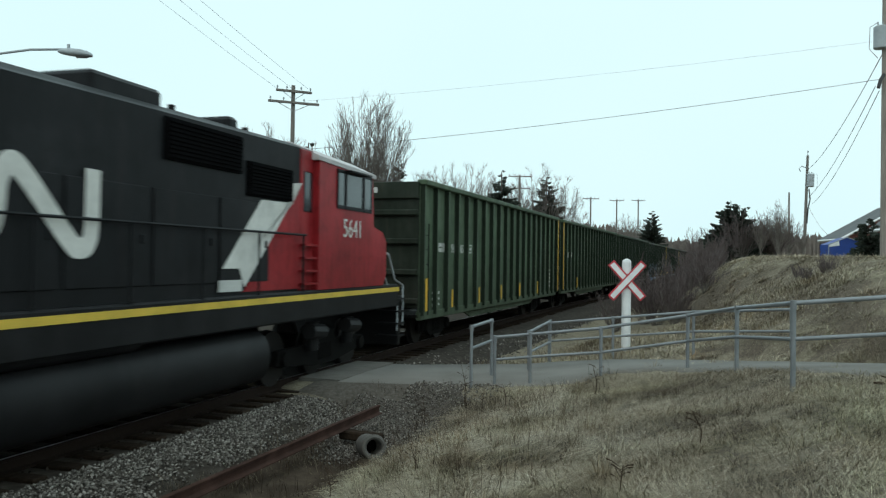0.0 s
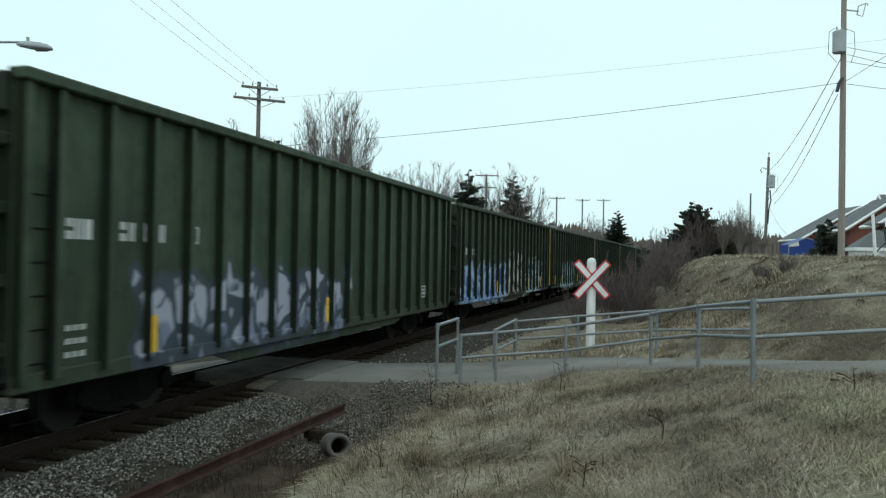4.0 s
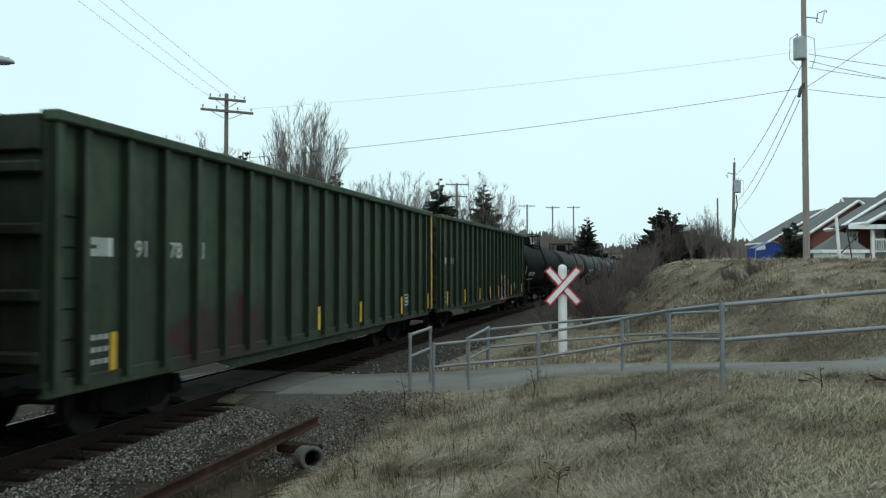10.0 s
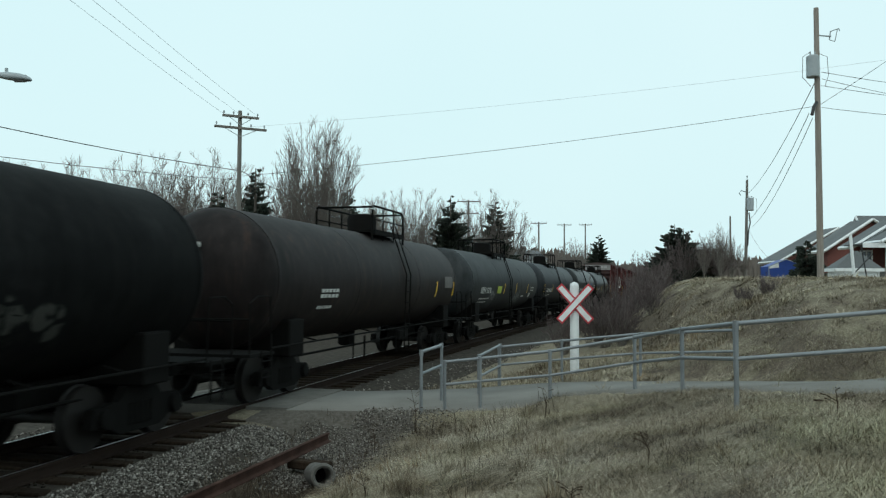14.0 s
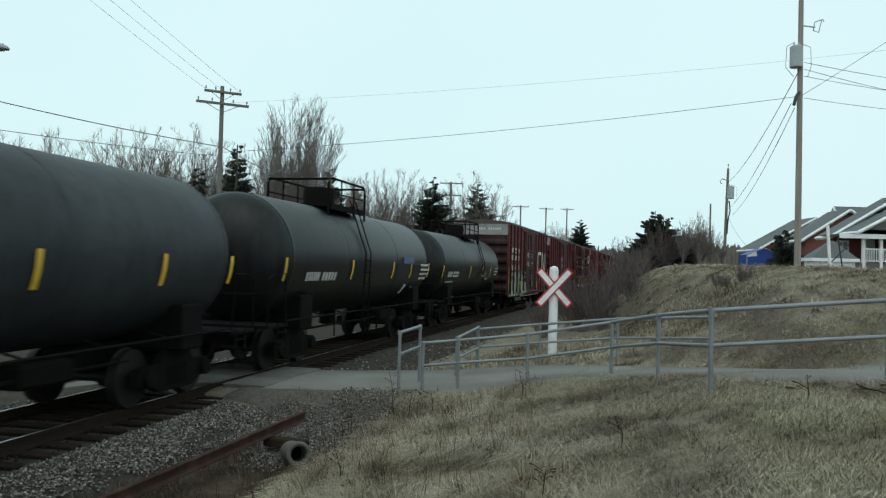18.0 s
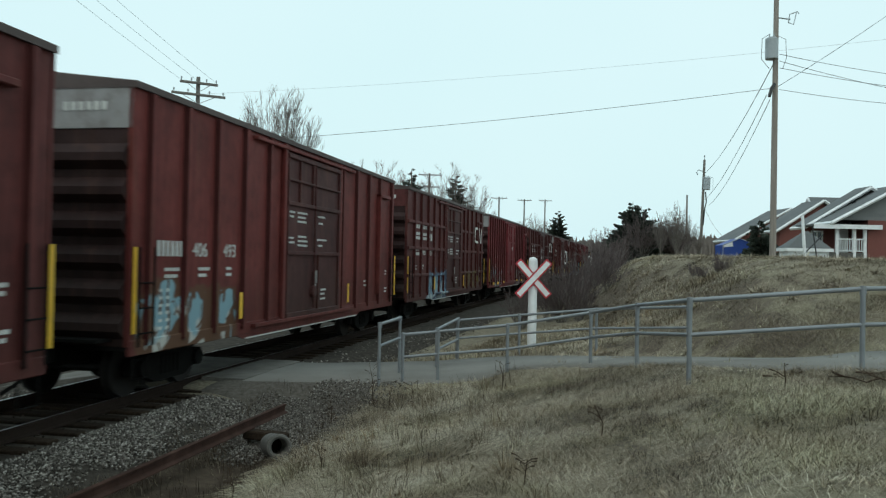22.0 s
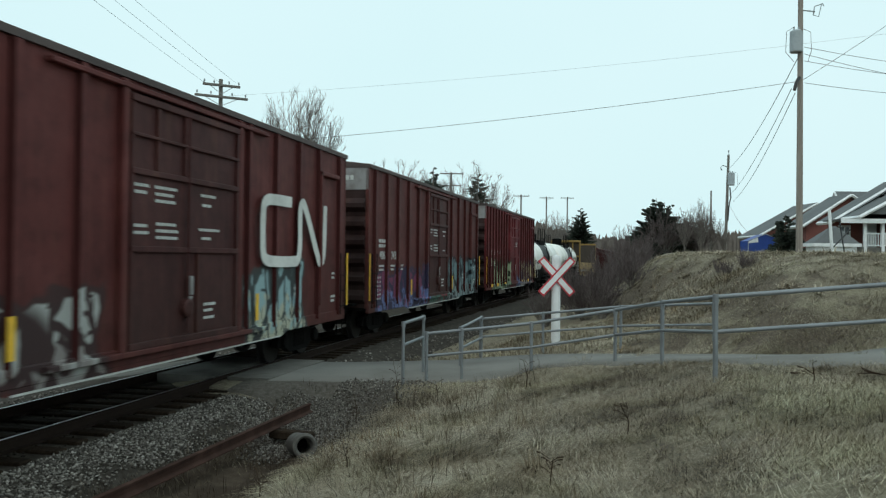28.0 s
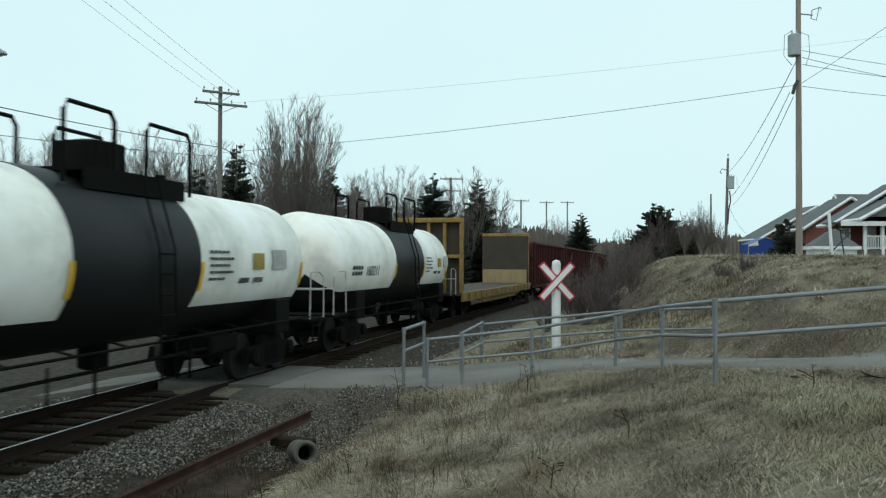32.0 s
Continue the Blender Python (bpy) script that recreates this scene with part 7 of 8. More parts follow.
def street_lamp():
    ob = thing("street_lamp", Matrix.Translation((-17.2, 22.0, -0.4)), "grey cobra-head street lamp on a curved arm", "street lamp")
    part("pole", Solid().tube([(0, 0, -0.2), (0, 0, 7.6)], [0.11, 0.07], 12), M_GREY_METAL, ob, smooth=50)
    part("arm", Solid().tube([(0, 0, 7.3), (0.5, 0, 7.75), (1.3, 0, 8.15), (2.4, 0, 8.5), (3.4, 0, 8.62), (4.35, 0, 8.62)], 0.035, 8), M_GREY_METAL, ob, smooth=50)
    v = []
    prof = [(4.25, 0.05, 0.05), (4.35, 0.1, 0.1), (4.6, 0.15, 0.14), (4.95, 0.17, 0.14), (5.2, 0.12, 0.08), (5.26, 0.04, 0.03)]
    n = 14
    for x, ry, rz in prof:
        for k in range(n):
            a = 2 * math.pi * k / n
            v.append((x, ry * math.cos(a), 8.55 - 0.12 * (x - 4.3) + rz * math.sin(a) * (1.0 if math.sin(a) > 0 else 0.6)))
    f = [(i * n + k, i * n + (k + 1) % n, (i + 1) * n + (k + 1) % n, (i + 1) * n + k) for i in range(len(prof) - 1) for k in range(n)] + [tuple(range(n)), tuple((len(prof) - 1) * n + k for k in range(n))]
    head = part("lamp_head", Solid().add(v, f), M_GREY_METAL, ob, "grey lamp housing", smooth=50)
    part("photocell", Solid().tube([(4.55, 0, 8.6), (4.55, 0, 8.76)], 0.045, 8), M_GREY_METAL, head)
    part("lens", Solid().lathe([(4.75, 0.02), (4.8, 0.11), (5.1, 0.11), (5.15, 0.02)], 12, Matrix.Translation((0, 0, 8.47))), M_END_PLATE, head, "cloudy lamp lens")


street_lamp()


# ---- houses on the bank ----
def gable_block(ob, x0, x1, y0, y1, z0, eave, ridge, along="x", over=0.4, wall=None, siding=False):
    """Brick walls and a pitched roof with white fascia; the ridge runs along x or y."""
    w0, w1 = wall or (x0, x1)
    part("wall", Solid().box(w0, w1, y0, y1, z0, eave), M_BRICK, ob, "red brick wall")
    if along == "x":
        ym = (y0 + y1) / 2
        pts = [(x0 - over, y0 - over, eave - 0.1), (x1 + over, y0 - over, eave - 0.1), (x1 + over, ym, ridge), (x0 - over, ym, ridge), (x0 - over, y1 + over, eave - 0.1), (x1 + over, y1 + over, eave - 0.1)]
        fs = [(0, 1, 2, 3), (3, 2, 5, 4)]
        gab = [((x0 + 0.01, y0, eave), (x0 + 0.01, y1, eave), (x0 + 0.01, ym, ridge - 0.2)), ((x1 - 0.01, y0, eave), (x1 - 0.01, y1, eave), (x1 - 0.01, ym, ridge - 0.2))]
        rake = [((x0 - over, y0 - over, eave - 0.1), (x0 - over, ym, ridge)), ((x0 - over, ym, ridge), (x0 - over, y1 + over, eave - 0.1)), ((x0 - over, y0 - over, eave - 0.1), (x1 + over, y0 - over, eave - 0.1))]
    else:
        xm = (x0 + x1) / 2
        pts = [(x0 - over, y0 - over, eave - 0.1), (x0 - over, y1 + over, eave - 0.1), (xm, y1 + over, ridge), (xm, y0 - over, ridge), (x1 + over, y1 + over, eave - 0.1), (x1 + over, y0 - over, eave - 0.1)]
        fs = [(0, 3, 2, 1), (3, 5, 4, 2)]
        gab = [((x0, y0 + 0.01, eave), (x1, y0 + 0.01, eave), (xm, y0 + 0.01, ridge - 0.2))]
        rake = [((x0 - over, y0 - over, eave - 0.1), (xm, y0 - over, ridge)), ((xm, y0 - over, ridge), (x1 + over, y0 - over, eave - 0.1)), ((x0 - over, y0 - over, eave - 0.1), (x0 - over, y1 + over, eave - 0.1))]
    roof = Solid()
    lowered = [(x, y, z - 0.16) for x, y, z in pts]
    roof.add(pts, fs).add(lowered, fs)
    for a, b in ((0, 1), (1, 2), (2, 3), (3, 0), (3, 4), (4, 5), (5, 2)) if along == "x" else ((0, 1), (1, 2), (2, 3), (3, 0), (3, 5), (5, 4), (4, 2)):
        roof.add([pts[a], pts[b], lowered[b], lowered[a]], [(0, 1, 2, 3)])
    r = part("roof", roof, M_SHINGLE, ob, "grey shingle roof")
    for g in gab:
        part("gable", Solid().add(list(g) + [(p[0] + (0.02 if along == "x" else 0), p[1] + (0.02 if along != "x" else 0), p[2]) for p in g], [(0, 1, 2), (3, 5, 4), (0, 3, 4, 1), (1, 4, 5, 2), (2, 5, 3, 0)]), M_SIDING if siding else M_BRICK, ob, "grey shingled gable" if siding else "red brick gable")
    for a, b in rake:
        a, b = Vector(a) - Vector((0, 0, 0.1)), Vector(b) - Vector((0, 0, 0.1))
        part("fascia", Solid().tube([a, b], 0.1, 4), M_WHITE, r, "white fascia board")
    return r


def window_at(ob, x, y, z, w, h):
    win = part("window", Solid().box(x, x + w, y - 0.03, y + 0.02, z, z + h), M_GLASS_DARK, ob, "dark window pane")
    part("window_frame", Solid().box(x - 0.09, x + w + 0.09, y - 0.06, y, z - 0.09, z).box(x - 0.09, x + w + 0.09, y - 0.06, y, z + h, z + h + 0.09).box(x - 0.09, x, y - 0.06, y, z, z + h).box(x + w, x + w + 0.09, y - 0.06, y, z, z + h).box(x + w / 2 - 0.03, x + w / 2 + 0.03, y - 0.05, y, z, z + h), M_WHITE, win)


def houses():
    ob = thing("brick_house", Matrix.Translation((21.3, 45.0, 2.9)), "red brick bungalow with grey gables, white trim and a porch", "house", "houses on the bank")
    gable_block(ob, 0.4, 7.12, 0.0, 0.9, -0.5, 1.94, 4.14, "y", 0.4, siding=True)
    gable_block(ob, 0.93, 7.85, -1.9, -0.2, -0.5, 2.12, 4.08, "y", 0.35, wall=(2.75, 7.85), siding=True)
    part("porch_roof", Solid().prism([(-0.3, 1.78), (3.4, 1.78), (3.4, 1.86), (-0.3, 1.86)], -2.1, 0.0), M_SHINGLE, ob, "grey porch roof")
    part("porch_fascia", Solid().box(-0.32, 3.4, -2.16, -2.1, 1.62, 1.86), M_WHITE, ob, "white porch fascia")
    for x in (1.12, 2.05, 2.64):
        part("porch_post", Solid().box(x - 0.08, x + 0.08, -1.86, -1.7, -0.3, 1.66, 0.01), M_WHITE, ob)
    part("porch_floor", Solid().box(0.9, 2.74, -1.85, -0.02, -0.5, 0.36), M_CONCRETE, ob)
    rail = part("porch_rail", Solid().box(1.1, 2.66, -1.82, -1.76, 1.05, 1.12).box(1.1, 2.66, -1.82, -1.76, 0.42, 0.48), M_WHITE, ob, "white porch railing")
    me = Solid().box(-0.02, 0.02, -1.81, -1.77, 0.46, 1.07).mesh("baluster", M_WHITE)
    for k in range(12):
        part("baluster", me, None, rail).location = (1.18 + k * 0.128, 0, 0)
    part("door", Solid().box(1.95, 2.65, -0.06, 0.0, 0.36, 1.7), M_WHITE, ob, "white front door")
    window_at(ob, 0.62, -0.02, 0.75, 0.5, 0.75)
    part("roof_vent", Solid().box(2.6, 2.8, -0.62, -0.45, 3.05, 3.25, 0.02), M_GRILLE, ob, "small dark vent")

    ob = thing("brick_house", Matrix.Translation((24.5, 55.0, 3.0)), "red brick bungalow with a grey roof and white-trimmed gable", "house", "houses on the bank")
    gable_block(ob, 0.05, 5.79, 0, 2.4, -0.5, 2.06, 4.11, "y", 0.4)
    gable_block(ob, 4.4, 8.2, 2.4, 7.0, -0.5, 2.1, 4.7, "x", 0.15)
    window_at(ob, 2.2, -0.02, 0.5, 1.3, 0.9)

    ob = thing("brick_house", Matrix.Translation((27.0, 70.0, 3.0)), "red brick house with a grey roof behind the others", "house", "houses on the bank")
    gable_block(ob, 0.4, 9.7, 0, 4, -0.5, 1.86, 4.63, "y", 0.4)

    ob = thing("garden_shed", Matrix.Translation((18.22, 40.0, 3.0)), "low shed with a grey hipped roof and white fascia", "shed")
    part("wall", Solid().box(0.12, 2.2, 0.12, 1.1, -0.3, 0.3), M_WHITE, ob, "white shed wall")
    part("roof", Solid().add([(0, 0, 0.34), (2.33, 0, 0.34), (2.33, 1.25, 0.34), (0, 1.25, 0.34), (1.15, 0.62, 1.24), (1.4, 0.62, 1.24)], [(0, 1, 5, 4), (1, 2, 5), (2, 3, 4, 5), (3, 0, 4), (0, 3, 2, 1)]), M_SHINGLE, ob, "grey hipped roof")
    part("fascia", Solid().box(-0.02, 2.35, -0.05, -0.005, 0.2, 0.36), M_WHITE, ob)
    part("side_fascia", Solid().box(-0.05, -0.005, 0.0, 1.25, 0.2, 0.36), M_WHITE, ob)

    ob = thing("tarpaulin_shelter", Matrix.Translation((22.5, 60.0, 3.2)), "blue tarpaulin shelter with a white end panel", "shelter")
    part("cover", Solid().prism([(0, -0.2), (0, 0.78), (1.25, 1.3), (2.6, 0.85), (2.6, -0.2)], 0, 1.6), M_TARP, ob, "blue tarpaulin cover")
    part("end_panel", Solid().prism([(0.05, 0.62), (0.05, 0.76), (0.7, 1.04), (0.75, 0.7)], -0.03, -0.01), M_WHITE, ob, "white flap")
    part("frame_tube", Solid().tube([(0, -0.04, -0.3), (0, -0.04, 0.78), (1.25, -0.04, 1.3), (2.6, -0.04, 0.85), (2.6, -0.04, -0.3)], 0.03, 6), M_GREY_METAL, ob)

    ob = thing("marker_post", Matrix.Translation((14.35, 30.0, gz(14.35, 30))) @ Matrix.Rotation(radians(-4), 4, "Y"), "leaning white guard post with a dark brace", "post")
    part("post", Solid().tube([(0, 0, -0.2), (0, 0, 1.65)], 0.06, 8), M_WHITE, ob)
    part("brace", Solid().tube([(-0.35, 0, -0.1), (0.75, 0, 0.9)], 0.025, 6), M_WIRE, ob, "dark slanting brace")
    part("brace_leg", Solid().tube([(0.62, 0.3, -0.2), (0.5, 0.3, 1.2)], 0.025, 6), M_WIRE, ob)

    ob = thing("far_house", Matrix.Translation((7.2, 120.0, 3.0)), "pale house with a dark roof far beyond the track", "house")
    part("wall", Solid().box(0, 5.4, 0, 6, -1, 3.6), M_WHITE, ob, "pale siding")
    part("roof", Solid().add([(-0.3, -0.3, 3.5), (5.7, -0.3, 3.5), (5.7, 6.3, 3.5), (-0.3, 6.3, 3.5), (1.4, 3, 5.0), (4.2, 3, 5.0)], [(0, 1, 5, 4), (1, 2, 5), (2, 3, 4, 5), (3, 0, 4), (0, 3, 2, 1)]), M_SHINGLE, ob, "grey roof")
    for k in range(4):
        window_at(ob, 0.4 + k * 1.25, -0.02, 2.2, 0.7, 0.9)


houses()

# ---- trees ----
def spruce_meshes(seed, height, width):
    """Trunk and a ragged cone of overlapping needle sprays on drooping boughs."""
    rnd = random.Random(seed)
    trunk = Solid().tube([(0, 0, -0.3), (0, 0, height * 0.5), (0, 0, height * 0.97)], [0.022 * height, 0.014 * height, 0.004 * height], 7)
    v, f = [], []
    boughs = int(48 * height)
    for k in range(boughs):
        t = 0.05 + 0.94 * (1 - math.sqrt((k + rnd.random()) / boughs))
        z = t * height
        L = (width * 0.56 * (1 - t) ** 0.8 + 0.09) * rnd.uniform(0.5, 1.08)
        a = rnd.uniform(0, 6.283)
        ca, sa = math.cos(a), math.sin(a)
        rise = rnd.uniform(-0.45, -0.08) + 0.3 * t
        steps = max(3, int(L / 0.2))
        for j in range(steps):
            u = (j + 0.5) / steps
            r = L * u
            px, py, pz = ca * r, sa * r, z + rise * r + 0.16 * L * u * u
            size = (0.24 + 0.3 * L * (1 - u)) * rnd.uniform(0.7, 1.3)
            for side in (-1, 0, 1):
                b = a + side * rnd.uniform(0.35, 1.1) + rnd.uniform(-0.15, 0.15)
                dx, dy = math.cos(b) * size, math.sin(b) * size
                hang = size * rnd.uniform(0.1, 0.55)
                o = len(v)
                v += [(px, py, pz + 0.02), (px + ca * size * 0.5, py + sa * size * 0.5, pz + rnd.uniform(-0.03, 0.06)), (px + dx, py + dy, pz - hang * 0.5), (px + dx * 0.45, py + dy * 0.45, pz - hang - 0.05)]
                f.append((o, o + 1, o + 2, o + 3))
    return trunk.mesh("trunk", M_BARK), raw_mesh("crown", v, f, M_NEEDLE)


def spruce(seed, x, y, base, height, width, label="dark green spruce tree"):
    ob = thing("spruce_tree", Matrix.Translation((x, y, base)), label, "tree", "trees")
    tm, cm = spruce_meshes(seed, height, width)
    part("trunk", tm, None, ob)
    part("crown", cm, None, ob, "drooping dark needle sprays")
    return ob


def bare_tree_meshes(seed, height, spread, counts, trunk, twig=None, fine=0.011, stems=1, rise=0.35):
    """A leafless tree: limbs fan up from the trunk, each with branches, twigs and fine twigs.
    counts: limbs, branches a limb, twigs a branch, fine twigs a twig."""
    rnd = random.Random(seed)
    wood, crown = Solid(), Solid()

    def grow(p, d, length, r, level):
        segs = (3, 5, 3, 2, 1)[level]
        pts, q, dd = [p], p.copy(), d.copy()
        for k in range(segs):
            dd = (dd + Vector((rnd.uniform(-1, 1), rnd.uniform(-1, 1), rnd.uniform(-1, 1) + rise)) * (0.04, 0.1, 0.13, 0.16, 0.2)[level]).normalized()
            q = q + dd * (length / segs)
            pts.append(q.copy())
        tip = max(r * 0.25, fine * 0.5)
        (wood if level < 2 else crown).tube(pts, [r + (tip - r) * i / segs for i in range(segs + 1)], (7, 5, 3, 3, 3)[level], cap=False)
        if level >= 4:
            return
        for k in range(counts[level]):
            t = rnd.uniform(0.35, 1.0) if level == 0 else 0.15 + 0.85 * (k + rnd.random()) / counts[level]
            i = min(int(t * segs), segs - 1)
            b = pts[i].lerp(pts[i + 1], t * segs - i)
            a = rnd.uniform(0, 6.283)
            axis = (pts[i + 1] - pts[i]).normalized()
            side = Vector((math.cos(a), math.sin(a), rnd.uniform(-0.2, 0.2)))
            nd = (axis + side * spread[level] * rnd.uniform(0.3, 1.1)).normalized()
            nl = (height * (1 - trunk * 0.8), length * 0.36, length * 0.5, length * 0.55)[level] * rnd.uniform(0.7, 1.05) * (1.0 if level == 0 else 1.2 - 0.6 * t)
            grow(b, nd, nl, max(r * (0.42, 0.4, 0.5, 0.6)[level], fine), level + 1)

    for s in range(stems):
        a = 6.283 * s / stems + 0.4
        off = Vector((math.cos(a), math.sin(a), 0)) * (0.02 * height if stems > 1 else 0)
        grow(off + Vector((0, 0, -0.3)), (Vector((0, 0, 1)) + off * (6.0 / height)).normalized(), height * trunk, height * 0.013, 0)
    return wood.mesh("trunk", M_BARK_PALE), crown.mesh("crown", twig or M_TWIG)


M_BARK_PALE = surface("pale_grey_bark", (0.17, 0.15, 0.135), rough=0.95, big=3, fine=30, relief=0.4)


def crown_tree_meshes(seed, rx, zc, limbs, subs, twigs, fork, fine=0.009):
    """A leafless tree, ten metres tall: limbs fan out and up, and all twigs stay inside an oval crown."""
    rnd = random.Random(seed)
    wood, crown = Solid(), Solid()
    wood.tube([(0, 0, -0.3), (0.04, 0.02, fork), (0.0, 0.05, fork * 2.0), (0.05, 0.0, fork * 3.2)], [0.15, 0.12, 0.085, 0.03], 8, cap=False)
    rz = 10 - zc

    def room(p):
        """How far out in the crown a point is; 1 is its edge."""
        h = (p.z - zc) / (rz if p.z > zc else zc * 0.8)
        return math.sqrt((p.x * p.x + p.y * p.y) / (rx * rx) + h * h)

    def bow(a, tip, rise, r, n, into, sides):
        mid = Vector((a.x + (tip.x - a.x) * 0.52, a.y + (tip.y - a.y) * 0.52, a.z + (tip.z - a.z) * rise))
        pts = []
        for i in range(n + 1):
            t = i / n
            w = 0.012 * t * (tip - a).length
            pts.append(a * (1 - t) ** 2 + mid * (2 * t * (1 - t)) + tip * (t * t) + Vector((rnd.uniform(-w, w), rnd.uniform(-w, w), rnd.uniform(-w, w))))
        into.tube(pts, [max(fine * 0.6, r * (1 - 0.85 * i / n)) for i in range(n + 1)], sides, cap=False)
        return pts

    for k in range(limbs):
        a = k * 2.4 + rnd.uniform(-0.4, 0.4)
        u = rnd.uniform(-0.1, 1.0)
        e = math.sqrt(max(0.0, 1 - u * u)) * rnd.uniform(0.6, 0.95)
        tip = Vector((rx * e * math.cos(a), rx * e * math.sin(a), zc + rz * u * rnd.uniform(0.8, 0.96)))
        root = Vector((0, 0, fork * rnd.uniform(0.45, 1.7) + max(0, u) * fork * 1.4))
        pts = bow(root, tip, 0.46, 0.034, 6, wood, 5)
        for j in range(subs):
            t = 0.3 + 0.68 * (j + rnd.random()) / subs
            i = min(int(t * 6), 5)
            b = pts[i].lerp(pts[i + 1], t * 6 - i)
            out = (pts[i + 1] - pts[i]).normalized()
            side = Vector((rnd.uniform(-1, 1), rnd.uniform(-1, 1), rnd.uniform(-0.1, 0.5)))
            L = rz * (0.42 - 0.26 * t) * rnd.uniform(0.7, 1.15)
            end = b + (out + side * 0.75).normalized() * L
            while L > 0.1 and room(end) > rnd.uniform(0.96, 1.04):
                L *= 0.75
                end = b.lerp(end, 0.75)
            q = bow(b, end, 0.42, 0.011, 3, crown, 3)
            for m in range(twigs):
                c = q[0].lerp(q[3], 0.2 + 0.8 * rnd.random())
                sd = Vector((rnd.uniform(-1, 1), rnd.uniform(-1, 1), rnd.uniform(-0.1, 0.7)))
                d2 = (out + sd * 0.9).normalized() * max(L, 0.3) * rnd.uniform(0.3, 0.7)
                if room(c + d2) > 1.06:
                    d2 *= 0.4
                crown.tube([c, c + d2 * 0.5 + Vector((0, 0, 0.015)), c + d2 + Vector((0, 0, 0.1 * d2.length))], [fine, fine * 0.8, fine * 0.5], 3, cap=False)
    return wood.mesh("trunk", M_BARK_PALE), crown.mesh("crown", M_TWIG)


BARE = [crown_tree_meshes(11, 2.35, 6.6, 90, 14, 7, 0.55, 0.0055), crown_tree_meshes(12, 3.0, 6.3, 40, 12, 8, 0.7, 0.0065), crown_tree_meshes(13, 2.5, 6.4, 32, 12, 8, 0.9, 0.0065), bare_tree_meshes(14, 3.2, (0.7, 0.6, 0.6, 0.7), (8, 9, 5, 3), 0.06, M_TWIG_RED, 0.007, 3)]


def bare_tree(kind, x, y, top, turn, label, wide=1.0):
    base = gz(x, y) - 0.1
    k = (top - base) / 10.0
    ob = thing("bare_tree", Matrix.Translation((x, y, base)) @ Matrix.Rotation(radians(turn), 4, "Z") @ Matrix.Diagonal((k * wide, k * wide, k, 1)), label, "tree", "trees")
    part("trunk", BARE[kind][0], None, ob)
    part("crown", BARE[kind][1], None, ob)
    return ob


bare_tree(0, -10.5, 58, 14.7, 20, "tall leafless tree with many upright stems", 1.05)
for k, x, y, top, tn in ((1, -26, 62, 11.6, 0), (2, -22.5, 60, 11.8, 70), (1, -19.6, 62, 12.2, 140), (2, -29.5, 60, 11.4, 200), (1, -17.6, 68, 11.8, 250), (2, -33, 60, 11.2, 300), (1, -24.3, 66, 11.0, 30), (2, -20.8, 70, 11.4, 10),
                         (1, -6.6, 78, 11.6, 20), (2, -4.2, 80, 12.4, 80), (1, 2.6, 84, 12.6, 140), (2, -8.6, 74, 10.8, 190), (1, -13, 66, 11.0, 330), (2, 1.0, 96, 11.4, 33), (1, -2.6, 88, 12.0, 120), (2, 5.4, 90, 11.0, 220), (1, -7.4, 70, 9.8, 77), (2, -14.0, 74, 11.2, 99)):
    bare_tree(k, x, y, top + (0.9 if x < -12 else 0.1), tn, "leafless roadside tree with thin grey twigs", 1.3)
for k, x, y, top, tn, wd in ((1, 22.5, 160, 12.4, 10, 1.3), (2, 20.5, 150, 10.4, 60, 1.5), (2, 26, 170, 11.8, 100, 1.4), (1, 20.9, 66, 7.7, 45, 0.9), (2, 22.4, 70, 7.0, 90, 1.0), (2, 19.6, 66, 6.6, 150, 1.0), (1, 23.8, 72, 6.8, 210, 1.1), (2, 25.5, 74, 5.6, 20, 1.2), (1, 15.5, 130, 9.0, 200, 1.6)):
    bare_tree(k, x, y, top, tn, "small leafless tree on the skyline", wd)
for i, (x, y, top, w) in enumerate(((-15.9, 62, 11.8, 5.6), (-10.6, 75, 11.7, 6.4), (-8.7, 80, 10.4, 6.2), (-1.1, 80, 11.6, 8.2), (3.5, 85, 11.7, 8.0), (23.6, 140, 11.8, 9.0), (18.3, 70, 8.0, 6.2), (19.25, 70.8, 7.7, 5.6), (21.88, 52, 5.55, 2.3),
                                    (-20.6, 66, 9.2, 5.4), (-17.6, 58, 9.4, 4.4), (-23, 70, 9.6, 5.6), (-13.2, 64, 8.8, 4.4), (-14.2, 60, 7.4, 3.6))):
    b = gz(x, y) - 0.1
    spruce(40 + i, x, y, b, top - b, w, "small dark spruce beside the house" if i == 8 else "dark green conical spruce tree")


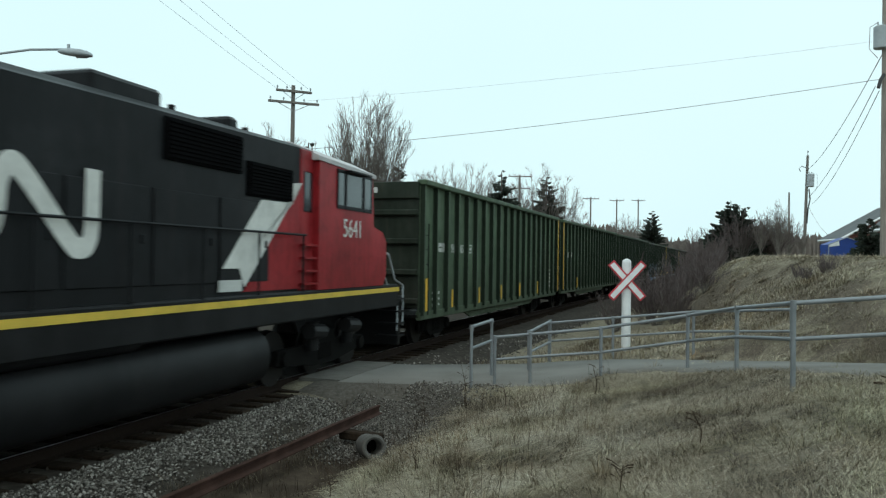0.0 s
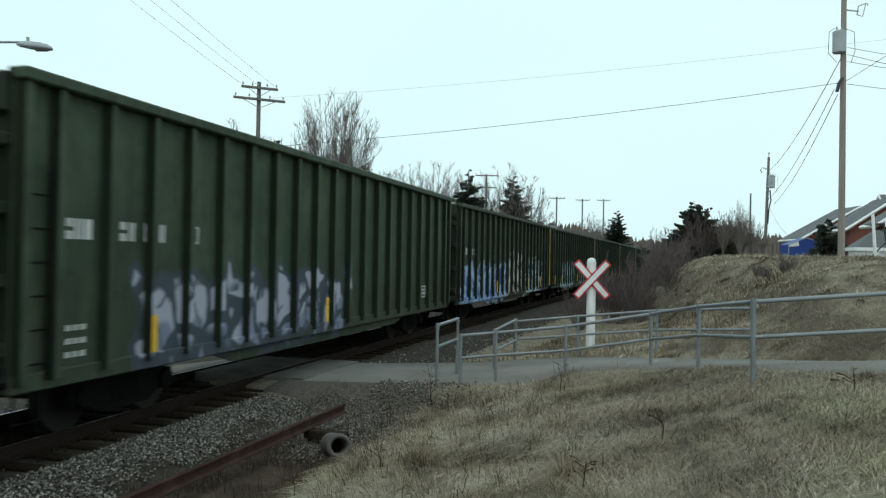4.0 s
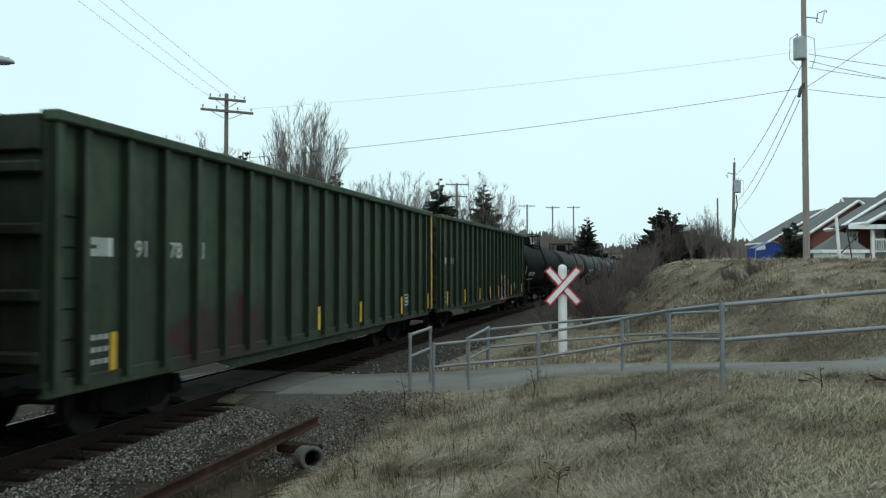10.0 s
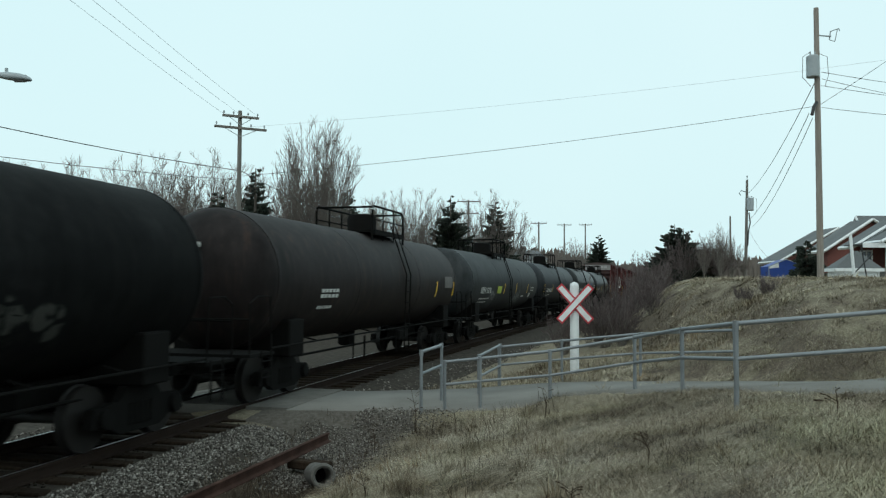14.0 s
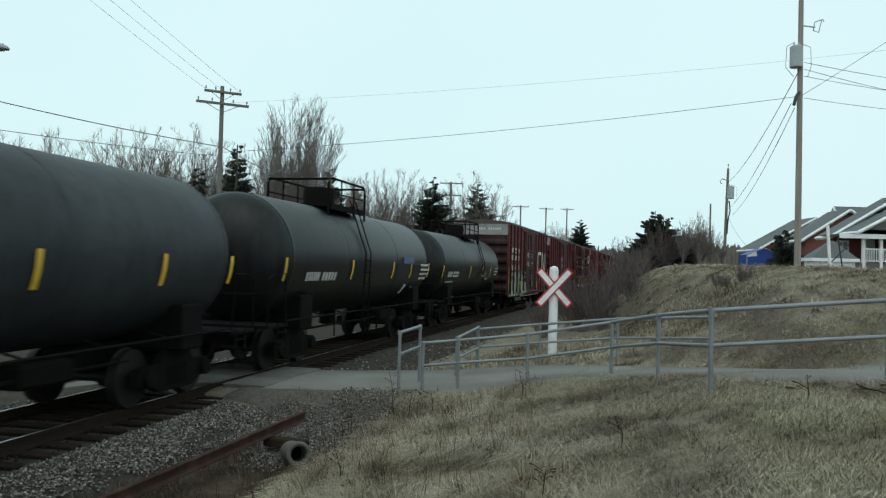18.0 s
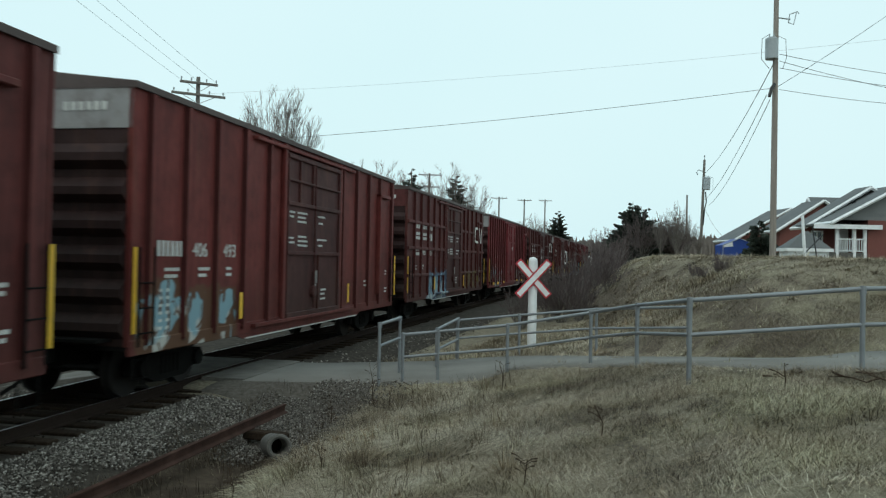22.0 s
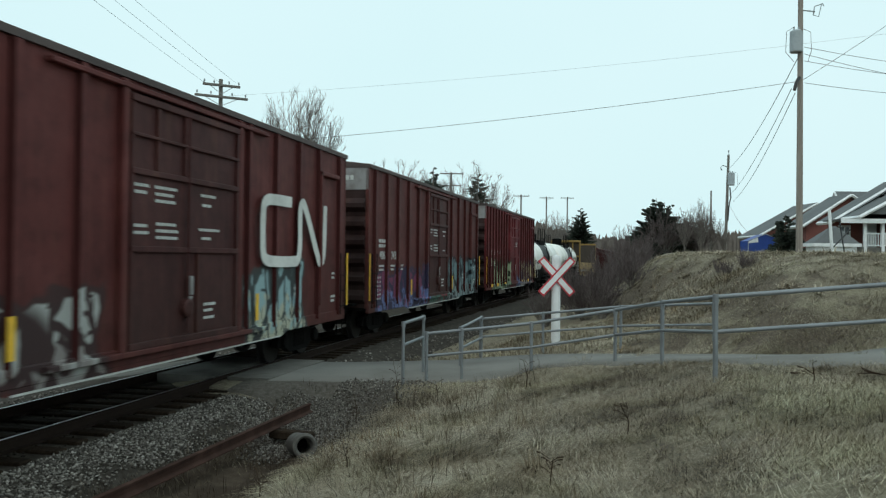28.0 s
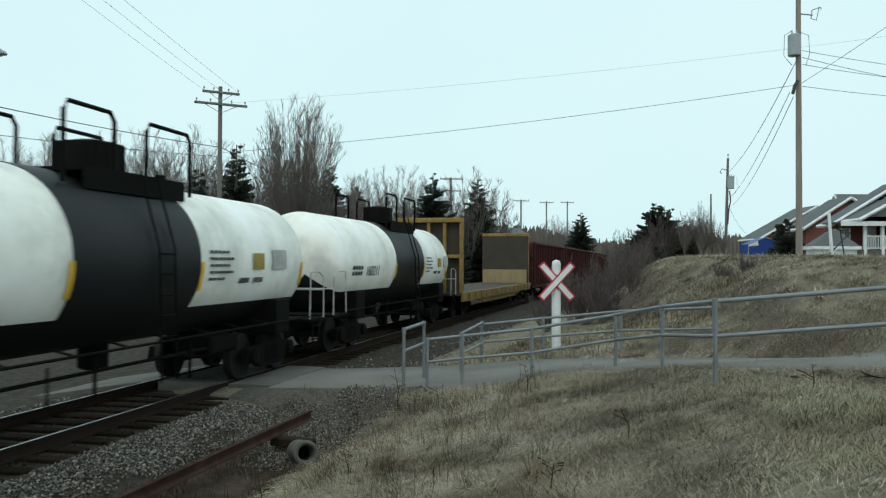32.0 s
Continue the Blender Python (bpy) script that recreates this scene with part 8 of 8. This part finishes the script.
def thickets():
    rnd = random.Random(5)
    spots = []
    for k in range(26):                       # reddish brush on the edge of the cutting
        s = rnd.uniform(30, 75)
        p = on_track(s, rnd.uniform(5.2, 8.5))
        spots.append((p.x, p.y, rnd.uniform(0.5, 0.85)))
    for k in range(18):
        p = on_track(rnd.uniform(75, 150), rnd.uniform(5.5, 12))
        spots.append((p.x, p.y, rnd.uniform(0.9, 1.3)))
    for k in range(46):                       # behind the track on the far side
        p = on_track(rnd.uniform(25, 120), rnd.uniform(-22, -8.5))
        spots.append((p.x, p.y, rnd.uniform(1.3, 2.2)))
    for k in range(16):                       # along the far end of the lawn
        spots.append((rnd.uniform(17.0, 22.5), rnd.uniform(66, 76), rnd.uniform(0.8, 1.2)))
    for k in range(4):
        spots.append((rnd.uniform(6.9, 8.6), rnd.uniform(22, 24.5), rnd.uniform(0.14, 0.22)))
    for x, y, sc in spots:
        ob = thing("brush", Matrix.Translation((x, y, gz(x, y) - 0.05)) @ Matrix.Rotation(rnd.uniform(0, 6.28), 4, "Z") @ Matrix.Scale(sc, 4), "leafless reddish-brown brush along the cutting", "bush", "brush along the line")
        part("stem", BARE[3][0], None, ob)
        part("crown", BARE[3][1], None, ob)


thickets()


def far_woods():
    """A band of grey leafless woods on the horizon."""
    rnd = random.Random(9)
    v, f = [], []
    for k in range(5200):
        a = rnd.uniform(-0.62, 0.62)
        d = rnd.uniform(230, 420)
        x, y = math.sin(a) * d, math.cos(a) * d
        base = 2.5 + 0.008 * d
        h = rnd.uniform(5, 10) * (0.8 + 0.3 * math.sin(a * 21) * math.sin(a * 7 + 1))
        for j in range(3):
            w = rnd.uniform(0.25, 0.8)
            xx, o = x + rnd.uniform(-2, 2), len(v)
            v += [(xx - w * 0.3, y, base - 4), (xx + w * 0.3, y, base - 4), (xx + rnd.uniform(-1, 1) + w, y + rnd.uniform(-1, 1), base + h * rnd.uniform(0.4, 0.9)), (xx + rnd.uniform(-1, 1), y, base + h), (xx - w - rnd.uniform(-0.5, 1), y, base + h * rnd.uniform(0.4, 0.9))]
            f.append((o, o + 1, o + 2, o + 3, o + 4))
    ob = new("far_woods", raw_mesh("far_woods", v, f, M_TWIG))
    tagged(ob, "grey leafless woods on the horizon", "woods", kind="stuff")


far_woods()


# ---- ballast stones, dead grass and weeds ----
def scatter_stones(name, count, region, size, seed, label, material=M_STONES):
    rnd = np.random.RandomState(seed)
    s0, s1, q0, q1 = region
    ico = np.array([(0, 0, 1), (0.9, 0, 0.3), (0.28, 0.85, 0.35), (-0.72, 0.53, 0.3), (-0.72, -0.53, 0.35), (0.28, -0.85, 0.3), (0, 0, -0.6)])
    tri = np.array([(0, 1, 2), (0, 2, 3), (0, 3, 4), (0, 4, 5), (0, 5, 1), (6, 2, 1), (6, 3, 2), (6, 4, 3), (6, 5, 4), (6, 1, 5)])
    V, F = [], []
    for k in range(count):
        s, q = rnd.uniform(s0, s1), rnd.uniform(q0, q1)
        p = on_track(s, q)
        z = np.interp(abs(q), [0, 1.5, 2.1, 3.05, 3.6], [-0.19, -0.19, -0.26, -0.5, -0.56]) if q < 2.4 or (q < 3.0 and s < 11.6) else gz(p.x, p.y) + 0.04
        if 14.2 < s < 18.1 and abs(q) < 3.2:
            continue
        if 1.3 < q < 3 and name == "ballast_stones" and s < 14.9 and rnd.uniform() < (q - 2.15 + 0.18 * math.sin(s * 2.3) + 0.1 * math.sin(s * 7)) / 0.45:
            continue
        if name == "loose_gravel" and rnd.uniform() < max((q - 3.3) / 1.7, (12.0 - s) / 1.5 + 0.25 * math.sin(q * 5), (s - 14.3) / 1.1):
            continue
        m = ico * rnd.uniform(0.55, 1.35, (7, 3)) * rnd.uniform(*size) * 0.5
        a = rnd.uniform(0, 6.28)
        c, sn = math.cos(a), math.sin(a)
        m = np.stack([m[:, 0] * c - m[:, 1] * sn, m[:, 0] * sn + m[:, 1] * c, m[:, 2]], -1) + np.array([p.x, p.y, z + rnd.uniform(0, 0.03)])
        F.append(tri + len(V) * 7)
        V.append(m)
    me = raw_mesh(name, np.concatenate(V).tolist(), np.concatenate(F).tolist(), material)
    tagged(new(name, me), label, "gravel", kind="stuff")


scatter_stones("ballast_stones", 24000, (0.5, 14.8, 1.35, 2.75), (0.018, 0.055), 3, "loose grey ballast stones beside the ties")
scatter_stones("ballast_stones", 3500, (0.0, 34.0, -3.4, -1.2), (0.03, 0.08), 4, "loose grey ballast stones beyond the rails")
scatter_stones("ballast_stones", 3000, (0.0, 30.0, -1.2, 1.2), (0.03, 0.07), 6, "dark ballast stones between the ties", M_STONES_DARK)
scatter_stones("ballast_stones", 5000, (6.0, 26.0, -9.0, -3.2), (0.03, 0.07), 12, "dark gravel on the far side of the track", M_STONES_DARK)
scatter_stones("loose_gravel", 26000, (10.5, 15.4, 2.4, 5.0), (0.015, 0.045), 8, "scattered grey gravel at the edge of the path")
scatter_stones("ballast_stones", 2200, (18.1, 45.0, 1.2, 3.2), (0.04, 0.08), 5, "ballast stones past the crossing")


def grass(name, count, xr, yr, keep, length, lean, material, label, seed, width=0.006):
    """Bent blades, each three points long."""
    rnd = np.random.RandomState(seed)
    x, y = rnd.uniform(*xr, count), rnd.uniform(*yr, count)
    s, q = sq_of(x, y)
    d = np.sqrt(((x[:, None] - PATH_FINE[:, 0]) ** 2 + (y[:, None] - PATH_FINE[:, 1]) ** 2)).min(1) if count < 60000 else None
    if d is None:
        d = np.concatenate([np.sqrt(((x[i:i + 5000, None] - PATH_FINE[:, 0]) ** 2 + (y[i:i + 5000, None] - PATH_FINE[:, 1]) ** 2)).min(1) for i in range(0, count, 5000)])
    ok = keep(x, y, s, q, rnd.uniform(0, 1, count)) & (d > 1.52)
    x, y, n = x[ok], y[ok], int(ok.sum())
    z = ground_z(x, y) - 0.01
    clump = np.sin(x * 1.7 + 2 * np.sin(y)) * np.sin(y * 1.9 + np.sin(x * 1.3))
    L = rnd.uniform(*length, n) * (1 + 0.45 * clump)
    a = rnd.uniform(0, 6.283, n) * 0.65 + 1.2 * clump + 2.0
    ln = np.clip(rnd.normal(lean, 0.3, n), 0.05, 1.6)
    dx, dy = np.cos(a), np.sin(a)
    w = width * rnd.uniform(0.6, 1.5, n)
    px, py = -dy * w, dx * w
    mx, mz = np.sin(ln * 0.6) * L * 0.5, np.cos(ln * 0.6) * L * 0.5
    tx, tz = mx + np.sin(ln * 1.3) * L * 0.5, mz + np.cos(ln * 1.3) * L * 0.5
    V = np.stack([np.stack([x - px, y - py, z], -1), np.stack([x + px, y + py, z], -1), np.stack([x + dx * mx + px * 0.8, y + dy * mx + py * 0.8, z + mz], -1), np.stack([x + dx * mx - px * 0.8, y + dy * mx - py * 0.8, z + mz], -1), np.stack([x + dx * tx, y + dy * tx, z + np.maximum(tz, 0.01)], -1)], 1).reshape(-1, 3)
    o = np.arange(n) * 5
    quads = np.stack([o, o + 1, o + 2, o + 3], -1).tolist()
    tris = np.stack([o + 3, o + 2, o + 4], -1).tolist()
    me = raw_mesh(name, V.tolist(), quads + tris, material)
    tagged(new(name, me), label, "grass", kind="stuff")


M_DITCH_WEED = blade_material("brown_matted_weeds", [(0.0, (0.06, 0.047, 0.038)), (0.7, (0.16, 0.128, 0.098)), (1.0, (0.33, 0.28, 0.215))])


def patchy(x, y):
    """0..1, in patches of half a metre to two metres."""
    return 0.5 + 0.25 * np.sin(2.1 * x + 1.7 * np.sin(1.3 * y)) + 0.25 * np.sin(2.6 * y + 1.9 * np.sin(1.7 * x + 0.6))


grass("dead_grass", 520000, (-3.5, 9.5), (3.2, 15.5), lambda x, y, s, q, r: (q > 3.8) & (r < np.clip((q - 3.6) / 1.8, 0, 1) * (0.08 + 0.92 * patchy(x, y) ** 2.5)) & (np.abs(x) < 0.62 * y + 1), (0.07, 0.26), 1.8, M_BLADE, "flattened straw-coloured dead grass", 21, 0.0017)
grass("loose_straw", 130000, (-3.5, 9.5), (3.2, 15.5), lambda x, y, s, q, r: (q > 5.0) & (r < np.clip((q - 4.8) / 1.5, 0, 1) * (0.1 + 0.9 * patchy(x * 0.6 + 3, y * 0.7) ** 1.5)) & (np.abs(x) < 0.62 * y + 1), (0.16, 0.42), 2.2, M_BLADE, "pale straw lying flat on the lawn", 22, 0.0014)
grass("bank_grass", 210000, (3.0, 22), (13.5, 36), lambda x, y, s, q, r: (q > 7) & (np.abs(x) < 0.66 * y + 1) & (r < 0.2 + 0.8 * patchy(x * 0.7, y * 0.7)), (0.06, 0.2), 1.5, M_BLADE, "dry grass on the bank", 23, 0.003)
grass("dead_weeds", 2600, (-4.2, 3.5), (5.0, 15.4), lambda x, y, s, q, r: (q > 2.5) & (q < 7) & (r < 0.8), (0.12, 0.42), 0.5, M_WEED, "thin brown dead weed stalks", 24, 0.003)
grass("ditch_weeds", 60000, (-5.5, 0.5), (3.0, 15.2), lambda x, y, s, q, r: (q > 2.3) & (q < 5.4) & (s < 14.6) & (r < patchy(x * 1.6, y * 1.6) ** 2), (0.06, 0.3), 0.9, M_DITCH_WEED, "matted brown weeds over the ditch", 27, 0.0028)
grass("shoulder_weeds", 16000, (-7.5, -0.5), (2.0, 14.6), lambda x, y, s, q, r: (q > 2.1) & (q < 3.1) & (s < 13.8) & (r < patchy(x * 2.3, y * 2.3) ** 1.5), (0.06, 0.26), 0.6, M_WEED, "dark dead weeds between the ballast and the old rail", 28, 0.0024)
grass("crossing_grass", 14000, (-1.5, 8), (18.4, 27), lambda x, y, s, q, r: (q > 3.4), (0.08, 0.3), 0.9, M_BLADE, "dry grass beyond the path", 25, 0.006)


def tufts(name, centres, blades, length, spread, material, label, seed, width=0.0032, bias=(-0.5, -0.45)):
    """Clumps of long blades that arch out and over."""
    rnd = np.random.RandomState(seed)
    V, F = [], []
    for cx, cy, k in centres:
        n = int(blades * k)
        a = rnd.uniform(0, 6.283, n)
        rad = np.abs(rnd.normal(0, 0.09, n))
        x, y = cx + np.cos(a) * rad, cy + np.sin(a) * rad
        z = ground_z(x, y) - 0.01
        dx, dy = np.cos(a) * spread + bias[0] + rnd.normal(0, 0.2, n), np.sin(a) * spread + bias[1] + rnd.normal(0, 0.2, n)
        L = rnd.uniform(*length, n) * k
        w = width * rnd.uniform(0.6, 1.4, n)
        norm = np.hypot(dx, dy) + 1e-6
        px, py = -dy / norm * w, dx / norm * w
        rows = []
        for t in (0.0, 0.4, 0.75, 1.0):
            ox, oz = L * t * (0.45 + 0.55 * t), L * (t * 0.7 - 0.62 * t * t * np.clip(norm, 0.3, 1.3))
            rows.append((x + dx * ox, y + dy * ox, z + np.maximum(oz, 0.01 * t)))
        P = []
        for i, (X, Y, Z) in enumerate(rows[:3]):
            P += [np.stack([X - px, Y - py, Z], -1), np.stack([X + px, Y + py, Z], -1)]
        P.append(np.stack(rows[3], -1))
        o = len(V) and sum(len(v) for v in V)
        V.append(np.stack(P, 1).reshape(-1, 3))
        b = o + np.arange(n) * 7
        F += np.stack([b, b + 1, b + 3, b + 2], -1).tolist() + np.stack([b + 2, b + 3, b + 5, b + 4], -1).tolist() + np.stack([b + 4, b + 5, b + 6], -1).tolist()
    me = raw_mesh(name, np.concatenate(V).tolist(), F, material)
    tagged(new(name, me), label, "grass", kind="stuff")


def tuft_places():
    rnd = random.Random(63)
    out = []
    while len(out) < 330:
        s, q = rnd.uniform(4.5, 14.3), 4.55 + abs(rnd.gauss(0, 1.1))
        p = on_track(s, q)
        if q < 8.0:
            out.append((p.x, p.y, rnd.uniform(0.55, 1.1)))
    for k in range(220):
        x, y = rnd.uniform(-1.0, 7.5), rnd.uniform(4.6, 12.5)
        out.append((x, y, rnd.uniform(0.25, 0.5)))
    return [c for c in out if abs(c[0]) < 0.6 * c[1] + 0.6]


tufts("long_dead_grass", tuft_places(), 120, (0.28, 0.62), 0.5, M_BLADE, "long pale dead grass hanging over the ditch", 64, 0.0022)


def mound_places():
    """Matted mounds: (x, y, reach) with many small clumps each."""
    rnd = random.Random(91)
    out = []
    for mx, my, reach, n in ((1.15, 9.7, 0.75, 46), (2.0, 9.9, 0.5, 20), (0.2, 9.4, 0.6, 26), (-0.2, 6.6, 0.7, 30), (3.6, 7.6, 0.7, 22), (2.4, 6.4, 0.6, 16), (5.2, 9.3, 0.6, 18), (0.5, 12.2, 0.7, 20)):
        for k in range(n):
            out.append((mx + rnd.gauss(0, reach * 0.5), my + rnd.gauss(0, reach * 0.35), rnd.uniform(0.35, 0.7)))
    for k in range(150):
        mx, my = rnd.uniform(-0.6, 8.0), rnd.uniform(4.8, 13.0)
        for m in range(rnd.randint(2, 7)):
            out.append((mx + rnd.gauss(0, 0.25), my + rnd.gauss(0, 0.16), rnd.uniform(0.25, 0.5)))
    return out


tufts("matted_grass_mounds", mound_places(), 110, (0.25, 0.55), 0.75, M_THATCH, "grey matted mounds of old grass on the lawn", 92, 0.002, (-0.35, -0.2))


def russet_places():
    rnd = random.Random(93)
    return [(on_track(rnd.uniform(9.6, 12.6), rnd.uniform(4.5, 5.4)).to_tuple()[0:2] + (rnd.uniform(0.5, 0.85),)) for k in range(34)]


M_RUSSET = blade_material("russet_dead_stalks", [(0.0, (0.13, 0.085, 0.05)), (0.6, (0.29, 0.2, 0.115)), (1.0, (0.4, 0.31, 0.2))])
tufts("russet_grass", russet_places(), 80, (0.3, 0.6), 0.35, M_RUSSET, "russet dead stalks round the old pipe", 94, 0.0022, (-0.1, -0.15))


def fallen_branches():
    """Thin dark branches lying in the grass."""
    rnd = random.Random(17)
    for x, y, length, turn in ((4.1, 9.6, 1.5, 8), (5.0, 9.2, 0.9, -25), (4.9, 8.3, 0.6, 150)):
        ob = thing("fallen_branch", Matrix.Translation((x, y, gz(x, y) + 0.02)) @ Matrix.Rotation(radians(turn), 4, "Z"), "thin dark fallen branch lying in the dead grass", "branch", "fallen branches")
        pts = [Vector((length * k / 5, rnd.uniform(-0.04, 0.04), 0.02 + rnd.uniform(0, 0.05))) for k in range(6)]
        part("stem", Solid().tube(pts, [0.012, 0.011, 0.009, 0.007, 0.006, 0.004], 5), M_WEED, ob)
        for k in range(6):
            p = pts[rnd.randint(1, 4)]
            d = Vector((rnd.uniform(0.1, 0.4), rnd.uniform(-0.2, 0.2), rnd.uniform(0.0, 0.08))) * min(0.8, length)
            part("twig", Solid().tube([p, p + d * 0.5, p + d + Vector((0, 0, 0.03))], [0.006, 0.005, 0.003], 4), M_WEED, ob)


fallen_branches()


def bank_tufts():
    rnd = random.Random(66)
    out = []
    while len(out) < 1150:
        x, y = rnd.uniform(2.5, 20), rnd.uniform(15.5, 37)
        s, q = sq_of(np.array([x]), np.array([y]))
        if q[0] > 7.5 and abs(x) < 0.62 * y + 1:
            out.append((x, y, rnd.uniform(0.35, 0.95)))
    return out


tufts("bank_tussocks", bank_tufts(), 46, (0.2, 0.5), 0.7, M_BLADE, "dry grass tussocks on the bank", 67, 0.0045, (-0.2, -0.3))


def tall_weeds():
    rnd = random.Random(31)
    for x, y, h in ((-0.83, 14.6, 0.75), (-1.45, 13.6, 0.55), (-0.5, 13.9, 0.5), (1.35, 13.2, 0.5), (-0.1, 13.4, 0.45), (-1.1, 9.3, 0.4), (-2.0, 8.9, 0.42), (1.9, 8.4, 0.32), (3.9, 8.6, 0.28), (5.0, 8.2, 0.3), (0.9, 6.9, 0.26)):
        ob = thing("dead_weed", Matrix.Translation((x, y, gz(x, y))), "single dead brown weed stalk", "weed", "weeds by the ditch")
        st = Solid().tube([(0, 0, -0.05), (0.02, 0, h * 0.5), (rnd.uniform(-0.06, 0.06), 0.02, h)], [0.007, 0.006, 0.003], 5)
        part("stem", st, M_WEED, ob)
        for k in range(8):
            z = h * rnd.uniform(0.45, 1.0)
            a = rnd.uniform(0, 6.28)
            l = rnd.uniform(0.05, 0.16)
            part("seed_head", Solid().tube([(0.01, 0, z), (math.cos(a) * l * 0.6, math.sin(a) * l * 0.6, z + l * 0.4), (math.cos(a) * l, math.sin(a) * l, z + l * 0.5)], [0.003, 0.003, 0.007], 4), M_WEED, ob)


tall_weeds()


# ---- ties, one by one near the crossing ----
def ties():
    rnd = random.Random(77)
    me = [Solid().box(-0.115, 0.115, -1.3 - a, 1.3 + b, -0.17, -0.0, 0.015).mesh("tie", M_TIE) for a, b in ((0, 0), (0.06, 0.03), (-0.04, 0.07), (0.03, -0.05))]
    s = -12.0
    while s < 52:
        if not 14.3 < s < 18.0:
            o = part("tie", rnd.choice(me), None, TRACK)
            p = on_track(s, rnd.uniform(-0.05, 0.05), -0.155)
            h = heading(s)
            o.matrix_basis = Matrix.Translation(p) @ Matrix.Rotation(math.pi / 2 - h + rnd.uniform(-0.02, 0.02), 4, "Z")
        s += 0.54 + rnd.uniform(-0.03, 0.03)
    rest = Solid()
    while s < 150:
        h = heading(s)
        rest.box(-0.115, 0.115, -1.3, 1.3, -0.17, 0, 0, Matrix.Translation(on_track(s, 0, -0.155)) @ Matrix.Rotation(math.pi / 2 - h, 4, "Z"))
        s += 0.54
    tagged(part("far_ties", rest, M_TIE, TRACK, "distant ties"), kind="stuff")


ties()
motions()
